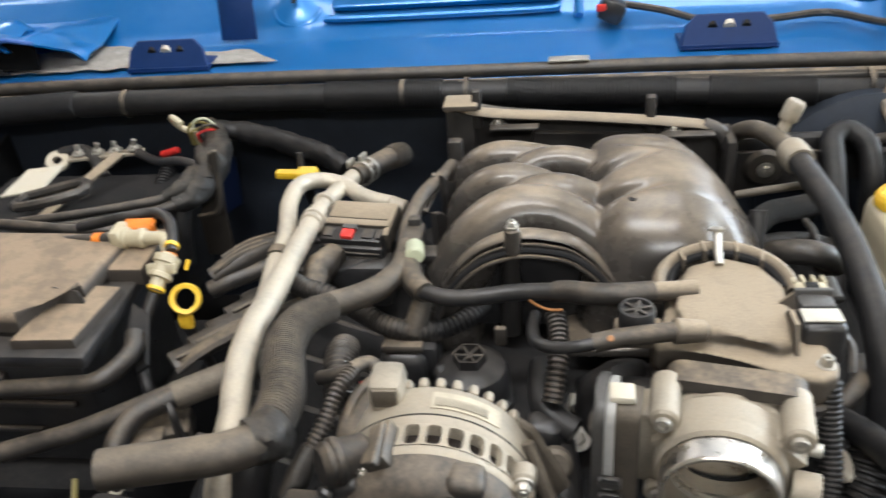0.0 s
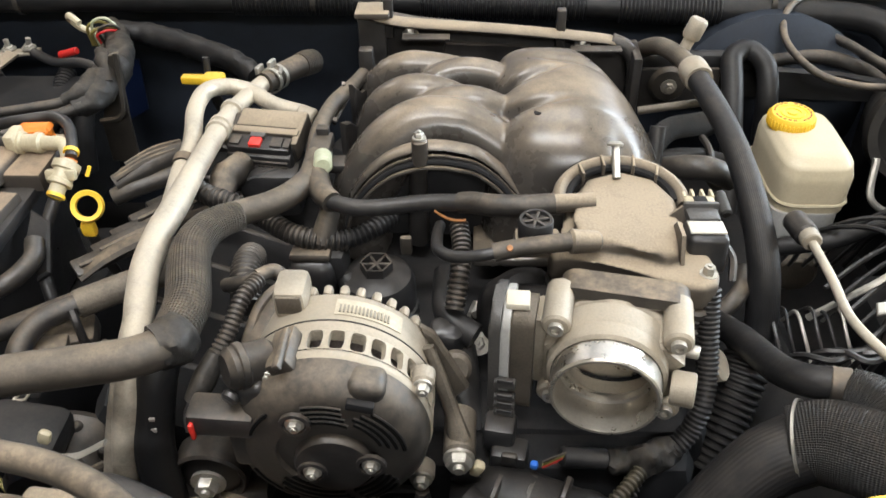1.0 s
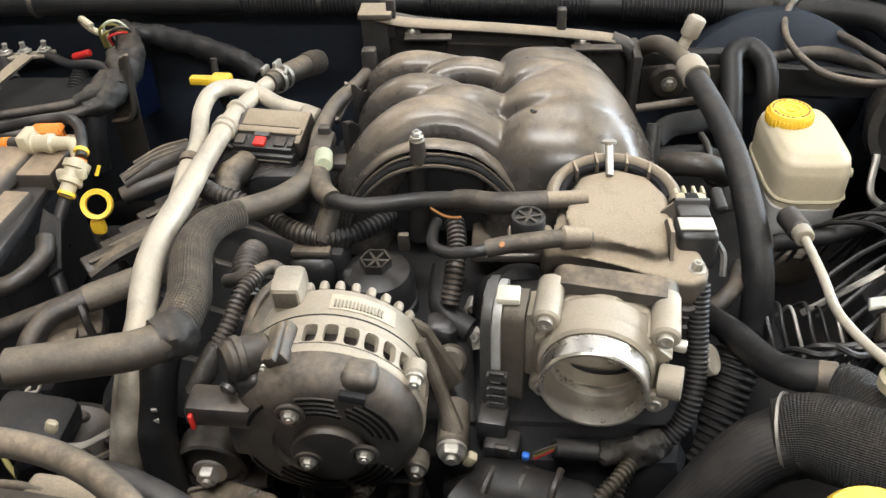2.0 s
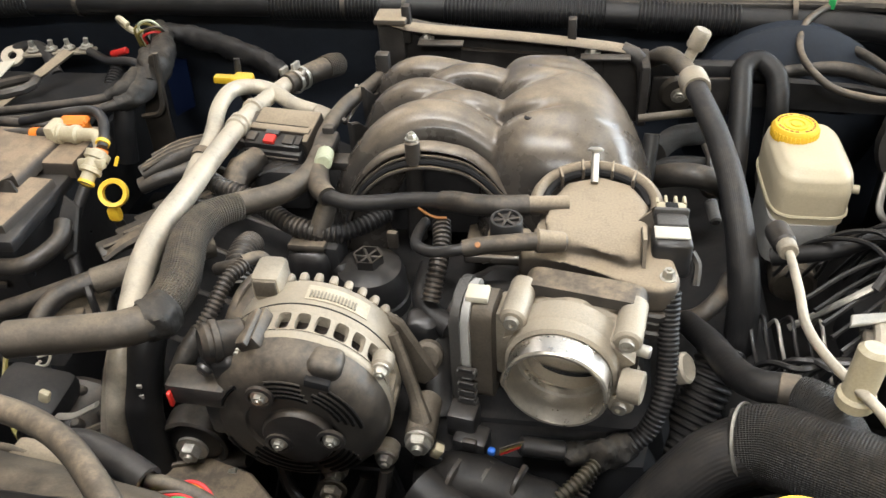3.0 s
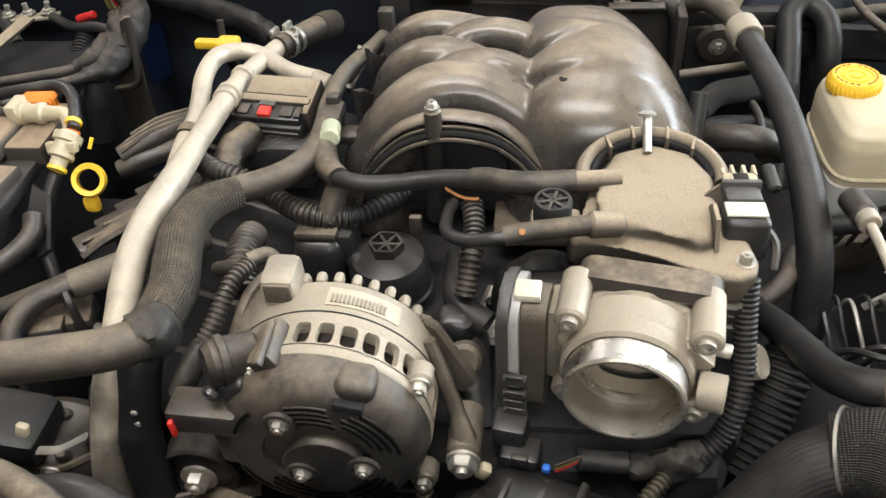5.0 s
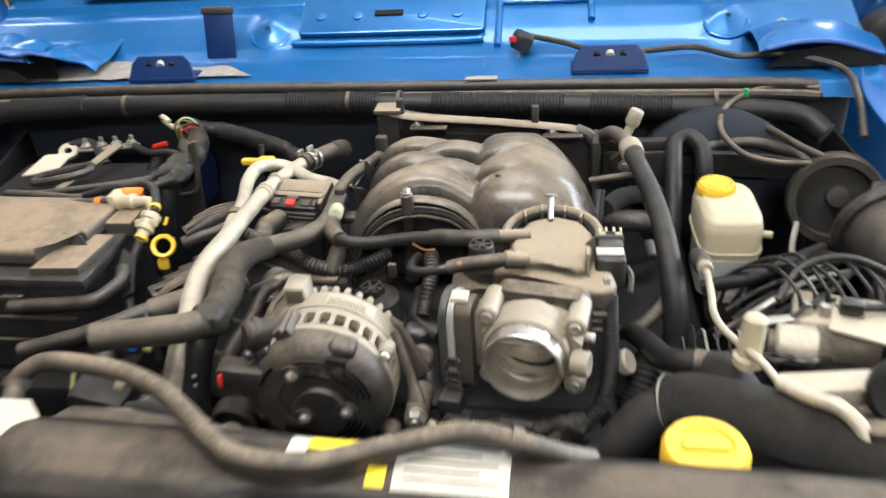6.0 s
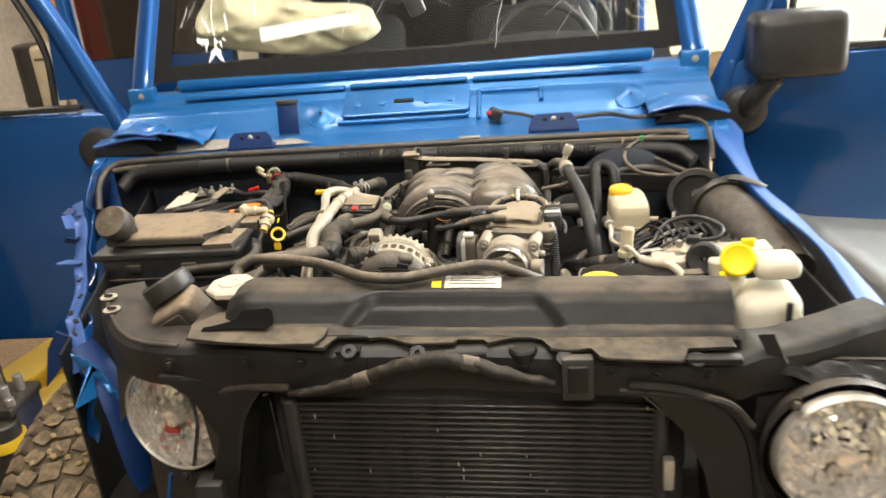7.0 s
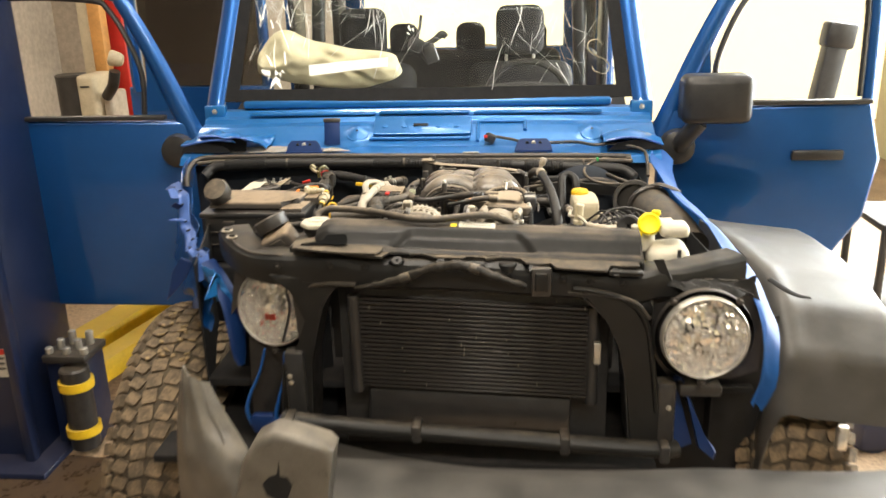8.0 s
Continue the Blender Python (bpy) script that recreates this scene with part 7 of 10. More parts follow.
tb.rotation_euler = (0, 0, radians(-9))

# sensor on the neck
sen = thing("map_sensor", (0.349, 0.56, 1.1), "black pressure sensor with a white connector and paper label", "sensor")
TILT = Matrix.Rotation(radians(-6), 4, "X")
part("body", box((0.350, 0.556, 1.116), (0.031, 0.030, 0.034), 0.005, TILT, 3), BLACK_CLEAN, sen)
part("label", box((0.3495, 0.5565, 1.1345), (0.027, 0.017, 0.0016), 0.0005, TILT), PAPER, sen)
part("socket", box((0.351, 0.578, 1.1225), (0.026, 0.022, 0.022), 0.004, TILT), GREY_PLASTIC, sen)
part("socket_lip", box((0.351, 0.586, 1.1285), (0.028, 0.005, 0.016), 0.002, TILT), GREY_PLASTIC, sen)
part("connector", box((0.3515, 0.593, 1.1275), (0.024, 0.014, 0.013), 0.002, TILT), WHITE, sen, "pale plastic connector")
part("connector_slot", box((0.3515, 0.592, 1.1345), (0.010, 0.010, 0.002), 0.0005, TILT), DARK, sen)
for dx in (-0.011, -0.004, 0.004, 0.011):
    part("prong", box((0.3515 + dx, 0.603, 1.1310), (0.0026, 0.012, 0.006), 0.0008, TILT), WHITE, sen)
part("lever", sweep([(0.366, 0.552, 1.12), (0.371, 0.546, 1.112), (0.370, 0.535, 1.10)], 0.003, seg=6), BLACK, sen)

# alternator
al = thing("alternator", (0.09, 0.45, 0.98), "dusty alternator with cast housing and black slotted rear cover", "alternator")
AC_ = Vector((0.077, 0.392, 1.063))
AA = axis(AC_, (0, 1, 0))
for y0, y1 in ((0.026, 0.034), (0.0505, 0.087)):
    part("housing_ring", lathe([(0.060, y0), (0.0685, y0), (0.0700, y0 + 0.002), (0.0700, y1 - 0.002), (0.0685, y1), (0.060, y1)], AA, 56, True), CAST, al)
part("split_line", lathe([(0.0692, 0.0), (0.0703, 0.0), (0.0703, 0.0012), (0.0692, 0.0012)], AA @ Matrix.Translation((0, 0, 0.059)), 56, True), DARK, al)
part("stator", cyl(AC_ + Vector((0, 0.025, 0)), AC_ + Vector((0, 0.0955, 0)), 0.0600, seg=40), WINDING, al, "dark windings behind the slots")


def vent_ring(n, r_out, r_in, y0, y1):
    """A ring of the housing pierced by n slots with rounded ends."""
    bm = bmesh.new()
    step = 2 * math.pi / n
    hw, hl, m_ = step * 0.36, (y1 - y0) * 0.46, 6
    def at(a, y, r):
        return bm.verts.new(AC_ + Vector((r * math.sin(a), y, r * math.cos(a))))
    for k in range(n):
        a0, ym = step * (k + 0.5), (y0 + y1) / 2
        inner, outer = [], []
        for q in range(4 * m_):
            t = 2 * math.pi * q / (4 * m_)
            c_, s_ = math.cos(t), math.sin(t)
            e_ = (abs(c_) ** 4 + abs(s_) ** 4) ** -0.25
            inner.append((hw * c_ * e_, hl * s_ * e_))
            b_ = 1 / max(abs(c_), abs(s_))
            outer.append((step / 2 * c_ * b_, (y1 - y0) / 2 * s_ * b_))
        vo = [at(a0 + a, ym + y, r_out) for a, y in outer]
        vi = [at(a0 + a, ym + y, r_out) for a, y in inner]
        vd = [at(a0 + a * 0.94, ym + y * 0.96, r_in) for a, y in inner]
        for q in range(4 * m_):
            p_ = (q + 1) % (4 * m_)
            bm.faces.new((vo[q], vo[p_], vi[p_], vi[q]))
            bm.faces.new((vi[q], vi[p_], vd[p_], vd[q]))
    bmesh.ops.remove_doubles(bm, verts=bm.verts, dist=0.00005)
    return bm


part("vent_ring", vent_ring(30, 0.0697, 0.0640, 0.0335, 0.0515), CAST, al)
fin_me = finish(box((0, 0, 0), (0.0070, 0.010, 0.0085), 0.0030, seg=2), "cooling_fin", CAST)
for k in range(36):
    a = 2 * math.pi * (k + 0.5) / 36
    o = new("cooling_fin", fin_me)
    o.parent = al
    o.matrix_basis = Matrix.Translation(AC_ - ORIGIN[al] + Vector((0.0662 * math.sin(a), 0.0915, 0.0662 * math.cos(a)))) @ Matrix.Rotation(a, 4, "Y")
cv = bmesh.new()
add_lathe(cv, [(0, 0.004), (0.034, 0.004), (0.035, 0.0), (0.048, 0.0005), (0.055, 0.0025), (0.0625, 0.007), (0.0670, 0.014), (0.0685, 0.022), (0.0688, 0.030), (0.066, 0.030), (0.065, 0.024), (0, 0.024)], AA, 56)
cover = part("rear_cover", cv, DUSTY_COVER, al, "black plastic rear cover, dusty above")
for r, a0, a1 in ((0.0350, 62, 118), (0.0395, 66, 112), (0.0395, 122, 160), (0.0440, 66, 108), (0.0440, 118, 165), (0.0490, 76, 106), (0.0490, 122, 168), (0.0535, 128, 172), (0.0535, 22, 48),
                  (0.0360, 205, 250), (0.0360, 262, 318), (0.0410, 205, 248), (0.0410, 258, 322), (0.0460, 205, 246), (0.0460, 256, 318), (0.0510, 208, 244), (0.0510, 254, 312), (0.0560, 215, 240), (0.0560, 300, 340)):
    sl_ = [AC_ + Vector((-r * math.cos(radians(a)), 0.0002 if r < 0.05 else (0.0012 if r < 0.055 else 0.0032), r * math.sin(radians(a)))) for a in np.linspace(a0, a1, 8)]
    part("slot", sweep(sl_, 0.00135, n=2, seg=6), HOLE, cover)
    part("slot_lip", sweep([q + (q - AC_).normalized() * 0.0021 + Vector((0, -0.0004, 0)) for q in sl_], 0.0007, n=2, seg=5), BLACK, cover)
part("centre_disc", lathe([(0, -0.003), (0.026, -0.003), (0.0275, -0.001), (0.0275, 0.004), (0, 0.004)], axis(AC_ + Vector((0.004, 0, -0.008)), (0, 1, 0)), 40), BLACK, cover)
part("bulge", box((0.106, 0.409, 1.118), (0.026, 0.024, 0.018), 0.007, Matrix.Rotation(radians(12), 4, "Y"), 3), DUSTY_COVER, cover)
part("terminal_slot", box((0.103, 0.3945, 1.113), (0.018, 0.006, 0.007), 0.001, Matrix.Rotation(radians(14), 4, "Y")), DARK, cover)
for p in ((0.060, 0.391, 1.099), (0.107, 0.390, 1.059), (0.066, 0.390, 1.050)):
    b_ = lathe([(0, 0), (0.0105, 0), (0.0105, 0.003), (0.008, 0.0035), (0.008, 0.001), (0, 0.001)], axis(p, FRONT), 18)
    w_ = part("bolt_well", b_, BLACK, cover)
    part("bolt", add_hex(bmesh.new(), (p[0], p[1] - 0.001, p[2]), FRONT, 0.0046, 0.005, 0.0065), BOLT, w_)
part("socket_block", box((0.026, 0.406, 1.066), (0.032, 0.022, 0.044), 0.005), BLACK_CLEAN, cover)
for p, r_ in (((0.040, 0.418, 1.119), 0.0078), ((0.141, 0.424, 1.100), 0.0066), ((0.016, 0.418, 1.030), 0.0085), ((0.137, 0.415, 1.008), 0.0085), ((0.095, 0.408, 0.991), 0.009)):
    ear = part("ear", cyl((p[0], p[1], p[2]), (p[0], p[1] + 0.014, p[2]), r_ + 0.0015, seg=18, bevel=0.002), CAST, al)
    part("bolt", add_hex(bmesh.new(), p, FRONT, r_ * 0.72, 0.007, r_), BOLT, ear)
part("mount_block", box((0.047, 0.478, 1.132), (0.024, 0.030, 0.026), 0.006), CAST, al)
part("mount_block", box((0.047, 0.4645, 1.134), (0.018, 0.004, 0.016), 0.002), CAST_DIRTY, al)
# forked arm that bolts the alternator to the engine
part("mount_arm", sweep([(0.142, 0.462, 1.098), (0.151, 0.452, 1.076), (0.160, 0.440, 1.052), (0.165, 0.430, 1.036)], [0.0045, 0.0050, 0.0055, 0.0085], n=6, seg=10, flat=1.2), CAST_DIRTY, al)
part("mount_web", slab([(0.136, 1.104), (0.146, 1.096), (0.171, 1.040), (0.160, 1.028), (0.138, 1.034)], 0.006, Matrix.Translation((0, 0.480, 0)) @ XZ, 0.002), CAST_DIRTY, al)
foot = part("mount_foot", cyl((0.165, 0.418, 1.030), (0.165, 0.460, 1.030), 0.0120, seg=22, bevel=0.003), CAST_DIRTY, al)
part("bolt", add_hex(bmesh.new(), (0.165, 0.418, 1.030), FRONT, 0.0098, 0.009, 0.0115), BOLT, foot)
tag_ = sheet(lambda u, v: AC_ + Vector((0.0708 * math.sin(radians(2 + 40 * u)), 0.065 + 0.015 * v, 0.0708 * math.cos(radians(2 + 40 * u)))), 12, 2, 0.0006)
tg = part("label", tag_, WORN_LABEL, al, "pale printed rating label")
for k in range(14):
    a = radians(5 + 30 * k / 14)
    part("bar", box(AC_ + Vector((0.0715 * math.sin(a), 0.0705, 0.0715 * math.cos(a))), (0.0013, 0.007, 0.001), 0, Matrix.Rotation(a, 4, "Y")), WORN_INK, tg)
pl_ = thing("alternator_plug", (0.03, 0.41, 1.1), "grey dusty alternator terminal cap and connector", "connector")
tc_ = part("terminal_cap", cyl((0.014, 0.410, 1.126), (0.042, 0.430, 1.120), 0.0150, 0.0135, seg=22, bevel=0.004), RUBBER, pl_)
part("cap_band", cyl((0.020, 0.4145, 1.1248), (0.025, 0.418, 1.1237), 0.0162, seg=22, bevel=0.001), RUBBER, tc_)
part("cap_tail", box((0.030, 0.409, 1.108), (0.022, 0.014, 0.018), 0.005, Matrix.Rotation(radians(-20), 4, "Y"), 3), BLACK_CLEAN, tc_)
part("cap_nub", cyl((0.019, 0.404, 1.112), (0.016, 0.398, 1.110), 0.006, seg=12, bevel=0.002), BLACK_CLEAN, tc_)
part("clip", box((0.051, 0.426, 1.128), (0.018, 0.034, 0.014), 0.003, Matrix.Rotation(radians(-28), 4, "Y")), RUBBER_TAN, pl_)
part("clip_ridge", box((0.051, 0.420, 1.137), (0.006, 0.036, 0.006), 0.002, Matrix.Rotation(radians(-28), 4, "Y")), RUBBER_TAN, pl_)
part("plug", box((0.008, 0.404, 1.089), (0.046, 0.024, 0.020), 0.004, Matrix.Rotation(radians(4), 4, "Y")), BLACK, pl_)
part("lock", box((-0.0095, 0.390, 1.089), (0.003, 0.004, 0.014), 0.0008), RED, pl_, "red connector lock")
part("bracket", box((0.027, 0.474, 1.108), (0.018, 0.060, 0.014), 0.004, Matrix.Rotation(radians(-22), 4, "Z") @ Matrix.Rotation(radians(20), 4, "X")), RUBBER_TAN, pl_)
part("bracket_edge", sweep([(0.012, 0.450, 1.100), (0.020, 0.480, 1.118), (0.036, 0.502, 1.124)], 0.004, seg=8, flat=0.5), RUBBER_TAN, pl_)

ten = thing("belt_tensioner", (-0.03, 0.43, 0.98), "dark pulley with a hexagonal centre bolt beside the alternator", "pulley")
part("wheel", lathe([(0, 0), (0.012, 0), (0.022, 0.004), (0.026, 0.0), (0.028, 0.002), (0.028, 0.022), (0, 0.022)], axis((-0.018, 0.405, 1.012), (0, 1, 0)), 32), BLACK, ten)
part("bolt", add_hex(bmesh.new(), (-0.018, 0.405, 1.012), FRONT, 0.0085, 0.010, 0.013), BOLT, ten)
part("hub", cyl((-0.018, 0.425, 1.012), (-0.018, 0.50, 1.0), 0.02, seg=16), DARK, ten)

lbk = thing("lower_bracket", (0.07, 0.41, 0.93), "dark forked bracket under the alternator", "bracket")
for pts_ in ([(0.050, 0.412, 0.990), (0.056, 0.404, 0.972), (0.070, 0.398, 0.955), (0.078, 0.394, 0.935)], [(0.088, 0.410, 0.985), (0.082, 0.402, 0.968), (0.076, 0.397, 0.950)], [(0.120, 0.412, 0.985), (0.112, 0.402, 0.965), (0.108, 0.396, 0.940)], [(0.138, 0.410, 1.000), (0.134, 0.400, 0.975), (0.120, 0.394, 0.950)]):
    part("rib", sweep(pts_, 0.0052, n=5, seg=8, flat=1.4), BLACK, lbk)
part("plate", slab([(0.03, 0.93), (0.15, 0.93), (0.14, 0.985), (0.045, 0.985)], 0.006, Matrix.Translation((0, 0.425, 0)) @ XZ, 0.002), BLACK_CLEAN, lbk)
part("bolt", add_hex(bmesh.new(), (0.095, 0.398, 0.985), FRONT, 0.0085, 0.009, 0.012), CAST_DIRTY, lbk)
part("hose", sweep([(0.02, 0.40, 0.962), (0.05, 0.385, 0.950), (0.09, 0.378, 0.945)], 0.010, seg=12), RUBBER, lbk)

# box behind the manifold
bx = thing("manifold_bracket_box", (0.19, 0.92, 1.06), "dusty black plastic panel clipped behind the manifold", "panel")
part("panel", slab([(0.035, 1.03), (0.345, 1.02), (0.352, 1.09), (0.335, 1.112), (0.27, 1.122), (0.10, 1.140), (0.038, 1.152)], 0.012, Matrix.Translation((0, 0.930, 0)) @ XZ, 0.003), BLACK, bx)
part("top_lip", sweep([(0.04, 0.916, 1.152), (0.085, 0.912, 1.141), (0.20, 0.910, 1.133), (0.30, 0.912, 1.122), (0.338, 0.918, 1.112)], 0.0105, seg=12, flat=0.42), NECK, bx)
part("corner", box((0.056, 0.916, 1.152), (0.038, 0.034, 0.007), 0.002), NECK, bx)
part("corner_post", box((0.054, 0.922, 1.095), (0.032, 0.024, 0.108), 0.004), BLACK, bx)
part("corner_bend", sweep([(0.318, 0.914, 1.118), (0.336, 0.910, 1.110), (0.345, 0.905, 1.092), (0.346, 0.900, 1.05)], [0.009, 0.009, 0.008, 0.007], n=8, seg=12), BLACK, bx)
for x0_, w_ in ((0.115, 0.052), (0.300, 0.055)):
    part("bracket_plate", box((x0_, 0.893, 1.140 - 0.075 * x0_), (w_, 0.014, 0.003), 0.001), BLACK, bx)
part("step", slab([(0.12, 1.06), (0.30, 1.06), (0.30, 1.105), (0.20, 1.112), (0.135, 1.116)], 0.006, Matrix.Translation((0, 0.918, 0)) @ XZ, 0.002), BLACK, bx)
for x in (0.073, 0.262):
    part("clip", box((x, 0.915, 1.150 - 0.07 * x), (0.010, 0.012, 0.045), 0.002), BLACK, bx)
    part("bolt", add_hex(bmesh.new(), (x + 0.024, 0.905, 1.135 - 0.07 * x), UP, 0.005, 0.006, 0.009), BOLT, bx)
part("side", box((0.345, 0.905, 1.075), (0.010, 0.05, 0.075), 0.003), BLACK, bx)

# brake fluid reservoir
res = thing("brake_reservoir", (0.515, 0.80, 0.98), "yellowed white brake fluid reservoir with a yellow cap", "reservoir")


def tank_at(u, v):
    prof_ = [(0.98, 0.0), (1.0, 0.012), (1.0, 0.040), (0.94, 0.052), (0.74, 0.060), (0.0, 0.061)]
    p = along([(a, b, 0) for a, b in prof_], v)
    a = 2 * math.pi * u
    c, s = math.cos(a), math.sin(a)
    k = (abs(c) ** 5 + abs(s) ** 5) ** -0.2
    fx = 0.0375 * k * p.x
    fy = 0.056 * k * p.x
    return Vector((0.507 + fx * c - 0.03 * fy * s, 0.790 + fy * s, 1.016 + p.y + 0.12 * fy * s * 0.2))


part("tank", sheet(tank_at, 48, 20), TANK_WHITE, res, sharp=60)
part("seam", sweep([tank_at(k / 24, 0.22) * 1.0 + Vector((0, 0, -0.004)) for k in range(25)], 0.0022, n=2, seg=6), WHITE, res)
# Grey in place of the tank's white puts the shade below into the colour
lowt = bmesh.new()
add_slab(lowt, rounded(0.068, 0.098, 0.016, 4), 0.050, Matrix.Translation((0.505, 0.782, 0.966)))
part("lower_tank", lowt, GREY_TANK, res, "lower chamber, grey with its shade painted in")
rc = lathe([(0, 0), (0.0215, 0), (0.0230, 0.002), (0.0230, 0.012), (0.0208, 0.0155), (0.0155, 0.0155), (0.0148, 0.0142), (0.0125, 0.0142), (0.0118, 0.0158), (0.0085, 0.0158), (0.0078, 0.0142), (0.0055, 0.0142), (0.0050, 0.0160), (0, 0.0160)], axis((0.495, 0.812, 1.072), UP), 36)
cp_ = part("cap", rc, YELLOW, res, "yellow screw cap with raised warning text")
for k in range(22):
    a = 2 * math.pi * k / 22
    if k % 6 != 5:
        part("bar", box((0.495 + 0.0178 * math.cos(a), 0.812 + 0.0178 * math.sin(a), 1.0878), (0.0016, 0.0034, 0.0008), 0, Matrix.Rotation(a, 4, "Z")), COPPER, cp_)
for k in range(36):
    a = 2 * math.pi * k / 36
    part("rib", box((0.495 + 0.0232 * math.cos(a), 0.812 + 0.0232 * math.sin(a), 1.0785), (0.0016, 0.0016, 0.010), 0.0004, Matrix.Rotation(a, 4, "Z"), 1), YELLOW, cp_)
part("neck", cyl((0.495, 0.812, 1.060), (0.495, 0.812, 1.074), 0.020, seg=24), WHITE, res)
part("side_pipe", cyl((0.540, 0.80, 1.020), (0.568, 0.795, 1.020), 0.005, seg=10), WHITE, res)

# brake booster, intake tube and modules at the side
boo = thing("brake_booster", (0.55, 0.97, 0.9), "black round brake booster against the firewall", "brake booster")
part("drum", lathe([(0, 0), (0.05, 0.0), (0.09, 0.012), (0.115, 0.03), (0.122, 0.04), (0.118, 0.05), (0.11, 0.10), (0, 0.10)], axis((0.52, 0.935, 1.0), (0, 1, 0)), 40), FIREWALL, boo)
part("master_cylinder", cyl((0.515, 0.92, 0.955), (0.505, 0.72, 0.945), 0.024, seg=18, bevel=0.004), CAST_DIRTY, boo)
part("flange", box((0.42, 0.925, 1.085), (0.14, 0.02, 0.03), 0.008), RUBBER_DARK, boo)
part("bracket", slab([(0.36, 1.05), (0.62, 1.045), (0.66, 1.02), (0.64, 1.065), (0.58, 1.075), (0.40, 1.09)], 0.01, Matrix.Translation((0, 0.925, 0)) @ XZ, 0.003), RUBBER_DARK, boo)
tubeb = thing("intake_elbow", (0.66, 0.84, 0.95), "round black intake elbow with a dark open mouth", "intake duct")
EA = axis((0.652, 0.845, 1.045), (-0.15, -0.95, 0.25))
part("rim", lathe([(0.048, -0.01), (0.058, -0.01), (0.061, 0.0), (0.058, 0.012), (0.048, 0.012)], EA, 36, True), RUBBER, tubeb)
part("mouth", lathe([(0.050, 0.0), (0.046, -0.02), (0.030, -0.04), (0, -0.045)], EA, 32), DARK, tubeb)
part("inner", cyl(EA @ Vector((0, 0, -0.03)), EA @ Vector((0.004, 0.004, 0.0)), 0.014, seg=16), BLACK, tubeb)
part("elbow", sweep([EA @ Vector((0, 0, -0.01)), (0.67, 0.90, 1.03), (0.69, 0.95, 0.99)], [0.055, 0.055, 0.05], seg=20), BLACK, tubeb)
part("bail", sweep([(0.605, 0.83, 1.02), (0.600, 0.80, 0.985), (0.640, 0.79, 0.975), (0.69, 0.80, 1.01)], 0.004, seg=8), BOLT, tubeb)
big = thing("air_intake_tube", (0.70, 0.66, 0.98), "wide black air intake tube with a loose cuff at its end", "intake duct")
part("tube", sweep([(0.680, 0.745, 1.055), (0.700, 0.68, 1.045), (0.725, 0.60, 1.025), (0.745, 0.53, 1.00)], [0.052, 0.054, 0.056, 0.056], seg=28), RUBBER, big)
part("cuff", lathe([(0.050, -0.006), (0.058, -0.006), (0.062, 0.0), (0.058, 0.010), (0.050, 0.010)], axis((0.679, 0.748, 1.056), (-0.2, 0.93, 0.15)), 32, True), BLACK, big)
part("flap", sweep([(0.665, 0.765, 1.105), (0.70, 0.745, 1.118), (0.735, 0.725, 1.112), (0.755, 0.715, 1.105)], [0.010, 0.014, 0.012, 0.006], seg=8, flat=0.25), BLACK, big)
abs_ = thing("brake_module", (0.60, 0.62, 0.95), "dusty aluminium brake modulator with a nest of black pipes", "brake module")
MZ = Matrix.Rotation(radians(-14), 4, "Z")
part("block", box((0.590, 0.590, 1.022), (0.090, 0.060, 0.050), 0.004, MZ), PIPE, abs_)
part("top_plate", box((0.612, 0.562, 1.050), (0.070, 0.052, 0.005), 0.001, Matrix.Rotation(radians(10), 4, "X") @ Matrix.Rotation(radians(-22), 4, "Z")), WHITE_CLEAN, abs_, "pale plate lying on the modulator")
part("motor", cyl((0.560, 0.545, 1.030), (0.520, 0.552, 1.030), 0.021, seg=20, bevel=0.003), PIPE, abs_)
part("motor_cap", cyl((0.522, 0.551, 1.030), (0.512, 0.553, 1.030), 0.014, seg=16, bevel=0.002), CAST_DIRTY, abs_)
part("controller", box((0.675, 0.625, 1.020), (0.07, 0.10, 0.055), 0.006, MZ), BLACK, abs_)
for k in range(4):
    part("fin", box((0.655 + 0.013 * k, 0.622, 1.050), (0.004, 0.085, 0.006), 0.001, MZ), BLACK, abs_)
part("base", box((0.61, 0.60, 0.97), (0.16, 0.13, 0.06), 0.01), DARK, abs_)
rp = random.Random(21)
for k in range(7):
    x = 0.552 + 0.014 * k
    lift_ = rp.uniform(0.0, 0.010)
    part("brake_pipe", sweep([(x, 0.585 + 0.006 * (k % 3), 1.045), (x - 0.004, 0.598, 1.062 + lift_), (x - 0.02 - 0.004 * (k % 2), 0.650 + 0.01 * (k % 3), 1.060 + lift_), (x - 0.05 - 0.01 * (k % 2), 0.700, 1.02), (x - 0.07, 0.72, 0.96)], 0.0024, seg=6), BLACK_CLEAN, abs_)
for k in range(6):
    q_ = (0.556 + 0.016 * k, 0.583 - 0.006 * (k % 2), 1.046)
    part("pipe_nut", cyl(q_, (q_[0], q_[1], 1.060), 0.0055, seg=6), BOLT, abs_)
part("loose_cable", sweep([(0.530, 0.600, 1.050), (0.560, 0.630, 1.075), (0.610, 0.640, 1.080), (0.650, 0.610, 1.072), (0.640, 0.575, 1.064), (0.600, 0.570, 1.062)], 0.0042, seg=8), BLACK_CLEAN, abs_)
part("cable_plug", box((0.595, 0.570, 1.064), (0.024, 0.016, 0.014), 0.003, MZ), BLACK_CLEAN, abs_)
rail = thing("support_rail", (0.56, 0.41, 1.07), "dusty pale metal rail beside the fluid bottle", "rail")
part("rail", box((0.565, 0.412, 1.088), (0.16, 0.028, 0.024), 0.005, Matrix.Rotation(radians(7), 4, "Z")), PIPE, rail)
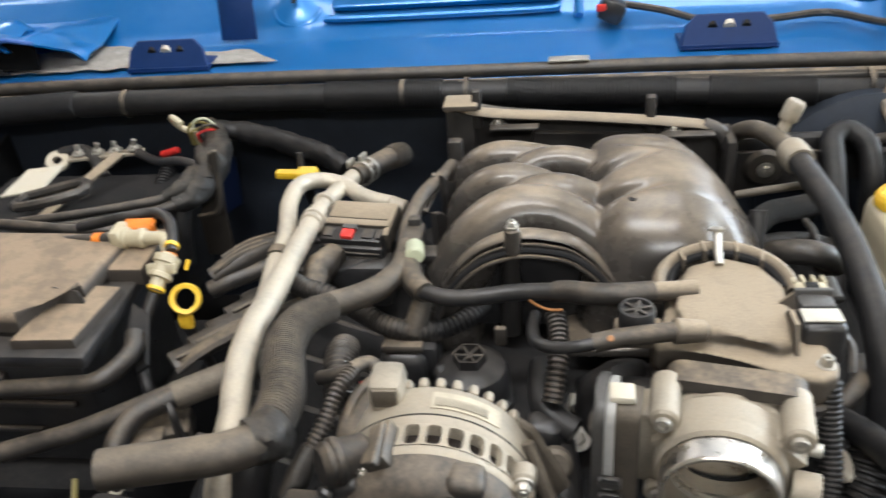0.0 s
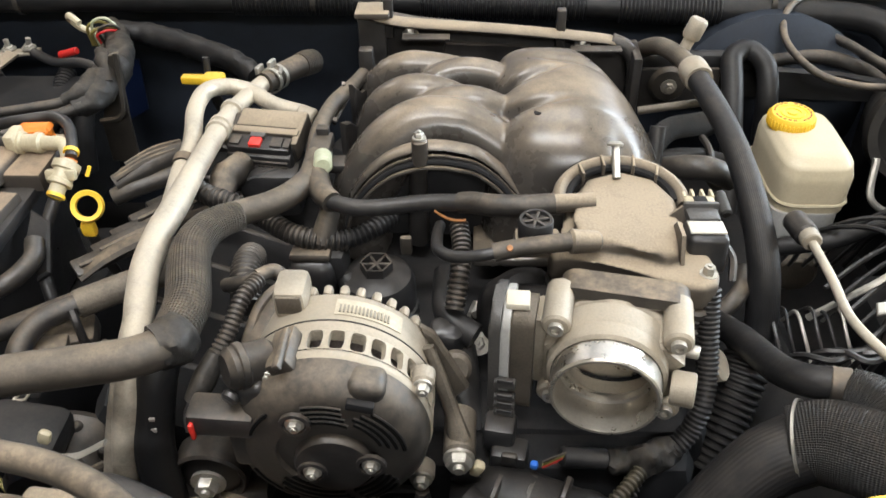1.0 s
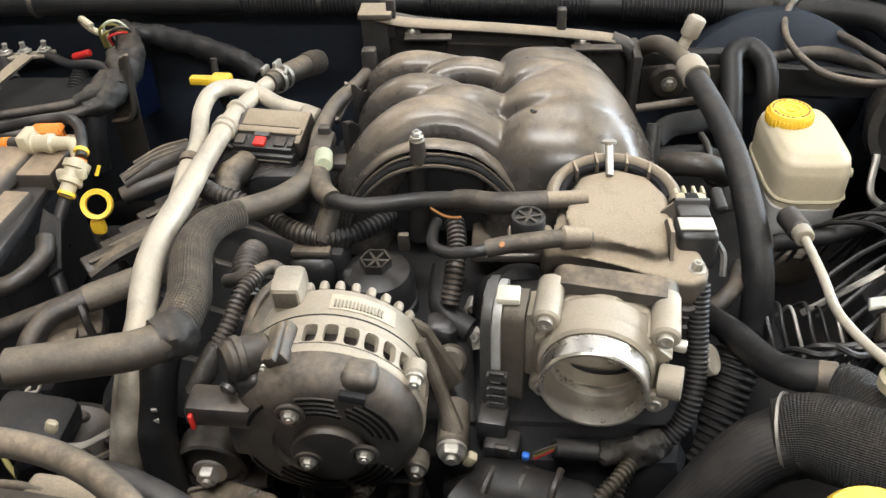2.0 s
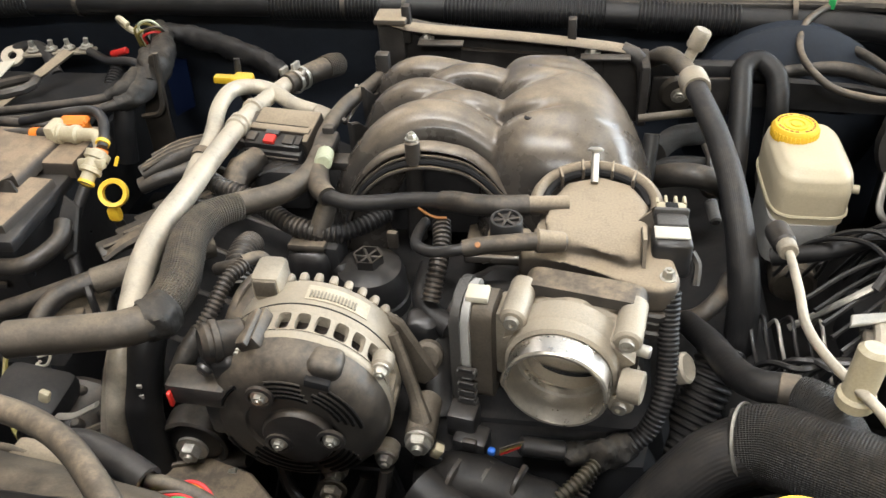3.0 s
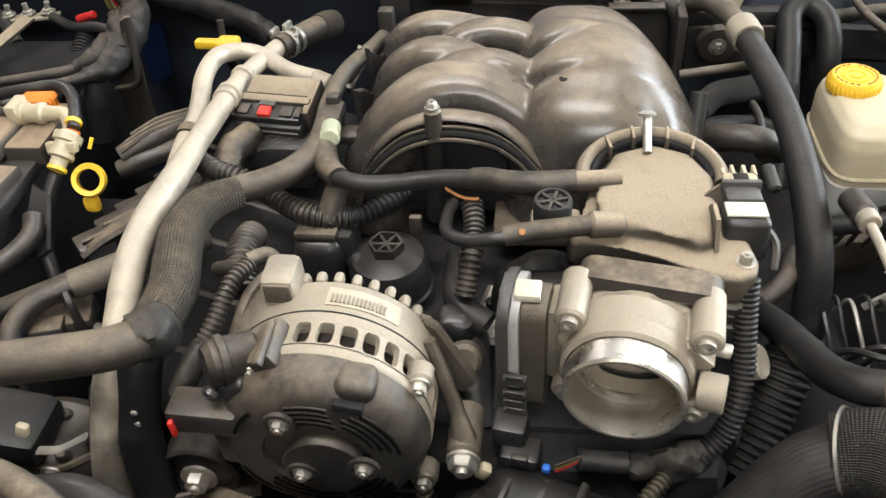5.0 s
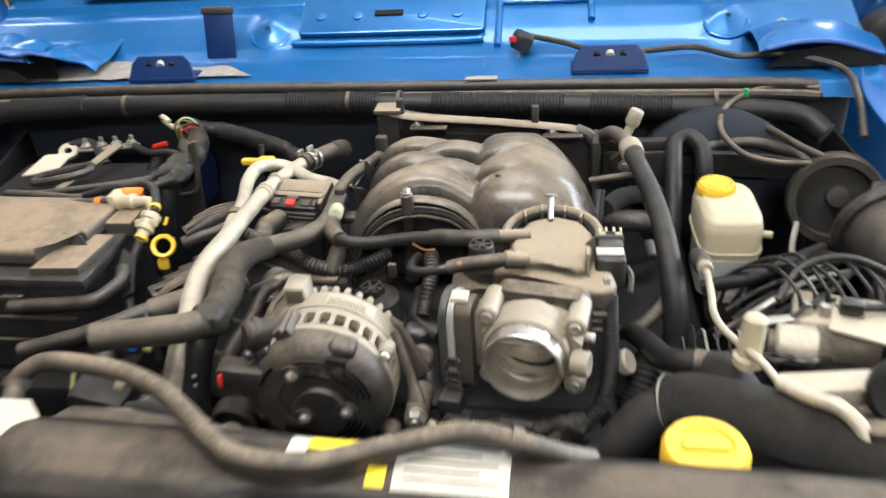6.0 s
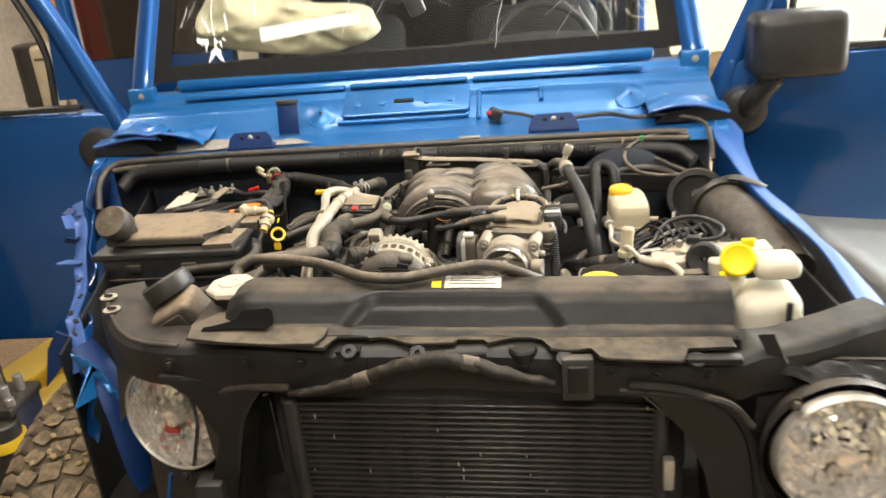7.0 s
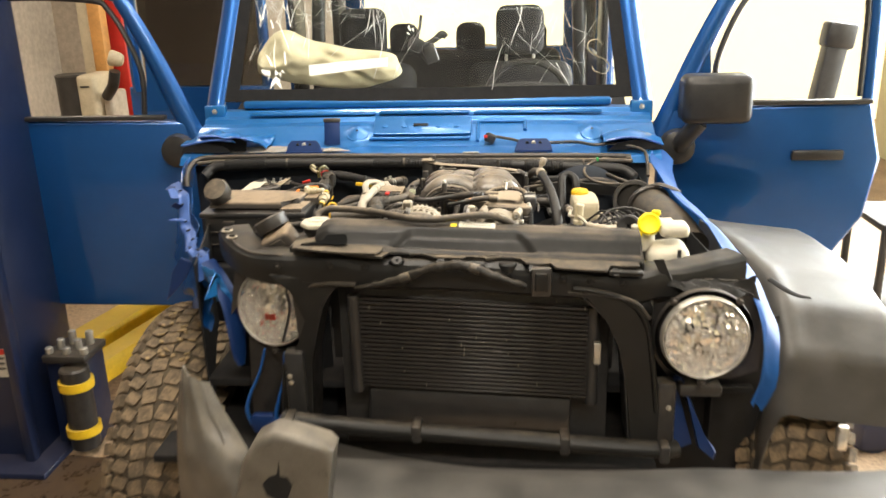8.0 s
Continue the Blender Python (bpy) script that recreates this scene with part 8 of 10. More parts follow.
part("plate", box((0.64, 0.425, 1.105), (0.09, 0.04, 0.010), 0.003, Matrix.Rotation(radians(4), 4, "Z")), PIPE, rail)
part("leg", cyl((0.56, 0.40, 0.98), (0.56, 0.40, 1.08), 0.012, seg=14), CAST, rail)

# washer bottle
bot = thing("washer_bottle", (0.64, 0.30, 0.9), "white washer fluid bottle with an open bright yellow flip cap", "bottle")
part("bottle", box((0.660, 0.325, 1.010), (0.090, 0.10, 0.15), 0.022, Matrix.Rotation(radians(-6), 4, "Y"), 3), WHITE_CLEAN, bot)
part("shoulder", box((0.668, 0.335, 1.115), (0.065, 0.06, 0.03), 0.012, seg=3), WHITE_CLEAN, bot)
part("neck", cyl((0.608, 0.355, 1.06), (0.603, 0.362, 1.118), 0.026, seg=24, bevel=0.003), WHITE_CLEAN, bot)
YC = axis((0.612, 0.325, 1.130), (-0.10, -0.93, 0.36)) @ Matrix.Scale(0.88, 4)
part("flip_cap", lathe([(0, 0.004), (0.020, 0.004), (0.024, 0.006), (0.028, 0.004), (0.029, 0), (0.028, -0.006), (0, -0.004)], YC, 30), YELLOW_BRIGHT, bot, "bright yellow flip cap standing open")
part("cap_tab", box(YC @ Vector((0.016, 0.028, 0)), (0.020, 0.008, 0.014), 0.003), YELLOW_BRIGHT, bot)
part("cap_hinge", box((0.592, 0.325, 1.106), (0.010, 0.012, 0.008), 0.002), YELLOW_BRIGHT, bot)
part("filler_mouth", lathe([(0.004, -0.003), (0.022, 0.0), (0.027, -0.003), (0.028, -0.02), (0.026, -0.03), (0.004, -0.03)], axis((0.572, 0.375, 1.11), (-0.35, -0.85, 0.35)), 26, True), RUBBER_DARK, bot, "dark filler mouth")
part("strap", box((0.668, 0.253, 1.055), (0.009, 0.006, 0.075), 0.002), BLACK_CLEAN, bot)
part("clip", box((0.668, 0.249, 1.058), (0.028, 0.008, 0.012), 0.003), BLACK_CLEAN, bot)

# ---- hoses, pipes and wiring ----
def hose(name, pts, r, material, label, category="hose", **kw):
    return single(name, sweep(pts, r, **kw), material, label, category)


# woven-sleeved heater hose with its plain rubber ends
sl = thing("heater_hose", (0.0, 0.5, 1.1), "dusty heater hose in a woven sleeve, cut off at its end", "hose")
part("upper_hose", sweep([(0.048, 0.860, 1.104), (0.044, 0.828, 1.110), (0.028, 0.780, 1.112), (0.022, 0.730, 1.112), (0.0255, 0.688, 1.112), (0.026, 0.653, 1.112), (0.0165, 0.629, 1.112), (0.0, 0.612, 1.112), (-0.022, 0.597, 1.113), (-0.036, 0.586, 1.115)], [0.0075, 0.0075, 0.008, 0.008, 0.009, 0.0105, 0.011, 0.011, 0.0115, 0.012], seg=16), DUSTY_HOSE, sl)
part("woven_sleeve", sweep([(-0.022, 0.592, 1.114), (-0.034, 0.580, 1.117), (-0.043, 0.563, 1.119), (-0.045, 0.535, 1.121), (-0.037, 0.503, 1.123), (-0.029, 0.474, 1.125), (-0.029, 0.447, 1.126), (-0.034, 0.430, 1.127)], [0.0122, 0.0135, 0.0150, 0.0160, 0.0165, 0.0165, 0.0158, 0.0148], n=12, seg=28), SLEEVE, sl, "woven fabric sleeve")
part("lower_hose", sweep([(-0.026, 0.436, 1.127), (-0.038, 0.424, 1.128), (-0.055, 0.4165, 1.128), (-0.087, 0.409, 1.128), (-0.111, 0.404, 1.128), (-0.1295, 0.3995, 1.128)], 0.0140, seg=20, open_end=0.004), DUSTY_HOSE, sl)
part("tape", lump(sweep([(-0.024, 0.444, 1.126), (-0.029, 0.434, 1.127), (-0.037, 0.427, 1.128)], [0.0172, 0.0180, 0.0160], n=8, seg=24), 0.003, 90), TAPE, sl)
part("tee", sweep([(0.028, 0.668, 1.112), (0.040, 0.632, 1.111), (0.052, 0.616, 1.111)], [0.011, 0.0105, 0.0095], n=5, seg=14), RUBBER_TAN, sl)
gp = thing("green_plug", (0.038, 0.66, 1.11), "pale green plastic end plug", "plug")
part("plug", cyl((0.034, 0.680, 1.116), (0.039, 0.654, 1.122), 0.0085, seg=16, bevel=0.002), GREEN, gp)
part("holder", box((0.030, 0.700, 1.115), (0.02, 0.03, 0.012), 0.003), BLACK, gp)

# breather pipes in front of the manifold
br = thing("breather_hose", (0.15, 0.6, 1.1), "glossy black breather hose in front of the manifold", "hose")
part("pipe", sweep([(0.042, 0.622, 1.110), (0.069, 0.611, 1.110), (0.092, 0.608, 1.112), (0.131, 0.607, 1.118), (0.165, 0.600, 1.124)], 0.0072, seg=14), BLACK_CLEAN, br)
part("rubber_end", sweep([(0.160, 0.601, 1.123), (0.172, 0.597, 1.126), (0.190, 0.588, 1.130), (0.212, 0.584, 1.133), (0.236, 0.587, 1.133)], [0.0088, 0.0092, 0.0092, 0.0092, 0.0088], seg=14), RUBBER, br)
part("stub", cyl((0.232, 0.587, 1.133), (0.268, 0.593, 1.131), 0.0075, seg=14), NECK, br)
br2 = thing("vacuum_hose", (0.18, 0.54, 1.1), "thin black vacuum hose bent in front of the throttle neck", "hose")
part("pipe", sweep([(0.144, 0.600, 1.100), (0.143, 0.575, 1.108), (0.146, 0.548, 1.116), (0.160, 0.534, 1.121), (0.178, 0.529, 1.127), (0.195, 0.531, 1.130)], 0.0048, seg=12), BLACK_CLEAN, br2)
part("rubber_end", sweep([(0.188, 0.530, 1.129), (0.205, 0.532, 1.132), (0.225, 0.533, 1.135), (0.248, 0.536, 1.136)], 0.0072, seg=12), RUBBER_TAN, br2)
part("port", cyl((0.244, 0.536, 1.136), (0.268, 0.541, 1.132), 0.0095, 0.008, seg=14, bevel=0.002), NECK, br2)
part("spot", lathe([(0, 0), (0.0026, 0), (0.0022, 0.0008), (0, 0.0008)], axis((0.2, 0.5265, 1.1365), (0, -0.6, 0.8)), 10), COPPER, br2, "orange paint spot")
pv = thing("valve_cap", (0.219, 0.553, 1.11), "black round valve cap with a star pattern", "valve")
part("cap", lathe([(0, 0), (0.0125, 0), (0.0135, 0.002), (0.0135, 0.016), (0.0125, 0.018), (0.0105, 0.018), (0.010, 0.015), (0, 0.015)], axis((0.220, 0.553, 1.126), UP), 24), BLACK_CLEAN, pv)
for k in range(3):
    part("spoke", box((0.220, 0.553, 1.142), (0.021, 0.0025, 0.003), 0.0006, Matrix.Rotation(radians(60 * k + 15), 4, "Z")), BLACK, pv)
part("base", box((0.222, 0.556, 1.118), (0.036, 0.024, 0.014), 0.004), NECK, pv)
single("copper_shim", sheet(lambda u, v: (0.140 + 0.026 * u, 0.582 + 0.003 * v + 0.012 * (1 - u), 1.119 - 0.004 * math.sin(u * 3.1)), 8, 2, 0.0008), COPPER, "thin bent copper strip under the hose", "strip")
hose("ribbed_conduit", [(0.160, 0.592, 1.108), (0.163, 0.572, 1.100), (0.162, 0.550, 1.090), (0.158, 0.53, 1.07)], 0.0068, RUBBER, "black ribbed conduit behind the vacuum hose", "conduit", seg=12, ribs=(0.0042, 0.0016))
hose("lower_hose", [(0.150, 0.58, 1.065), (0.150, 0.545, 1.060), (0.158, 0.530, 1.055), (0.175, 0.52, 1.05)], 0.011, RUBBER_DARK, "dark bent coolant hose under the breather pipes", seg=14)
hose("coolant_hose", [(0.20, 0.545, 1.06), (0.225, 0.525, 1.08), (0.255, 0.52, 1.075), (0.27, 0.53, 1.05)], 0.017, RUBBER_DARK, "black moulded hose beside the throttle body", seg=16)
tg_ = thing("wire_tag", (0.118, 0.585, 1.07), "small grey wire tag hanging under the hose", "tag")
part("tag", box((0.116, 0.588, 1.088), (0.010, 0.006, 0.018), 0.002), RUBBER_TAN, tg_)

# air-conditioning pipes
ac = thing("refrigerant_pipe", (-0.08, 0.6, 1.1), "bent pale aluminium refrigerant pipe with a looped top", "pipe")
part("pipe", sweep([(-0.009, 0.801, 1.090), (-0.041, 0.811, 1.094), (-0.070, 0.828, 1.101), (-0.093, 0.826, 1.107), (-0.109, 0.808, 1.111), (-0.1105, 0.773, 1.110), (-0.103, 0.737, 1.107), (-0.099, 0.708, 1.103), (-0.100, 0.678, 1.099), (-0.096, 0.641, 1.097), (-0.0905, 0.600, 1.098), (-0.086, 0.560, 1.100), (-0.080, 0.514, 1.102), (-0.073, 0.472, 1.103), (-0.070, 0.447, 1.098), (-0.072, 0.42, 1.075), (-0.085, 0.405, 1.02), (-0.095, 0.40, 0.97)], 0.0088, seg=16), PIPE, ac)
part("fitting", cyl((-0.014, 0.801, 1.091), (0.004, 0.796, 1.086), 0.010, seg=16, bevel=0.002), CAST, ac)
part("clip", lathe([(0.0082, -0.005), (0.0105, -0.005), (0.0105, 0.005), (0.0082, 0.005)], axis((-0.1, 0.690, 1.101), (0.05, -1, -0.1)), 16, True), RUBBER_TAN, ac)
ac2 = thing("refrigerant_pipe", (-0.07, 0.6, 1.1), "thick straight aluminium refrigerant pipe clamped to a rubber hose", "pipe")
part("pipe", sweep([(-0.058, 0.866, 1.095), (-0.066, 0.835, 1.098), (-0.0762, 0.792, 1.101), (-0.079, 0.757, 1.105), (-0.0786, 0.714, 1.109), (-0.0785, 0.661, 1.113), (-0.0775, 0.603, 1.117), (-0.078, 0.557, 1.120), (-0.0745, 0.517, 1.121), (-0.067, 0.482, 1.120), (-0.060, 0.449, 1.116), (-0.060, 0.43, 1.105), (-0.064, 0.415, 1.08), (-0.075, 0.405, 1.03), (-0.085, 0.40, 0.97)], [0.0092] * 4 + [0.0100] * 2 + [0.0112] * 4 + [0.0100] * 5, seg=18), PIPE, ac2)
for p, d in (((-0.0775, 0.785, 1.102), (-0.1, -1, 0.1)), ((-0.079, 0.748, 1.106), (0, -1, 0.1)), ((-0.079, 0.737, 1.107), (0, -1, 0.1))):
    part("swage", lathe([(0.009, -0.004), (0.0118, -0.003), (0.0118, 0.003), (0.009, 0.004)], axis(p, d), 18, True), PIPE, ac2)
CLA = axis((-0.052, 0.868, 1.0945), (0.35, 1, -0.12))
for k in (-1, 1):
    part("clamp_band", lathe([(0.0128, -0.0025), (0.0142, -0.0025), (0.0142, 0.0025), (0.0128, 0.0025)], CLA @ Matrix.Translation((0, 0, 0.0065 * k)), 24, True), BOLT, ac2, "spring steel hose clamp")
for a_ in (20, 75, 130):
    q_ = CLA @ Vector((0.0136 * math.cos(radians(a_)), 0.0136 * math.sin(radians(a_)), 0))
    part("clamp_bridge", box(q_, (0.004, 0.014, 0.004), 0.001), BOLT, ac2)
for dx, dz in ((-0.010, 0.013), (0.003, 0.017)):
    part("clamp_ear", box((-0.056 + dx, 0.868 + dx * 0.4, 1.0945 + dz), (0.0045, 0.013, 0.009), 0.001, Matrix.Rotation(radians(-20), 4, "Z")), BOLT, ac2)
part("hose_end", sweep([(-0.060, 0.852, 1.097), (-0.048, 0.878, 1.094), (-0.032, 0.902, 1.092), (-0.026, 0.914, 1.090)], [0.0115, 0.0122, 0.0130, 0.0134], seg=18), RUBBER_TAN, ac2)
part("woven_end", sweep([(-0.031, 0.904, 1.092), (-0.025, 0.917, 1.089), (-0.021, 0.928, 1.085)], [0.0138, 0.0146, 0.0142], seg=22, open_end=0.003), SLEEVE, ac2, "frayed woven end of the hose")

# ignition/engine connector with red lock
con = thing("engine_connector", (-0.035, 0.74, 1.07), "dusty multi-pin connector block with a red lock", "connector")
CN = Matrix.Translation((-0.036, 0.752, 1.088)) @ Matrix.Rotation(radians(-8), 4, "Z") @ Matrix.Rotation(radians(14), 4, "X")


def at_cn(c, s, bevel, material, name, label=""):
    bm = box((0, 0, 0), s, bevel)
    bmesh.ops.transform(bm, matrix=CN @ Matrix.Translation(c), verts=bm.verts)
    return part(name, bm, material, con, label)


at_cn((0, 0.006, 0), (0.072, 0.050, 0.024), 0.005, RUBBER, "shell")
at_cn((0.002, 0.016, 0.0125), (0.066, 0.024, 0.005), 0.002, NECK, "lid")
at_cn((0.002, -0.002, 0.0130), (0.068, 0.009, 0.007), 0.002, NECK, "lid_step")
at_cn((0.034, 0.006, 0.004), (0.008, 0.046, 0.022), 0.003, NECK, "side_rail")
at_cn((-0.034, 0.002, 0.004), (0.007, 0.040, 0.020), 0.003, RUBBER, "side_rail")
at_cn((0, -0.016, 0.008), (0.064, 0.020, 0.012), 0.003, BLACK_CLEAN, "lever")
at_cn((0, -0.024, -0.004), (0.066, 0.012, 0.022), 0.003, BLACK_CLEAN, "face")
for dx, w_ in ((-0.024, 0.010), (0.018, 0.012), (0.029, 0.006)):
    at_cn((dx, -0.017, 0.0150), (w_, 0.012, 0.003), 0.001, RUBBER, "latch")
for k in range(3):
    at_cn((0.004 * k, -0.0305, -0.011 + 0.006 * k), (0.056 - 0.006 * k, 0.003, 0.002), 0.0008, BLACK, "face_rib")
at_cn((-0.003, -0.019, 0.0155), (0.012, 0.011, 0.005), 0.0012, RED, "lock", "red sliding lock")
at_cn((-0.003, -0.010, 0.0160), (0.016, 0.006, 0.004), 0.0012, GREY_PLASTIC, "lock_stop")
for k in range(5):
    part("wire", sweep([CN @ Vector((-0.024 + 0.012 * k, -0.028, -0.006)), CN @ Vector((-0.030 + 0.009 * k, -0.042, -0.004 - 0.002 * (k % 2))), CN @ Vector((-0.036 + 0.004 * k, -0.056, -0.008))], 0.0022, n=5, seg=6), BLACK_CLEAN, con)
part("boot", lump(sweep([(-0.055, 0.722, 1.080), (-0.063, 0.700, 1.080), (-0.066, 0.672, 1.077), (-0.060, 0.65, 1.065)], [0.013, 0.015, 0.013, 0.009], n=10, seg=20), 0.003, 60), RUBBER_TAN, con)
part("mount", box((-0.030, 0.735, 1.050), (0.06, 0.06, 0.05), 0.008), BLACK_CLEAN, con)

# ribbed conduits
hose("ribbed_conduit", [(-0.086, 0.668, 1.088), (-0.066, 0.652, 1.090), (-0.046, 0.646, 1.088), (-0.030, 0.642, 1.082), (-0.008, 0.628, 1.080), (0.012, 0.616, 1.077), (0.036, 0.612, 1.073), (0.060, 0.618, 1.066)], 0.0078, RUBBER, "dusty black ribbed conduit between the hoses", "conduit", seg=14, ribs=(0.0046, 0.0018))
hose("ribbed_conduit", [(-0.012, 0.575, 1.085), (-0.010, 0.555, 1.093), (-0.006, 0.530, 1.095), (0.000, 0.508, 1.088)], 0.0105, RUBBER, "short ribbed conduit under the woven hose", "conduit", seg=14, ribs=(0.005, 0.002))
hz = thing("alternator_harness", (0.0, 0.45, 1.08), "dusty ribbed harness leading to the alternator", "wiring")
part("ribbed", sweep([(0.018, 0.497, 1.129), (0.011, 0.477, 1.129), (0.004, 0.455, 1.117), (-0.006, 0.438, 1.103)], 0.0050, seg=14, ribs=(0.0036, 0.0014)), RUBBER, hz)
part("tape", sweep([(-0.003, 0.443, 1.107), (-0.011, 0.430, 1.095), (-0.018, 0.421, 1.082)], [0.0072, 0.0088, 0.0078], seg=12), TAPE, hz)
part("wires", sweep([(-0.016, 0.422, 1.085), (-0.022, 0.415, 1.075), (-0.020, 0.408, 1.066)], 0.004, seg=8), BLACK_CLEAN, hz)
part("branch", sweep([(0.016, 0.498, 1.130), (0.028, 0.508, 1.127), (0.040, 0.498, 1.118)], 0.0055, seg=10), RUBBER_TAN, hz)
part("crossing", sweep([(-0.012, 0.508, 1.112), (0.002, 0.500, 1.122), (0.018, 0.499, 1.129)], 0.0055, seg=10), RUBBER, hz)
hz2 = thing("throttle_harness", (0.33, 0.47, 1.0), "dusty ribbed harness curling round the throttle body", "wiring")
part("ribbed", sweep([(0.349, 0.518, 1.108), (0.350, 0.505, 1.080), (0.351, 0.488, 1.052), (0.347, 0.470, 1.030), (0.338, 0.459, 1.012), (0.325, 0.450, 1.002)], 0.0074, seg=16, ribs=(0.0040, 0.0011)), RUBBER_DARK, hz2)
part("tape", lump(sweep([(0.328, 0.452, 1.003), (0.312, 0.446, 0.999), (0.290, 0.441, 1.000), (0.275, 0.440, 1.003)], [0.010, 0.0125, 0.011, 0.008], n=10, seg=20), 0.004, 80), TAPE, hz2)
part("plug", cyl((0.276, 0.440, 1.003), (0.240, 0.436, 1.010), 0.008, seg=12, bevel=0.002), BLACK_CLEAN, hz2)
part("ribbed_tail", sweep([(0.305, 0.444, 0.998), (0.292, 0.425, 0.985), (0.280, 0.40, 0.965)], 0.006, seg=10, ribs=(0.0042, 0.0015)), RUBBER, hz2)
for k, m_ in enumerate((WIRE_RED, WIRE_YELLOW, RUBBER)):
    part("wire", sweep([(0.244, 0.435, 1.012 + 0.002 * k), (0.235, 0.428, 1.014 + 0.003 * k), (0.226, 0.426, 1.010 + 0.003 * k)], 0.0011, seg=6), m_, hz2)
part("sleeve_tip", box((0.178, 0.418, 1.018), (0.008, 0.008, 0.012), 0.002, Matrix.Rotation(radians(30), 4, "Y")), WHITE, hz2, "pale cream plug tip")
part("loose_plug", box((0.170, 0.424, 1.008), (0.020, 0.018, 0.018), 0.003, Matrix.Rotation(radians(35), 4, "Y")), BLACK_CLEAN, hz2)
hose("lower_duct", [(0.165, 0.40, 0.99), (0.19, 0.385, 0.985), (0.23, 0.375, 0.975), (0.27, 0.37, 0.965)], 0.022, RUBBER_DARK, "dark moulded duct below the throttle body", seg=18)

# suction hose with its service port
su = thing("suction_hose", (0.40, 0.72, 1.1), "black braided suction hose with an aluminium elbow", "hose")
part("elbow", sweep([(0.347, 0.940, 1.072), (0.353, 0.928, 1.098), (0.366, 0.892, 1.122), (0.377, 0.848, 1.133), (0.384, 0.812, 1.137)], 0.0096, seg=16), CAST_DIRTY, su, "dusty grey metal elbow")
part("ferrule", lathe([(0.0118, 0), (0.0140, 0.001), (0.0145, 0.006), (0.0138, 0.008), (0.0145, 0.012), (0.0138, 0.016), (0.0145, 0.020), (0.0135, 0.026), (0.011, 0.026)], axis((0.384, 0.812, 1.137), (0.12, -0.98, 0.0)), 22), CAST, su)
part("hose", sweep([(0.386, 0.790, 1.137), (0.392, 0.762, 1.133), (0.402, 0.728, 1.122), (0.412, 0.688, 1.104), (0.419, 0.645, 1.080), (0.424, 0.612, 1.050), (0.427, 0.594, 1.010), (0.426, 0.582, 0.965), (0.42, 0.57, 0.92)], [0.0110, 0.0112, 0.0114, 0.0120, 0.0128, 0.0138, 0.0142, 0.0142, 0.014], n=10, seg=30), BRAID, su)
sp = part("service_port", cyl((0.383, 0.850, 1.138), (0.389, 0.852, 1.152), 0.006, seg=14), CAST, su)
part("port_cap", lathe([(0, 0), (0.0085, 0), (0.0095, 0.002), (0.0095, 0.019), (0.008, 0.021), (0, 0.021)], axis((0.388, 0.852, 1.150), (0.35, 0.05, 0.95)), 18), CAST, sp, "grey-white dust cap")
hose("heater_hose", [(0.440, 0.78, 0.98), (0.446, 0.825, 1.03), (0.448, 0.862, 1.070), (0.449, 0.882, 1.088), (0.452, 0.905, 1.102), (0.470, 0.915, 1.106), (0.487, 0.900, 1.095), (0.490, 0.88, 1.07), (0.492, 0.87, 1.02)], 0.0118, RUBBER_DARK, "dark looped heater hose by the firewall", seg=20, n=10)
hose("vacuum_pipe", [(0.335, 0.80, 1.095), (0.365, 0.80, 1.10), (0.40, 0.802, 1.104)], 0.0042, CAST_DIRTY, "thin grey metal pipe behind the suction hose", "pipe", seg=10)
hose("coolant_hose", [(0.350, 0.765, 1.045), (0.370, 0.735, 1.070), (0.395, 0.725, 1.075), (0.42, 0.73, 1.06)], 0.012, RUBBER, "black bent hose behind the manifold", seg=14)
tubr = thing("liquid_line", (0.45, 0.52, 1.08), "bare aluminium refrigerant line with a black end fitting", "pipe")
part("pipe", sweep([(0.4525, 0.612, 1.085), (0.4535, 0.592, 1.086), (0.450, 0.545, 1.094), (0.4455, 0.497, 1.101), (0.450, 0.458, 1.109), (0.458, 0.425, 1.118), (0.468, 0.403, 1.120), (0.480, 0.39, 1.110)], 0.0037, seg=14), PIPE, tubr)
part("fitting", cyl((0.450, 0.640, 1.080), (0.4525, 0.610, 1.085), 0.0105, seg=14, bevel=0.002), BLACK, tubr)
part("collar", cyl((0.4525, 0.614, 1.085), (0.453, 0.600, 1.086), 0.0085, seg=12, bevel=0.001), CAST, tubr)
wc = thing("pipe_connector", (0.465, 0.43, 1.09), "yellowed white plastic quick connector", "connector")
part("body", cyl((0.462, 0.424, 1.105), (0.466, 0.430, 1.148), 0.0105, seg=18, bevel=0.003), WHITE, wc)
part("collar", cyl((0.462, 0.424, 1.100), (0.462, 0.424, 1.112), 0.0125, seg=18, bevel=0.002), WHITE, wc)
hose("line_end", [(0.482, 0.392, 1.108), (0.500, 0.375, 1.108), (0.520, 0.36, 1.11), (0.535, 0.345, 1.10), (0.538, 0.335, 1.08)], 0.007, PIPE, "bright bent metal pipe end by the bottle", "pipe", seg=12)

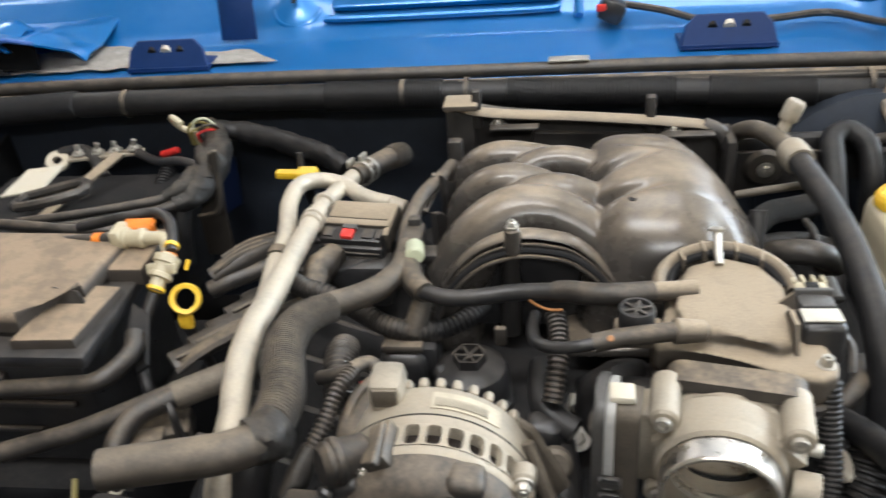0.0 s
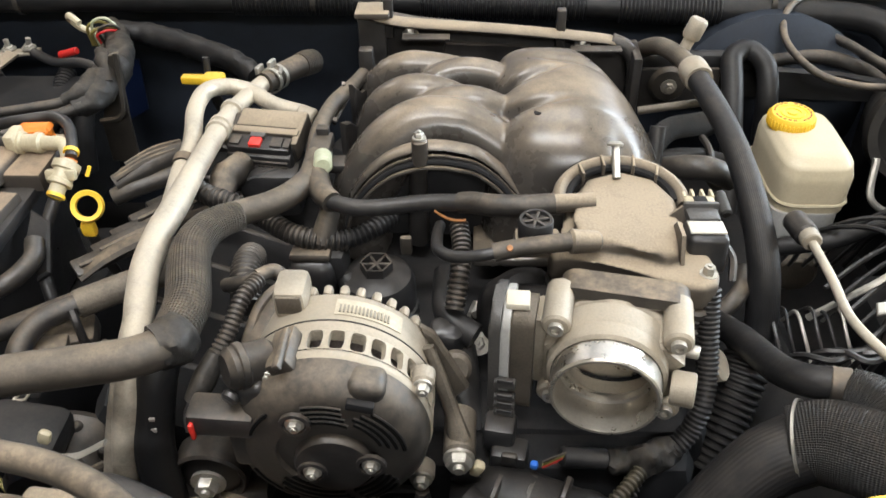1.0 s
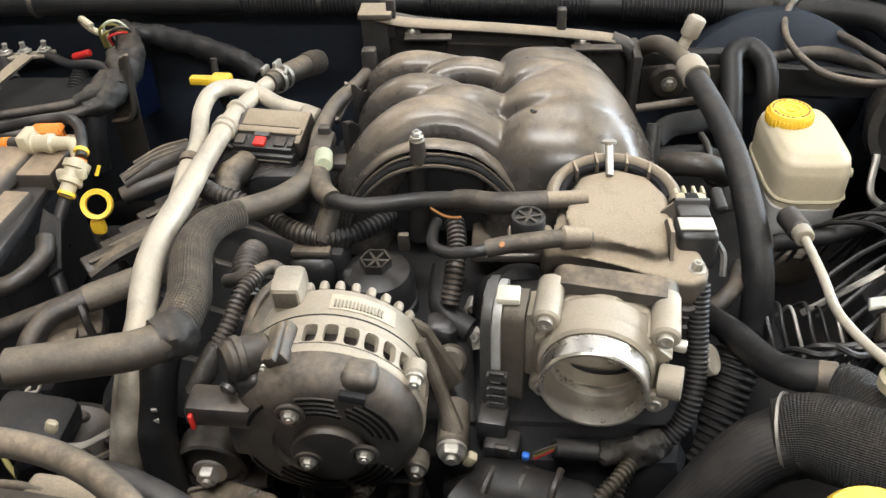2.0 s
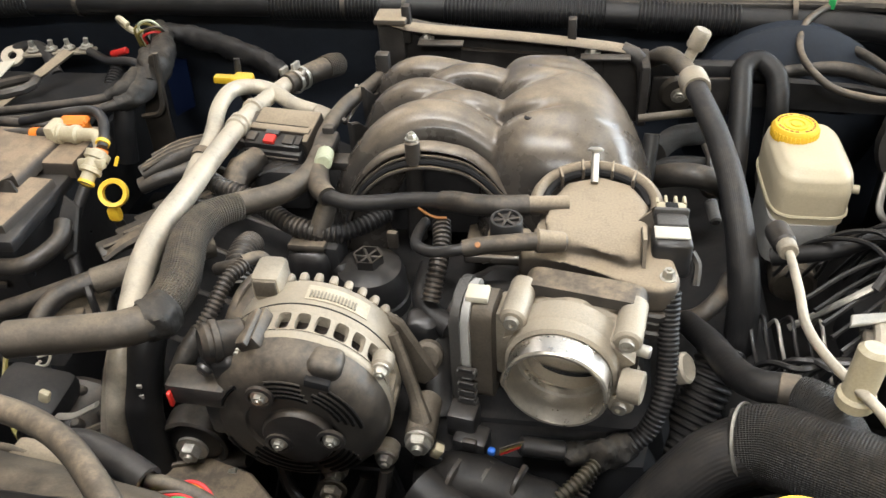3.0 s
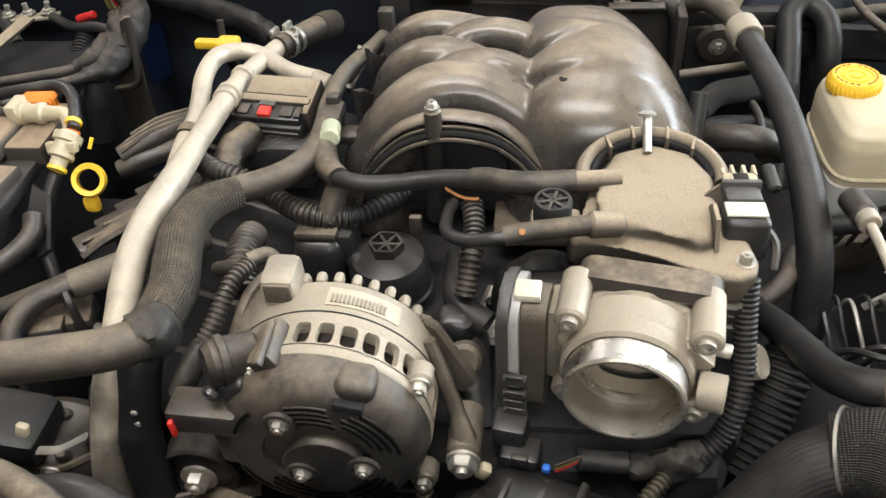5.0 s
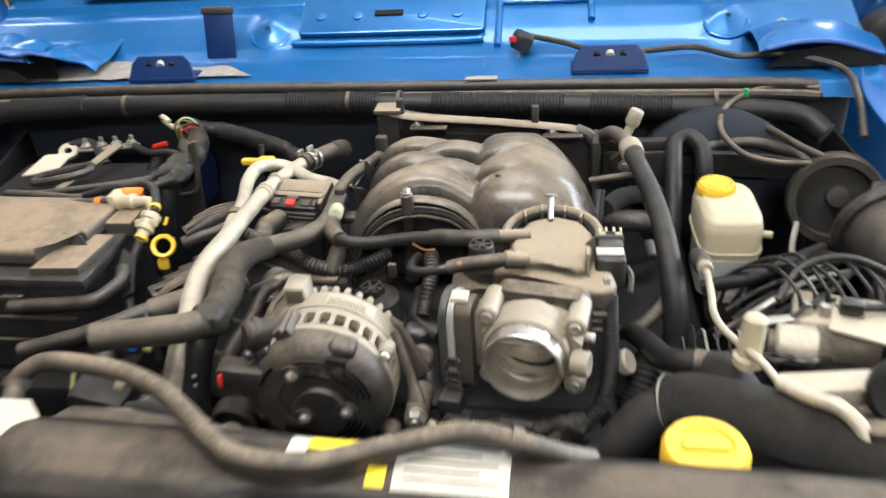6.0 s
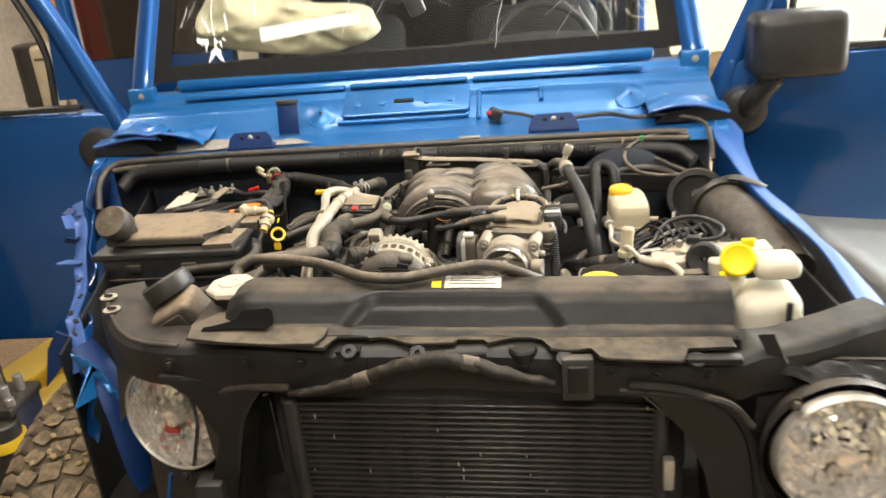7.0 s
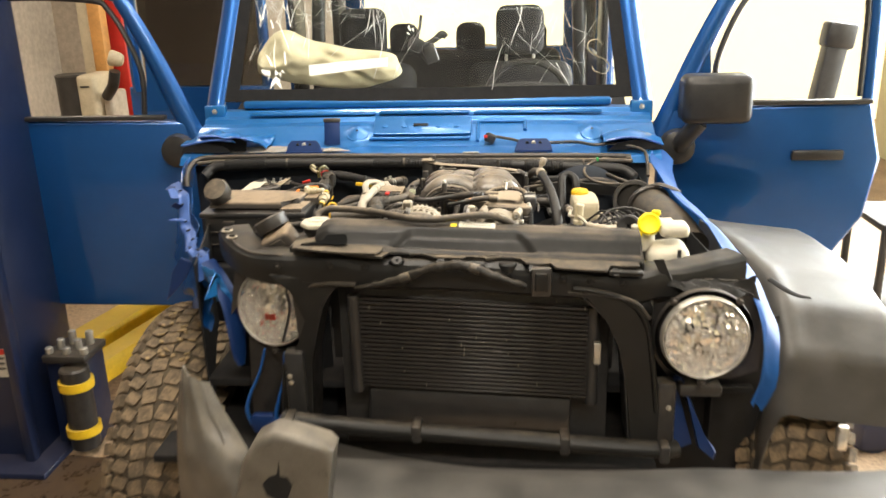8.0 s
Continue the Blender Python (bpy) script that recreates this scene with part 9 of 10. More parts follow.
# coolant hoses in the front corner
hose("coolant_hose", [(0.376, 0.578, 1.020), (0.390, 0.532, 1.040), (0.401, 0.485, 1.058), (0.412, 0.460, 1.073), (0.428, 0.452, 1.079)], [0.0105, 0.0115, 0.012, 0.012, 0.012], RUBBER_DARK, "black coolant hose leading to a grey joint", seg=16)
single("hose_joint", cyl((0.424, 0.453, 1.078), (0.437, 0.449, 1.080), 0.0125, seg=18, bevel=0.001), RUBBER_TAN, "grey plastic hose joint", "joint")
hose("coolant_hose", [(0.436, 0.449, 1.080), (0.449, 0.437, 1.082), (0.460, 0.418, 1.076), (0.468, 0.40, 1.06)], [0.013, 0.015, 0.017, 0.018], BRAID_WEAVE, "woven black hose branch joining the thick hose", seg=22, n=10)
bh = thing("radiator_hose", (0.42, 0.40, 1.03), "thick woven-sleeved radiator hose curving to the front", "hose")
part("lower", sweep([(0.315, 0.385, 0.965), (0.345, 0.400, 1.000), (0.378, 0.414, 1.035), (0.402, 0.418, 1.050)], [0.021, 0.023, 0.025, 0.026], n=10, seg=30), BRAID, bh)
part("upper", sweep([(0.394, 0.422, 1.050), (0.418, 0.417, 1.058), (0.445, 0.400, 1.066), (0.480, 0.380, 1.072), (0.520, 0.358, 1.072), (0.558, 0.335, 1.070)], [0.026, 0.030, 0.030, 0.030, 0.030, 0.029], n=10, seg=30), BRAID_WEAVE, bh)
part("clip_wire", lathe([(0.0285, -0.001), (0.0300, -0.001), (0.0300, 0.001), (0.0285, 0.001)], axis((0.402, 0.421, 1.053), (0.8, -0.3, 0.4)), 30, True), BOLT, bh)
part("clamp", box((0.552, 0.345, 1.10), (0.03, 0.02, 0.012), 0.004), RUBBER_TAN, bh)
hose("bellows_hose", [(0.402, 0.540, 1.030), (0.393, 0.520, 1.012), (0.383, 0.503, 0.992), (0.373, 0.487, 0.975), (0.36, 0.47, 0.955)], 0.0175, RUBBER_DARK, "dark ribbed bellows hose beside the throttle body", "hose", seg=18, ribs=(0.0062, 0.0022))
single("metal_bracket", cyl((0.362, 0.515, 1.025), (0.372, 0.512, 1.032), 0.013, seg=20, bevel=0.002), PIPE, "bright metal disc behind the ribbed harness", "bracket")
for k in range(7):
    x = 0.43 + 0.014 * k
    hose("brake_pipe", [(x, 0.56 - 0.004 * k, 0.98), (x + 0.01, 0.535, 1.02 + 0.003 * (k % 3)), (x + 0.03, 0.52 + 0.01 * (k % 2), 1.03), (x + 0.06, 0.54, 1.02 + 0.004 * (k % 2))], 0.0028, BLACK_CLEAN, "thin black brake pipe deep in the bay", "pipe", seg=6)
hose("brake_pipe", [(0.47, 0.60, 1.0), (0.52, 0.60, 1.045), (0.57, 0.63, 1.058), (0.62, 0.66, 1.05)], 0.0032, BOLT, "thin bare metal brake pipe", "pipe", seg=6)
hose("brake_pipe", [(0.50, 0.55, 1.01), (0.54, 0.57, 1.05), (0.58, 0.60, 1.06), (0.63, 0.66, 1.06)], 0.0032, BLACK_CLEAN, "thin black brake pipe deep in the bay", "pipe", seg=6)

# cables by the firewall
hose("vent_cable", [(0.665, 1.03, 1.130), (0.625, 1.042, 1.130), (0.575, 1.032, 1.127), (0.532, 0.995, 1.118), (0.516, 0.935, 1.108), (0.535, 0.878, 1.098), (0.575, 0.860, 1.092), (0.62, 0.86, 1.09)], 0.0042, RUBBER_TAN, "thin black vent hose looped by the firewall", seg=10)
single("green_clip", box((0.562, 1.022, 1.128), (0.008, 0.006, 0.014), 0.002), GREEN_CLIP, "small green plastic clip on the vent hose", "clip")
hose("vent_cable", [(0.575, 0.985, 1.094), (0.595, 0.955, 1.094), (0.615, 0.915, 1.092), (0.642, 0.875, 1.09)], 0.0055, RUBBER, "short black vent hose by the firewall", seg=10)
hose("scuttle_cable", [(0.24, 1.188, 1.172), (0.30, 1.165, 1.166), (0.345, 1.14, 1.160), (0.42, 1.13, 1.160), (0.50, 1.15, 1.158), (0.56, 1.10, 1.158), (0.62, 1.10, 1.160), (0.70, 1.06, 1.150), (0.705, 0.98, 1.13), (0.70, 0.92, 1.10)], 0.005, RUBBER, "black cable lying along the scuttle", "cable", seg=8)
rpg = thing("scuttle_plug", (0.235, 1.165, 1.15), "dark connector with a red face lying on the scuttle", "connector")
part("body", box((0.232, 1.165, 1.170), (0.034, 0.03, 0.03), 0.007, Matrix.Rotation(radians(25), 4, "Y")), BLACK_CLEAN, rpg)
part("red_face", box((0.218, 1.150, 1.178), (0.012, 0.004, 0.010), 0.002), RED, rpg)

# ---- fuse box side ----
fb = thing("fuse_box", (-0.38, 0.62, 0.95), "black fuse box with a tan dust-covered lid", "fuse box")
lid = bmesh.new()
add_slab(lid, [(-0.497, 0.580), (-0.300, 0.575), (-0.292, 0.600), (-0.278, 0.620), (-0.262, 0.622), (-0.255, 0.715), (-0.50, 0.725)], 0.016, Matrix.Translation((0, 0, 1.098)) @ Matrix.Rotation(radians(0), 4, "X"), 0.008, 3)
part("lid", lid, TAN_COVER, fb)
part("lid_step", slab([(-0.302, 0.560), (-0.244, 0.562), (-0.236, 0.640), (-0.285, 0.645), (-0.300, 0.610)], 0.014, Matrix.Translation((0, 0, 1.088)), 0.004, 2), TAN_COVER, fb)
part("lid_step", slab([(-0.272, 0.66), (-0.225, 0.66), (-0.225, 0.735), (-0.272, 0.735)], 0.018, Matrix.Translation((0, 0, 1.088)), 0.005, 2), TAN_COVER, fb)
part("rib", slab([(0, 0), (0.045, 0.0), (0.032, 0.018), (0.010, 0.022)], 0.004, Matrix.Translation((-0.298, 0.612, 1.094)) @ Matrix.Rotation(radians(60), 4, "X")), BLACK, fb)
part("rim", box((-0.375, 0.64, 1.085), (0.285, 0.18, 0.014), 0.004), BLACK_CLEAN, fb)
part("body", box((-0.375, 0.64, 1.020), (0.265, 0.165, 0.13), 0.010), BLACK_CLEAN, fb)
for x in (-0.44, -0.33):
    part("latch", box((x, 0.553, 1.062), (0.03, 0.012, 0.016), 0.003), BLACK, fb)
part("front_rail", box((-0.375, 0.548, 1.040), (0.24, 0.006, 0.006), 0.002), BLACK, fb)
part("front_rail", box((-0.40, 0.552, 1.005), (0.20, 0.006, 0.005), 0.002), BLACK, fb)
part("stud_nut", lathe([(0, 0), (0.028, 0), (0.032, 0.006), (0.034, 0.030), (0.030, 0.040), (0, 0.042)], axis((-0.470, 0.600, 1.128), (-0.1, -0.75, 0.65)), 28), RUBBER_TAN, fb, "round dusty black knob")
part("stud_base", cyl((-0.468, 0.615, 1.11), (-0.470, 0.600, 1.150), 0.02, seg=16), BLACK, fb)
tray_b = thing("battery", (-0.43, 0.86, 0.9), "black battery case behind the fuse box", "battery")
# Case and lid in DARK, with the shade behind the fuse box in the colour
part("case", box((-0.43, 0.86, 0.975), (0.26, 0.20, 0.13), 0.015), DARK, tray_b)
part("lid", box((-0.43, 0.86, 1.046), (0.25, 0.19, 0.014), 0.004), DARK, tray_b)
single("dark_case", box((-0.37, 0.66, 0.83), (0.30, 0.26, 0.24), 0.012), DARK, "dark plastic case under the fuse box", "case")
single("bright_card", slab([(0, 0), (0.05, 0.01), (0.065, 0.05), (0.02, 0.045)], 0.003, Matrix.Translation((-0.505, 0.86, 1.073)) @ Matrix.Rotation(radians(20), 4, "X"), 0.001), WHITE_CLEAN, "bright white plastic flap by the cables", "flap")

lugs = thing("cable_lugs", (-0.42, 0.98, 1.05), "row of dusty metal battery lugs with studs on a bar", "terminals")
part("bar", box((-0.430, 0.985, 1.066), (0.10, 0.016, 0.005), 0.002, Matrix.Rotation(radians(10), 4, "Z")), CAST, lugs)
for k in range(4):
    p = (-0.465 + 0.024 * k, 0.980 + 0.004 * k, 1.070)
    n_ = part("stud", cyl(p, (p[0] + 0.003 * (k % 2), p[1], 1.084), 0.0034, seg=10), BOLT, lugs)
    part("nut", add_hex(bmesh.new(), (p[0], p[1], 1.071), UP, 0.0062, 0.005, 0.009), BOLT, n_)
part("end_ring", lathe([(0.006, 0), (0.015, 0), (0.015, 0.006), (0.006, 0.006)], axis((-0.495, 0.975, 1.062), (0.2, -0.5, 0.8)), 20, True), PIPE, lugs)
part("heat_shrink", cyl((-0.344, 0.970, 1.072), (-0.318, 0.966, 1.080), 0.0046, seg=10, bevel=0.001), RED_PAINT, lugs, "red heat-shrink sleeve")
hose("battery_cable", [(-0.385, 0.985, 1.068), (-0.35, 0.965, 1.065), (-0.31, 0.95, 1.072), (-0.28, 0.93, 1.075)], 0.006, BLACK_CLEAN, "black battery cable by the lugs", "cable", seg=10)
hose("battery_cable", [(-0.52, 0.97, 1.04), (-0.50, 0.985, 1.066), (-0.46, 0.99, 1.07), (-0.42, 0.95, 1.05)], 0.008, BLACK_CLEAN, "black battery cable by the lugs", "cable", seg=10)

hs_ = thing("main_harness", (-0.27, 0.92, 1.03), "thick taped wiring harness with loose cut wires", "wiring")
part("taped_trunk", lump(sweep([(-0.282, 1.000, 1.098), (-0.262, 0.965, 1.100), (-0.247, 0.930, 1.098), (-0.244, 0.900, 1.093), (-0.248, 0.874, 1.086), (-0.256, 0.850, 1.078), (-0.272, 0.835, 1.074)], [0.010, 0.013, 0.016, 0.0195, 0.020, 0.015, 0.010], n=14, seg=30), 0.0032, 60), TAPE, hs_)
for dy_, dz_ in ((0.0, 0.004), (-0.012, -0.003)):
    part("branch", sweep([(-0.262, 0.850 + dy_, 1.080 + dz_), (-0.285, 0.838 + dy_, 1.076 + dz_), (-0.33, 0.826 + dy_, 1.074 + dz_), (-0.39, 0.812 + dy_, 1.072 + dz_), (-0.45, 0.806 + dy_, 1.068 + dz_)], [0.008, 0.0062, 0.0052, 0.0050, 0.0050], seg=12), RUBBER, hs_)
part("branch", lump(sweep([(-0.275, 0.990, 1.097), (-0.23, 0.985, 1.092), (-0.17, 0.965, 1.085), (-0.12, 0.94, 1.08), (-0.09, 0.92, 1.07)], [0.011, 0.013, 0.014, 0.014, 0.012], n=10, seg=20), 0.003, 60), RUBBER_DARK, hs_)
part("fold", lump(sweep([(-0.262, 0.912, 1.106), (-0.248, 0.886, 1.108), (-0.238, 0.862, 1.092)], [0.006, 0.009, 0.006], seg=12), 0.002, 90), TAPE, hs_)
part("tape_end", lump(sweep([(-0.255, 0.872, 1.098), (-0.262, 0.850, 1.090), (-0.282, 0.838, 1.082)], [0.009, 0.010, 0.007], seg=14), 0.002, 110), TAPE, hs_)
part("thin_wire", sweep([(-0.285, 0.975, 1.098), (-0.276, 0.950, 1.094), (-0.277, 0.920, 1.080), (-0.280, 0.90, 1.06)], 0.0026, seg=6), RUBBER, hs_)
part("white_wire", sweep([(-0.284, 0.965, 1.105), (-0.298, 0.958, 1.112), (-0.312, 0.962, 1.122), (-0.304, 0.948, 1.132), (-0.292, 0.942, 1.126)], 0.0042, seg=8), WHITE, hs_, "white loose wire end")
for k, (m_, dz) in enumerate(((WIRE_YELLOW, 0.012), (WIRE_YELLOW, 0.005), (GREEN, 0.016), (WIRE_RED, 0.002), (RUBBER, 0.008))):
    part("loose_wire", sweep([(-0.290 + 0.004 * k, 0.955, 1.092), (-0.285 + 0.003 * k, 0.945, 1.108 + dz), (-0.268 + 0.003 * k, 0.950, 1.112 + dz), (-0.250, 0.962, 1.100)], 0.0018, seg=6), m_, hs_)
bk = bmesh.new()
add_slab(bk, [(-0.236, 1.118), (-0.224, 1.122), (-0.228, 1.080), (-0.232, 1.040), (-0.234, 0.98), (-0.268, 0.98), (-0.266, 1.035), (-0.258, 1.050)], 0.004, Matrix.Translation((0, 0.878, 0)) @ XZ, 0.001)
add_sweep(bk, [(-0.226, 0.874, 1.122), (-0.230, 0.870, 1.080), (-0.236, 0.866, 1.048), (-0.262, 0.866, 1.040)], 0.0035, seg=6)
part("bracket", bk, RUBBER_TAN, hs_, "dusty black bracket behind the harness")
part("lower_stalk", sweep([(-0.268, 0.850, 1.072), (-0.272, 0.835, 1.04), (-0.275, 0.825, 1.00)], 0.013, seg=14), RUBBER_DARK, hs_)
hose("ribbed_conduit", [(-0.335, 0.96, 1.055), (-0.335, 0.93, 1.045), (-0.33, 0.89, 1.03), (-0.325, 0.86, 1.01)], 0.009, RUBBER_DARK, "black ribbed conduit below the lugs", "conduit", seg=12, ribs=(0.0048, 0.002))
single("metal_strip", slab([(0, 0), (0.014, 0), (0.10, 0.11), (0.085, 0.115)], 0.003, Matrix.Translation((-0.47, 0.83, 1.045)) @ Matrix.Rotation(radians(25), 4, "X")), NECK, "dusty angled metal strip", "strip")
hose("battery_cable", [(-0.49, 0.80, 1.075), (-0.42, 0.78, 1.082), (-0.34, 0.775, 1.078), (-0.29, 0.79, 1.07)], 0.0065, RUBBER, "taped cable behind the fuse box", "cable", seg=10)
single("square_frame", sweep([(-0.47, 0.86, 1.075), (-0.40, 0.875, 1.085), (-0.39, 0.84, 1.088), (-0.46, 0.825, 1.08), (-0.47, 0.86, 1.075)], 0.006, n=3, seg=8), BLACK, "black plastic loop frame behind the fuse box", "frame")

# fuel lines with quick connectors
fl = thing("fuel_line", (-0.24, 0.70, 1.06), "black fuel line with cream quick connectors", "fuel line")
part("hose", sweep([(-0.335, 0.750, 1.098), (-0.305, 0.738, 1.110), (-0.275, 0.733, 1.119), (-0.240, 0.737, 1.122), (-0.218, 0.722, 1.122), (-0.207, 0.700, 1.116), (-0.203, 0.684, 1.110)], 0.0055, seg=12), BLACK_CLEAN, fl)
part("yellow_ring", lathe([(0.0052, -0.002), (0.0072, -0.002), (0.0072, 0.002), (0.0052, 0.002)], axis((-0.2045, 0.690, 1.112), (0.1, -0.9, -0.3)), 14, True), YELLOW, fl)
part("connector", lathe([(0, 0), (0.007, 0), (0.0085, 0.002), (0.0125, 0.003), (0.0125, 0.010), (0.0098, 0.011), (0.0098, 0.020), (0.0110, 0.021), (0.0110, 0.025), (0.0075, 0.026), (0.0070, 0.036), (0, 0.036)], axis((-0.203, 0.679, 1.110), (-0.2, -0.82, -0.54)), 20), WHITE, fl)
part("connector_clip", box((-0.206, 0.664, 1.104), (0.028, 0.008, 0.010), 0.002, Matrix.Rotation(radians(-20), 4, "X")), WHITE, fl)
part("yellow_ring", lathe([(0.0070, -0.0015), (0.0085, -0.0015), (0.0085, 0.0015), (0.0070, 0.0015)], axis((-0.2095, 0.650, 1.0905), (-0.2, -0.82, -0.54)), 14, True), YELLOW, fl)
part("connector", lathe([(0, 0), (0.0105, 0), (0.0110, 0.002), (0.0110, 0.010), (0.0085, 0.011), (0.0085, 0.022), (0.0100, 0.023), (0.0100, 0.028), (0.0072, 0.030), (0.0068, 0.038), (0, 0.038)], axis((-0.264, 0.702, 1.114), (1, -0.05, 0.03)), 20), WHITE, fl)
part("orange_seal", lathe([(0.0060, -0.003), (0.0085, -0.003), (0.0085, 0.003), (0.0060, 0.003)], axis((-0.209, 0.685, 1.103), (0, -0.8, -0.6)), 14, True), ORANGE, fl)
part("elbow", sweep([(-0.232, 0.700, 1.115), (-0.216, 0.699, 1.115), (-0.210, 0.692, 1.108), (-0.209, 0.682, 1.10)], 0.0068, seg=12), WHITE, fl)
part("clip", box((-0.262, 0.702, 1.117), (0.010, 0.024, 0.020), 0.002), WHITE, fl)
part("orange_clip", lump(box((-0.250, 0.720, 1.112), (0.034, 0.014, 0.018), 0.004, seg=3), 0.006, 160), ORANGE, fl)
part("pipe", cyl((-0.268, 0.702, 1.114), (-0.34, 0.708, 1.106), 0.0065, seg=12), BLACK, fl)
part("orange_ring", cyl((-0.281, 0.703, 1.112), (-0.290, 0.7035, 1.111), 0.0075, seg=12), ORANGE, fl)
part("tail", sweep([(-0.211, 0.648, 1.087), (-0.217, 0.635, 1.072), (-0.222, 0.615, 1.050), (-0.214, 0.595, 1.03), (-0.205, 0.58, 1.0)], 0.006, seg=10), BLACK_CLEAN, fl)
part("bracket", slab([(0, 0), (0.020, -0.012), (0.030, -0.060), (0.020, -0.068), (0.002, -0.036)], 0.006, Matrix.Translation((-0.230, 0.640, 1.080)) @ Matrix.Rotation(radians(30), 4, "X"), 0.002), RUBBER_DARK, fl)
part("yellow_zip", cyl((-0.187, 0.672, 1.097), (-0.184, 0.677, 1.105), 0.0018, seg=8), YELLOW, fl)
hose("coolant_hose", [(-0.330, 0.545, 1.058), (-0.260, 0.548, 1.062), (-0.225, 0.552, 1.066), (-0.208, 0.580, 1.072), (-0.212, 0.60, 1.078)], 0.0085, RUBBER, "black hose in front of the fuse box", seg=12)
hose("coolant_hose", [(-0.30, 0.50, 1.030), (-0.24, 0.515, 1.040), (-0.20, 0.530, 1.048), (-0.165, 0.545, 1.055), (-0.13, 0.58, 1.05)], 0.009, RUBBER, "black woven hose in front of the fuse box", seg=12)
hose("power_hose", [(-0.180, 0.470, 1.035), (-0.186, 0.490, 1.052), (-0.178, 0.512, 1.062), (-0.158, 0.528, 1.066), (-0.128, 0.545, 1.066)], 0.0095, RUBBER, "bent black hose with a dusty metal end", seg=14)
hose("power_pipe", [(-0.150, 0.532, 1.067), (-0.120, 0.552, 1.068), (-0.090, 0.575, 1.066), (-0.065, 0.60, 1.06)], 0.012, CAST_DIRTY, "dull pinkish metal pipe under the refrigerant pipes", "pipe", seg=14)
hose("tie_strap", [(-0.150, 0.522, 1.070), (-0.146, 0.516, 1.060), (-0.143, 0.512, 1.04), (-0.142, 0.51, 1.015)], 0.0035, BLACK, "black strap hanging from the bent hose", "strap", seg=6)
single("pump_cap", box((-0.165, 0.525, 1.035), (0.05, 0.035, 0.02), 0.006, Matrix.Rotation(radians(18), 4, "Z")), RUBBER_TAN, "dusty plastic cap under the bent hose", "cap")
dip = thing("oil_dipstick", (-0.18, 0.645, 1.03), "yellow ring handle of the oil dipstick", "dipstick")
RA = axis((-0.181, 0.646, 1.082), (0.30, -0.75, 0.55))
part("ring", lathe([(0.0098, -0.005), (0.0138, -0.006), (0.0150, 0.0), (0.0138, 0.006), (0.0098, 0.005)], RA, 32, True), YELLOW, dip)
part("stem", box((-0.184, 0.641, 1.060), (0.014, 0.010, 0.016), 0.004), YELLOW, dip)
part("tube", cyl((-0.184, 0.642, 1.052), (-0.182, 0.66, 0.98), 0.005, seg=10), BLACK, dip)
bt_ = thing("ribbed_boot", (-0.145, 0.72, 1.07), "black finned rubber boot by the dipstick", "boot")
part("sleeve", sweep([(-0.176, 0.697, 1.070), (-0.150, 0.715, 1.078), (-0.128, 0.735, 1.080), (-0.110, 0.752, 1.08)], [0.010, 0.0125, 0.0115, 0.007], seg=16), RUBBER, bt_)
for k in range(3):
    part("fin", sweep([(-0.172 + 0.003 * k, 0.692 + 0.008 * k, 1.080 + 0.003 * k), (-0.148 + 0.002 * k, 0.711 + 0.008 * k, 1.088 + 0.002 * k), (-0.124, 0.732 + 0.008 * k, 1.088)], 0.0028, n=5, seg=6), RUBBER_TAN, bt_)
hose("breather_hose", [(-0.178, 0.690, 1.060), (-0.158, 0.698, 1.066), (-0.135, 0.712, 1.068), (-0.11, 0.73, 1.07)], 0.009, RUBBER, "black hose beside the finned boot", seg=12)
tr = thing("transmission_dipstick", (-0.135, 0.872, 1.05), "yellow T-shaped transmission dipstick handle", "dipstick")
part("handle", box((-0.140, 0.872, 1.091), (0.036, 0.011, 0.009), 0.002, Matrix.Rotation(radians(-4), 4, "Z")), LIFT_YELLOW, tr)
part("hub", box((-0.121, 0.869, 1.091), (0.024, 0.020, 0.015), 0.004, Matrix.Rotation(radians(-4), 4, "Z"), 3), LIFT_YELLOW, tr)
part("tip", cyl((-0.130, 0.880, 1.095), (-0.130, 0.884, 1.112), 0.004, seg=10), BLACK, tr)
part("tube", cyl((-0.125, 0.868, 1.082), (-0.120, 0.90, 1.0), 0.006, seg=10), BLACK, tr)

# coil covers and odd dark parts on the cylinder head
for k in range(5):
    c_ = (-0.152 + 0.010 * k, 0.640 + 0.023 * k, 1.040 + 0.002 * (k % 2))
    fp = thing("coil_cover", c_, "dusty black ribbed coil cover on the cylinder head", "engine cover", "coil covers")
    rot_ = Matrix.Rotation(radians(43 + 3 * (k % 2)), 4, "Z") @ Matrix.Rotation(radians(18), 4, "X")
    part("plate", box(c_, (0.105, 0.020, 0.007), 0.0025, rot_), RUBBER, fp)
    part("ridge", box((c_[0] + 0.002, c_[1] - 0.004, c_[2] + 0.005), (0.092, 0.004, 0.004), 0.0015, rot_), RUBBER_TAN, fp)
single("cam_cover_edge", sweep([(-0.185, 0.600, 1.035), (-0.160, 0.622, 1.046), (-0.120, 0.655, 1.050), (-0.085, 0.690, 1.048)], [0.006, 0.009, 0.009, 0.006], seg=8, flat=0.6), RUBBER_TAN, "dusty moulded edge of the cam cover", "engine cover")
single("coil_cover", box((0.045, 0.615, 1.040), (0.03, 0.035, 0.05), 0.008), BLACK_CLEAN, "black coil body under the hoses", "ignition coil")
single("throttle_duct", lathe([(0, 0), (0.020, 0), (0.022, 0.006), (0.022, 0.03), (0, 0.034)], axis((0.215, 0.535, 1.035), (-0.3, -0.5, 0.8)), 24), BLACK, "black rounded cover beside the throttle body", "cover")
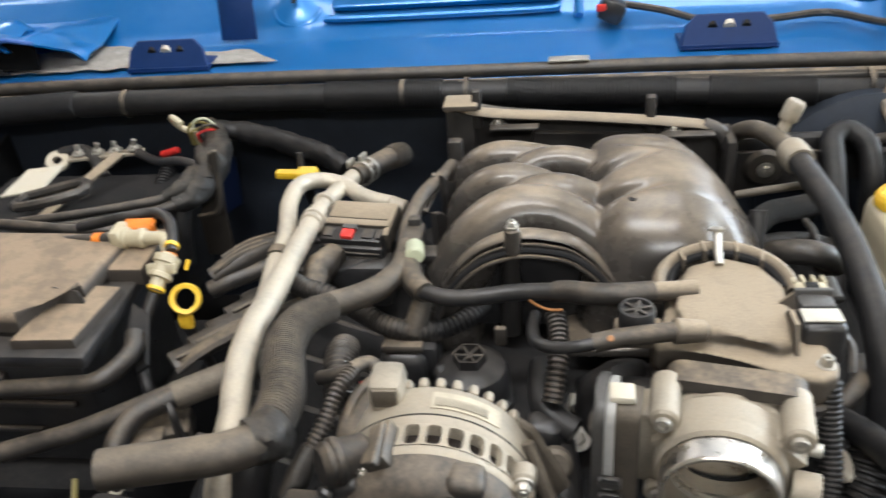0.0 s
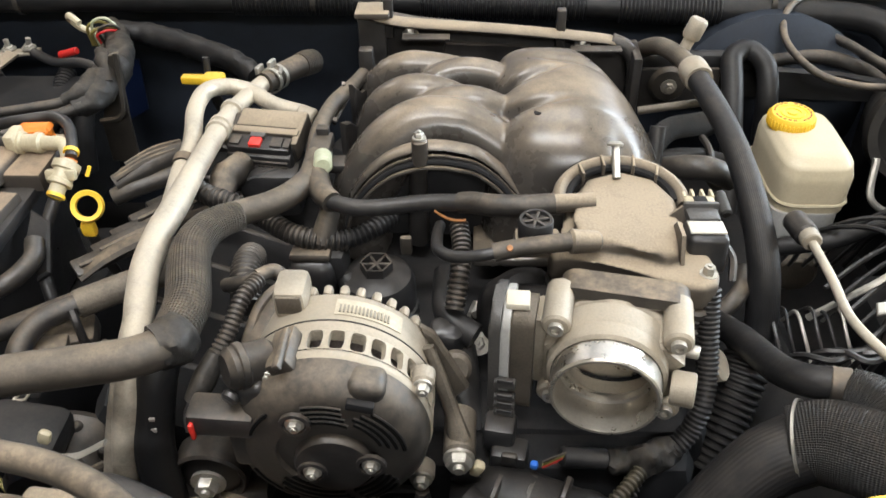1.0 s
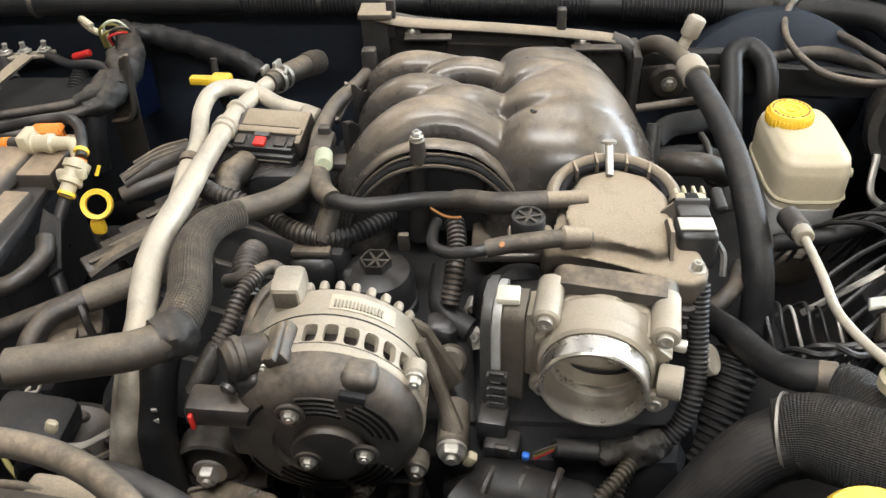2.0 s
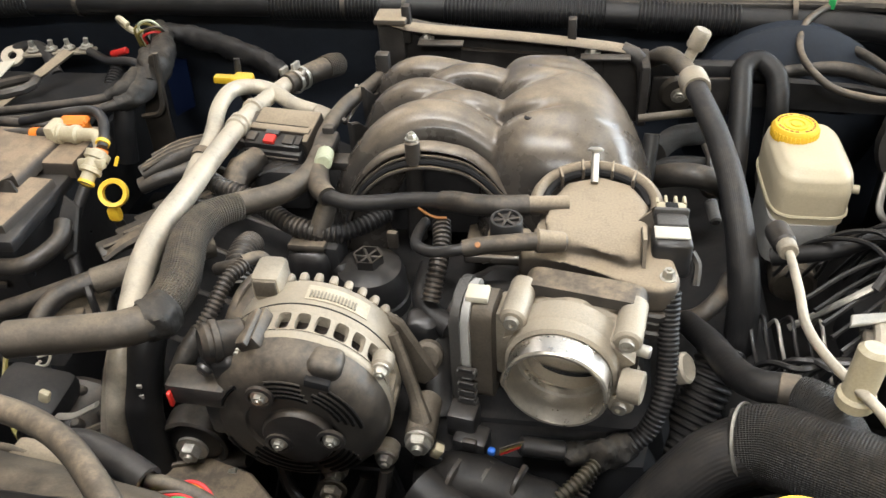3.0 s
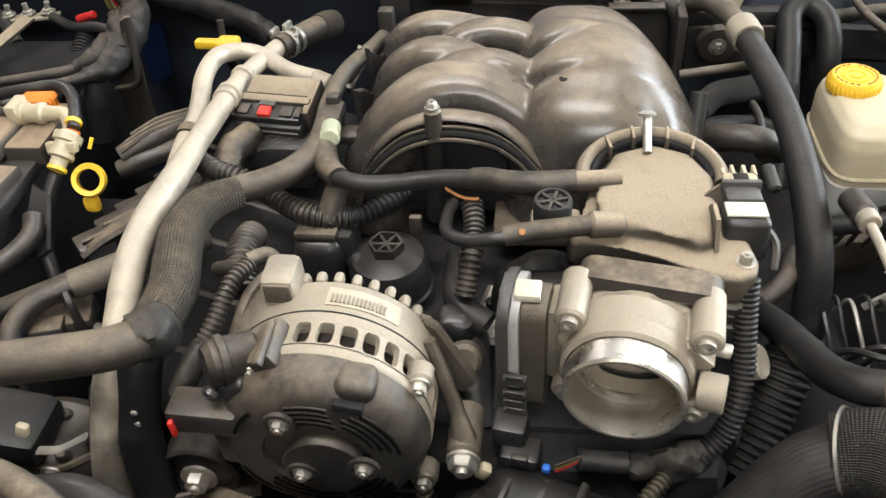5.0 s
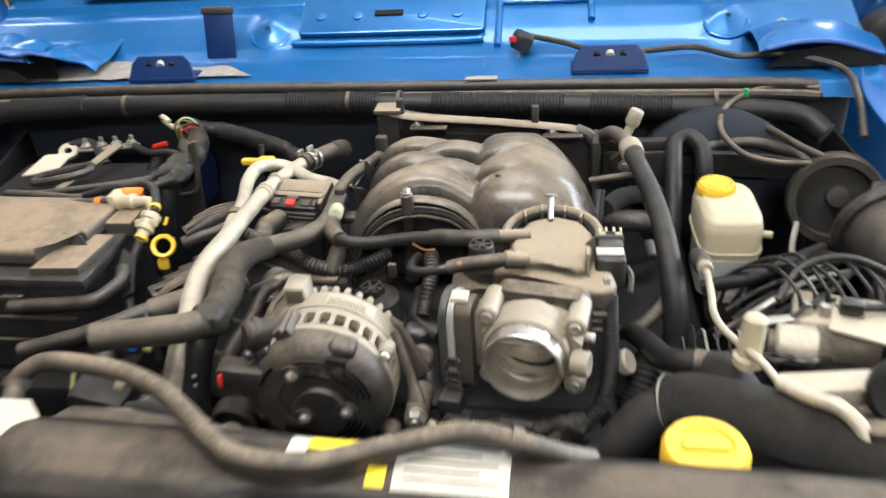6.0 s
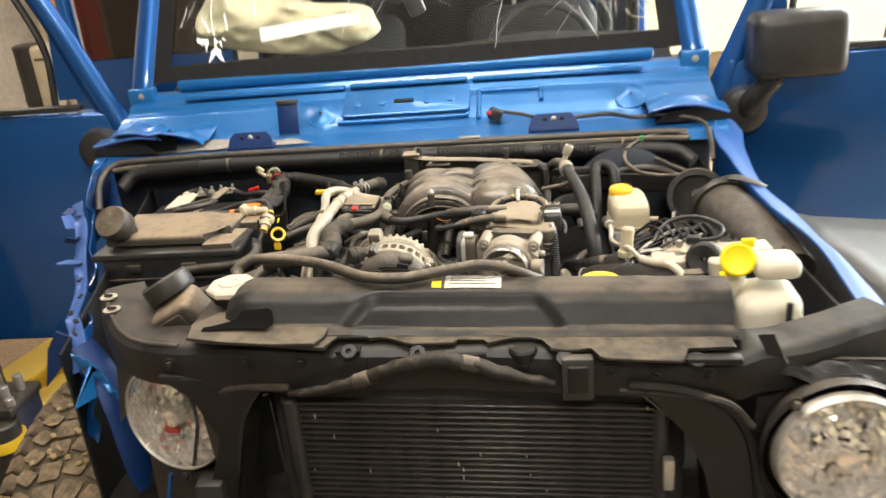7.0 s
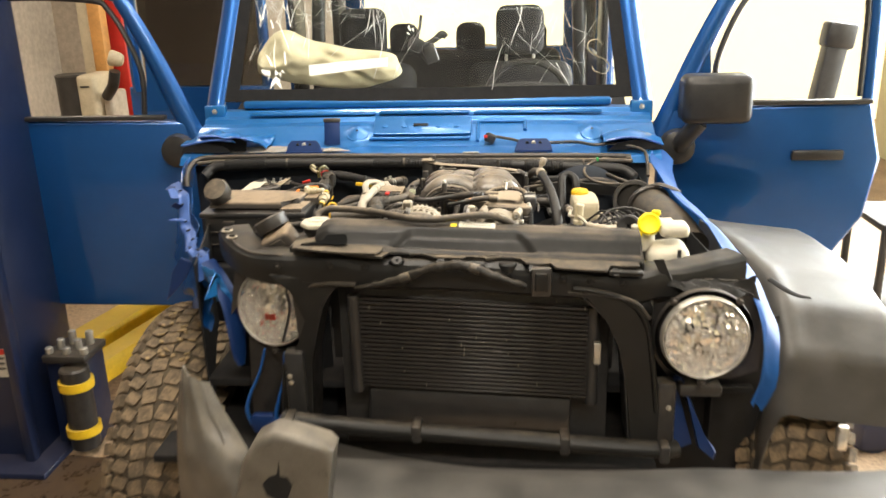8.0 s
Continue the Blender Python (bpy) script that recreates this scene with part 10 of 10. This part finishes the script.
# smaller parts in the dark of the bay
coil = thing("ignition_coil", (0.030, 0.60, 1.0), "dark ignition coil with a dusty top under the hoses", "ignition coil")
part("body", box((0.030, 0.600, 1.032), (0.042, 0.030, 0.060), 0.012, Matrix.Rotation(radians(-10), 4, "X"), 3), BLACK_CLEAN, coil)
part("cap", box((0.030, 0.606, 1.064), (0.036, 0.024, 0.008), 0.003, Matrix.Rotation(radians(-10), 4, "X")), RUBBER_TAN, coil)
part("stem", cyl((0.038, 0.612, 1.068), (0.048, 0.628, 1.098), 0.011, 0.009, seg=16, bevel=0.002), RUBBER_TAN, coil)
hose("ribbed_conduit", [(0.036, 0.612, 1.073), (0.062, 0.618, 1.070), (0.084, 0.632, 1.072), (0.098, 0.650, 1.072)], 0.0072, RUBBER_DARK, "black ribbed conduit curling towards the manifold", "conduit", seg=12, ribs=(0.0046, 0.0018))
hose("small_duct", [(0.060, 0.60, 1.04), (0.070, 0.586, 1.03), (0.072, 0.57, 1.0)], [0.010, 0.011, 0.010], RUBBER_DARK, "dark upright pipe behind the alternator", seg=12)
single("red_plug", box((0.005, 0.563, 1.055), (0.012, 0.008, 0.007), 0.002, Matrix.Rotation(radians(30), 4, "Z")), RED, "dull red plug deep between the hoses", "plug")
ab = thing("alternator_bracket", (0.155, 0.50, 0.98), "dull cast bracket behind the alternator", "bracket")
part("arm", sweep([(0.150, 0.545, 1.045), (0.158, 0.520, 1.035), (0.164, 0.495, 1.020), (0.170, 0.465, 1.000)], [0.012, 0.018, 0.016, 0.012], seg=14, flat=0.7), BLACK_CLEAN, ab)
part("boss", cyl((0.160, 0.500, 1.040), (0.160, 0.488, 1.046), 0.013, seg=18, bevel=0.003), CAST_DIRTY, ab)
part("knuckle", lump(box((0.152, 0.520, 1.048), (0.028, 0.026, 0.030), 0.009, seg=3), 0.003, 90), BLACK_CLEAN, ab)
wt = thing("water_outlet", (0.195, 0.55, 1.0), "dark moulded coolant outlet beside the throttle body", "coolant outlet")
part("dome", lump(lathe([(0, 0.030), (0.020, 0.028), (0.034, 0.016), (0.040, 0.0), (0.036, -0.02), (0, -0.02)], axis((0.215, 0.555, 1.045), (0.1, -0.25, 0.95)), 30), 0.003, 40), RUBBER_DARK, wt)
part("flange", box((0.188, 0.560, 1.030), (0.040, 0.012, 0.030), 0.004, Matrix.Rotation(radians(30), 4, "Z")), BLACK, wt)
part("bolt", add_hex(bmesh.new(), (0.178, 0.532, 1.030), (-0.2, -0.6, 0.7), 0.006, 0.008, 0.010), BOLT, wt)
part("pipe", sweep([(0.176, 0.565, 1.045), (0.170, 0.548, 1.036), (0.172, 0.53, 1.020)], 0.0045, seg=8), BOLT, wt)
for pts_, r_, m_, lab_ in (
        ([(0.359, 0.811, 1.050), (0.378, 0.829, 1.056), (0.402, 0.838, 1.056), (0.424, 0.854, 1.050), (0.430, 0.88, 1.03)], 0.0125, BRAID_WEAVE, "dark woven heater hose behind the suction hose"),
        ([(0.34, 0.78, 1.02), (0.365, 0.785, 1.045), (0.400, 0.780, 1.052), (0.44, 0.80, 1.03)], 0.010, RUBBER_DARK, "black heater hose behind the suction hose"),
        ([(0.47, 0.70, 1.0), (0.52, 0.69, 1.02), (0.57, 0.71, 1.03), (0.62, 0.76, 1.02)], 0.009, RUBBER_DARK, "black vacuum hose below the brake reservoir"),
        ([(0.36, 0.60, 1.0), (0.385, 0.585, 1.02), (0.405, 0.60, 1.03), (0.42, 0.64, 1.02)], 0.008, RUBBER, "black coolant hose behind the throttle harness"),
        ([(0.44, 0.93, 1.04), (0.50, 0.945, 1.075), (0.57, 0.95, 1.08), (0.63, 0.94, 1.06), (0.66, 0.90, 1.03)], 0.0085, RUBBER, "black taped harness over the brake booster")):
    hose("coolant_hose", pts_, r_, m_, lab_, seg=16, n=8)
fwb = thing("firewall_fitting", (0.385, 0.90, 1.05), "grey round fitting with a bolt on the firewall", "fitting")
part("disc", lathe([(0, 0), (0.020, 0), (0.022, 0.003), (0.018, 0.008), (0.009, 0.009), (0, 0.010)], axis((0.385, 0.905, 1.071), FRONT), 24), RUBBER_TAN, fwb)
part("bolt", add_hex(bmesh.new(), (0.385, 0.896, 1.071), FRONT, 0.006, 0.006, 0.009), BOLT, fwb)
part("plate", box((0.40, 0.915, 1.060), (0.09, 0.008, 0.05), 0.004), BLACK, fwb)
hk = thing("wire_hook", (0.407, 0.74, 1.03), "black wiring hook hanging behind the suction hose", "hook")
part("stem", sweep([(0.407, 0.807, 1.060), (0.409, 0.780, 1.062), (0.406, 0.745, 1.060)], 0.0035, seg=8), BLACK, hk)
part("eye", lathe([(0.006, -0.003), (0.010, -0.003), (0.010, 0.003), (0.006, 0.003)], axis((0.406, 0.728, 1.060), (0.2, -0.4, 0.9)), 18, True), RUBBER_TAN, hk)
part("tail_plug", cyl((0.404, 0.710, 1.058), (0.408, 0.685, 1.050), 0.006, seg=10, bevel=0.002), GREY_PLASTIC, hk)
for k in range(6):
    x0 = 0.428 + 0.012 * k
    hose("brake_pipe", [(x0, 0.615 - 0.004 * (k % 3), 0.99), (x0 + 0.004, 0.595, 1.012 + 0.004 * (k % 2)), (x0 + 0.006, 0.57, 1.006), (x0 + 0.012, 0.548, 0.985)], 0.0017, (BLACK_CLEAN, RUBBER_DARK, BOLT)[k % 3], "short brake pipe bent over the chassis rail", "pipe", seg=8)
for k in range(5):
    y0 = 0.607 - 0.016 * k
    hose("brake_pipe", [(0.480 + 0.004 * k, y0, 1.030), (0.515 + 0.003 * k, y0 + 0.024, 1.040), (0.550, y0 + 0.046, 1.042), (0.60, y0 + 0.066, 1.050)], 0.0023, (BLACK_CLEAN, RUBBER_DARK)[k % 2], "black brake pipe leading to the modulator", "pipe", seg=6)
single("bright_bracket", slab([(0, 0), (0.040, 0.012), (0.044, 0.022), (0.004, 0.014)], 0.003, Matrix.Translation((0.500, 0.553, 1.048)), 0.001), BOLT, "bright metal bracket beside the brake pipes", "bracket")
pl2 = thing("sensor_plug", (-0.17, 0.50, 1.03), "grey sensor plug with a blue lock beside the cut hose", "connector")
part("body", box((-0.170, 0.508, 1.038), (0.030, 0.018, 0.020), 0.004, Matrix.Rotation(radians(15), 4, "Z")), RUBBER_TAN, pl2)
part("lock", box((-0.163, 0.498, 1.040), (0.010, 0.006, 0.008), 0.002), WIRE_BLUE, pl2, "blue plug lock")
part("pin", cyl((-0.188, 0.500, 1.036), (-0.198, 0.497, 1.034), 0.004, seg=10), WIRE_BLUE, pl2)
part("wire", cyl((-0.150, 0.500, 1.038), (-0.140, 0.497, 1.038), 0.003, seg=8), WIRE_YELLOW, pl2)
fr_ = thing("frame_bracket", (-0.12, 0.43, 0.96), "dark cast bracket with small studs below the cut hose", "bracket")
part("plate", lump(box((-0.135, 0.432, 1.000), (0.085, 0.05, 0.035), 0.010, Matrix.Rotation(radians(10), 4, "Z"), 3), 0.006, 50), BLACK, fr_)
for x_, y_, z_ in ((-0.160, 0.412, 1.022), (-0.138, 0.418, 1.024), (-0.115, 0.410, 1.026), (-0.125, 0.440, 1.030), (-0.100, 0.425, 1.022)):
    part("lug", cyl((x_, y_, z_ - 0.012), (x_ + 0.002, y_ - 0.006, z_ + 0.006), 0.007, 0.005, seg=10, bevel=0.002), RUBBER, fr_)
part("edge", sweep([(-0.175, 0.425, 1.018), (-0.150, 0.402, 1.020), (-0.115, 0.396, 1.024), (-0.090, 0.405, 1.030)], 0.003, seg=6), RUBBER_TAN, fr_)
tl = thing("tensioner_lever", (0.0, 0.41, 0.98), "dark tensioner lever with a bolt beside the alternator", "lever")
part("lever", sweep([(-0.030, 0.425, 0.995), (-0.005, 0.415, 0.990), (0.025, 0.412, 0.997)], [0.014, 0.012, 0.010], seg=12, flat=0.6), BLACK, tl)
part("ridge", sweep([(-0.020, 0.398, 0.992), (0.0, 0.396, 0.990), (0.018, 0.398, 0.996)], 0.003, seg=6), BOLT, tl)
duct2 = thing("lower_moulding", (0.20, 0.40, 0.96), "black moulded duct with ridges below the throttle body", "duct")
part("shell", lump(sweep([(0.165, 0.425, 0.975), (0.195, 0.415, 0.985), (0.235, 0.405, 0.985), (0.280, 0.40, 0.975)], [0.018, 0.026, 0.024, 0.016], n=8, seg=20), 0.003, 40), RUBBER_DARK, duct2)
for k in range(3):
    part("ridge", sweep([(0.185 + 0.025 * k, 0.392, 0.995), (0.190 + 0.025 * k, 0.402, 1.008), (0.196 + 0.025 * k, 0.418, 1.008)], 0.003, seg=6), BLACK, duct2)
hose("ribbed_conduit", [(0.30, 0.432, 1.000), (0.286, 0.415, 0.998), (0.270, 0.400, 0.992), (0.255, 0.385, 0.98)], 0.0050, OLIVE, "dusty olive-black ribbed conduit leading down", "conduit", seg=12, ribs=(0.0042, 0.0014))

# dark clutter below the cut hose
cl = thing("steering_pump", (-0.13, 0.44, 0.95), "dark dusty pump with small metal brackets deep in the bay", "pump")
part("body", lathe([(0, 0), (0.04, 0), (0.046, 0.008), (0.046, 0.05), (0.035, 0.06), (0, 0.06)], axis((-0.135, 0.40, 0.985), (0, 1, 0.1)), 28), BLACK, cl)
part("cap", box((-0.150, 0.415, 1.045), (0.06, 0.05, 0.03), 0.010, Matrix.Rotation(radians(12), 4, "Y")), RUBBER_DARK, cl)
part("clip", box((-0.110, 0.387, 1.083), (0.009, 0.006, 0.013), 0.003, Matrix.Rotation(radians(25), 4, "Y")), WHITE, cl, "pale plastic clip")
part("shiny_bracket", sweep([(-0.112, 0.390, 1.056), (-0.094, 0.388, 1.062), (-0.072, 0.390, 1.075)], 0.0035, seg=8, flat=0.4), BOLT, cl)
part("stud", add_hex(bmesh.new(), (-0.118, 0.395, 1.02), FRONT, 0.006, 0.006, 0.009), BOLT, cl)
dh = thing("drain_hose", (-0.045, 0.41, 0.97), "dark lower coolant hose with pale print beside the pulley", "hose")
dl = [(-0.040, 0.442, 1.112), (-0.043, 0.430, 1.100), (-0.048, 0.420, 1.075), (-0.052, 0.410, 1.045), (-0.050, 0.400, 1.005), (-0.045, 0.392, 0.970), (-0.03, 0.385, 0.95), (0.0, 0.383, 0.955)]
part("tube", sweep(dl, 0.0145, seg=18), RUBBER_DARK, dh)
for k, z in enumerate((1.078, 1.068, 1.055, 1.046, 1.034)):
    part("print_bar", box((-0.044 - 0.0004 * k, 0.406 - 0.13 * (1.078 - z), z + 0.002), (0.004, 0.002, 0.003 + 0.001 * (k % 2)), 0.0005), GREY_DUST, dh, "pale printed mark")
part("clamp", lathe([(0.0144, -0.005), (0.0158, -0.005), (0.0158, 0.005), (0.0144, 0.005)], axis(dl[5], (0.3, -0.5, -0.8)), 20, True), BOLT, dh, "metal hose clamp")
hose("thin_cable", [(-0.245, 0.500, 1.00), (-0.235, 0.470, 0.985), (-0.215, 0.44, 0.97), (-0.19, 0.42, 0.96)], 0.0025, WIRE_YELLOW, "thin olive cable hanging by the case", "cable", seg=6)
fh = thing("fan_harness", (0.02, 0.325, 1.05), "taped cooling fan harness with red, yellow and green wires", "wiring")
part("plug", lump(box((-0.064, 0.322, 1.094), (0.062, 0.026, 0.018), 0.005, Matrix.Rotation(radians(-6), 4, "Z"), 3), 0.002, 70), NECK, fh, "dust-caked harness plug")
part("plug_lead", sweep([(-0.115, 0.330, 1.096), (-0.098, 0.327, 1.099), (-0.080, 0.324, 1.099)], 0.0042, seg=10), RUBBER_TAN, fh)
for k, m_ in enumerate((WIRE_RED, ORANGE, YELLOW, GREEN, WIRE_RED)):
    part("looped_wire", sweep([(0.012 + 0.002 * k, 0.306 - 0.001 * k, 1.074), (0.020 + 0.001 * k, 0.322 - 0.0026 * k, 1.082 + 0.001 * k), (0.034, 0.326 - 0.003 * k, 1.084), (0.047 - 0.001 * k, 0.319 - 0.003 * k, 1.080), (0.054 - 0.002 * k, 0.304, 1.070)], 0.0016, n=6, seg=6), m_, fh)
part("sleeve", sweep([(-0.075, 0.340, 1.09), (-0.045, 0.336, 1.10), (-0.012, 0.324, 1.10), (0.010, 0.314, 1.098)], 0.0105, seg=16, open_end=0.003), BLACK_CLEAN, fh)
for k, m_ in enumerate((WIRE_RED, WIRE_RED, LIFT_YELLOW, GREEN_CLIP, WIRE_RED, RUBBER)):
    part("wire", sweep([(0.004 + 0.002 * k, 0.310, 1.092 - 0.001 * k), (0.018, 0.302 + 0.002 * k, 1.088 + 0.001 * (k % 3)), (0.034, 0.304 + 0.002 * k, 1.088), (0.050, 0.300 + 0.002 * k, 1.076), (0.062, 0.295, 1.055)], 0.0017, n=6, seg=6), m_, fh)
part("tail", sweep([(0.006, 0.318, 1.095), (0.03, 0.318, 1.086), (0.055, 0.312, 1.078), (0.09, 0.305, 1.06)], 0.0055, seg=10), RUBBER_TAN, fh)
single("orange_tag", box((0.03, 0.325, 1.045), (0.030, 0.02, 0.006), 0.002), ORANGE, "orange-red tag behind the shroud", "tag")
fan = thing("radiator_fan", (0.2, 0.32, 0.8), "black cooling fan shroud behind the radiator", "fan")
part("shroud", sheet(lambda u, v: (-0.12 + 0.66 * u, 0.265 + 0.045 * v, 1.10 - 0.30 * v ** 2 - 0.02 * u), 20, 8, 0.004), BLACK_CLEAN, fan)

# small pale pieces in the dark between pump and frame
fp_ = thing("plate_bracket", (-0.01, 0.385, 0.99), "dusty dark plate bracket below the alternator", "bracket")
# Dusty plate, its tone picked lighter to carry haze as well
part("plate", slab([(-0.055, 0.372), (-0.046, 0.398), (-0.010, 0.410), (0.030, 0.398), (0.060, 0.372), (0.050, 0.350), (-0.030, 0.348)], 0.006, Matrix.Translation((0, 0, 0.990)), 0.002), RUBBER_TAN, fp_)
part("edge", sweep([(-0.046, 0.392, 0.998), (-0.030, 0.398, 0.998), (-0.012, 0.404, 0.998)], 0.0022, n=5, seg=8), CAST_DIRTY, fp_)
part("stay", box((0.0, 0.380, 0.88), (0.03, 0.02, 0.21), 0.003), FRAME, fp_)
bits = thing("wire_clip", (-0.19, 0.475, 0.99), "pale plastic wiring clips on a dark bracket", "clip")
part("strap", sweep([(-0.225, 0.515, 0.985), (-0.204, 0.493, 0.992), (-0.170, 0.456, 0.992), (-0.132, 0.420, 1.012)], 0.004, seg=8), RUBBER_DARK, bits)
part("buckle", sweep([(-0.211, 0.497, 1.0), (-0.199, 0.499, 1.002), (-0.197, 0.488, 1.0), (-0.207, 0.487, 0.999), (-0.206, 0.493, 0.999)], 0.0014, n=4, seg=6), WHITE_CLEAN, bits, "pale square buckle")
part("cap", lump(cyl((-0.170, 0.452, 0.992), (-0.168, 0.466, 1.002), 0.0055, 0.004, seg=12, bevel=0.001), 0.001, 200), WHITE_CLEAN, bits, "pale plastic cap")
part("strip", lump(sweep([(-0.134, 0.418, 1.019), (-0.120, 0.424, 1.022), (-0.106, 0.428, 1.020)], [0.003, 0.0045, 0.005], n=6, seg=8, flat=0.4), 0.0015, 160), GREY_TANK, bits, "cracked translucent strip")
# Bodywork patch in the dark post blue, its shade put into the colour
part("blue_patch", slab([(-0.322, 1.03), (-0.285, 1.025), (-0.290, 0.95), (-0.325, 0.93)], 0.003, Matrix.Translation((0, 1.055, 0)) @ XZ), POST_BLUE, car, "dark blue bare bodywork on the firewall")
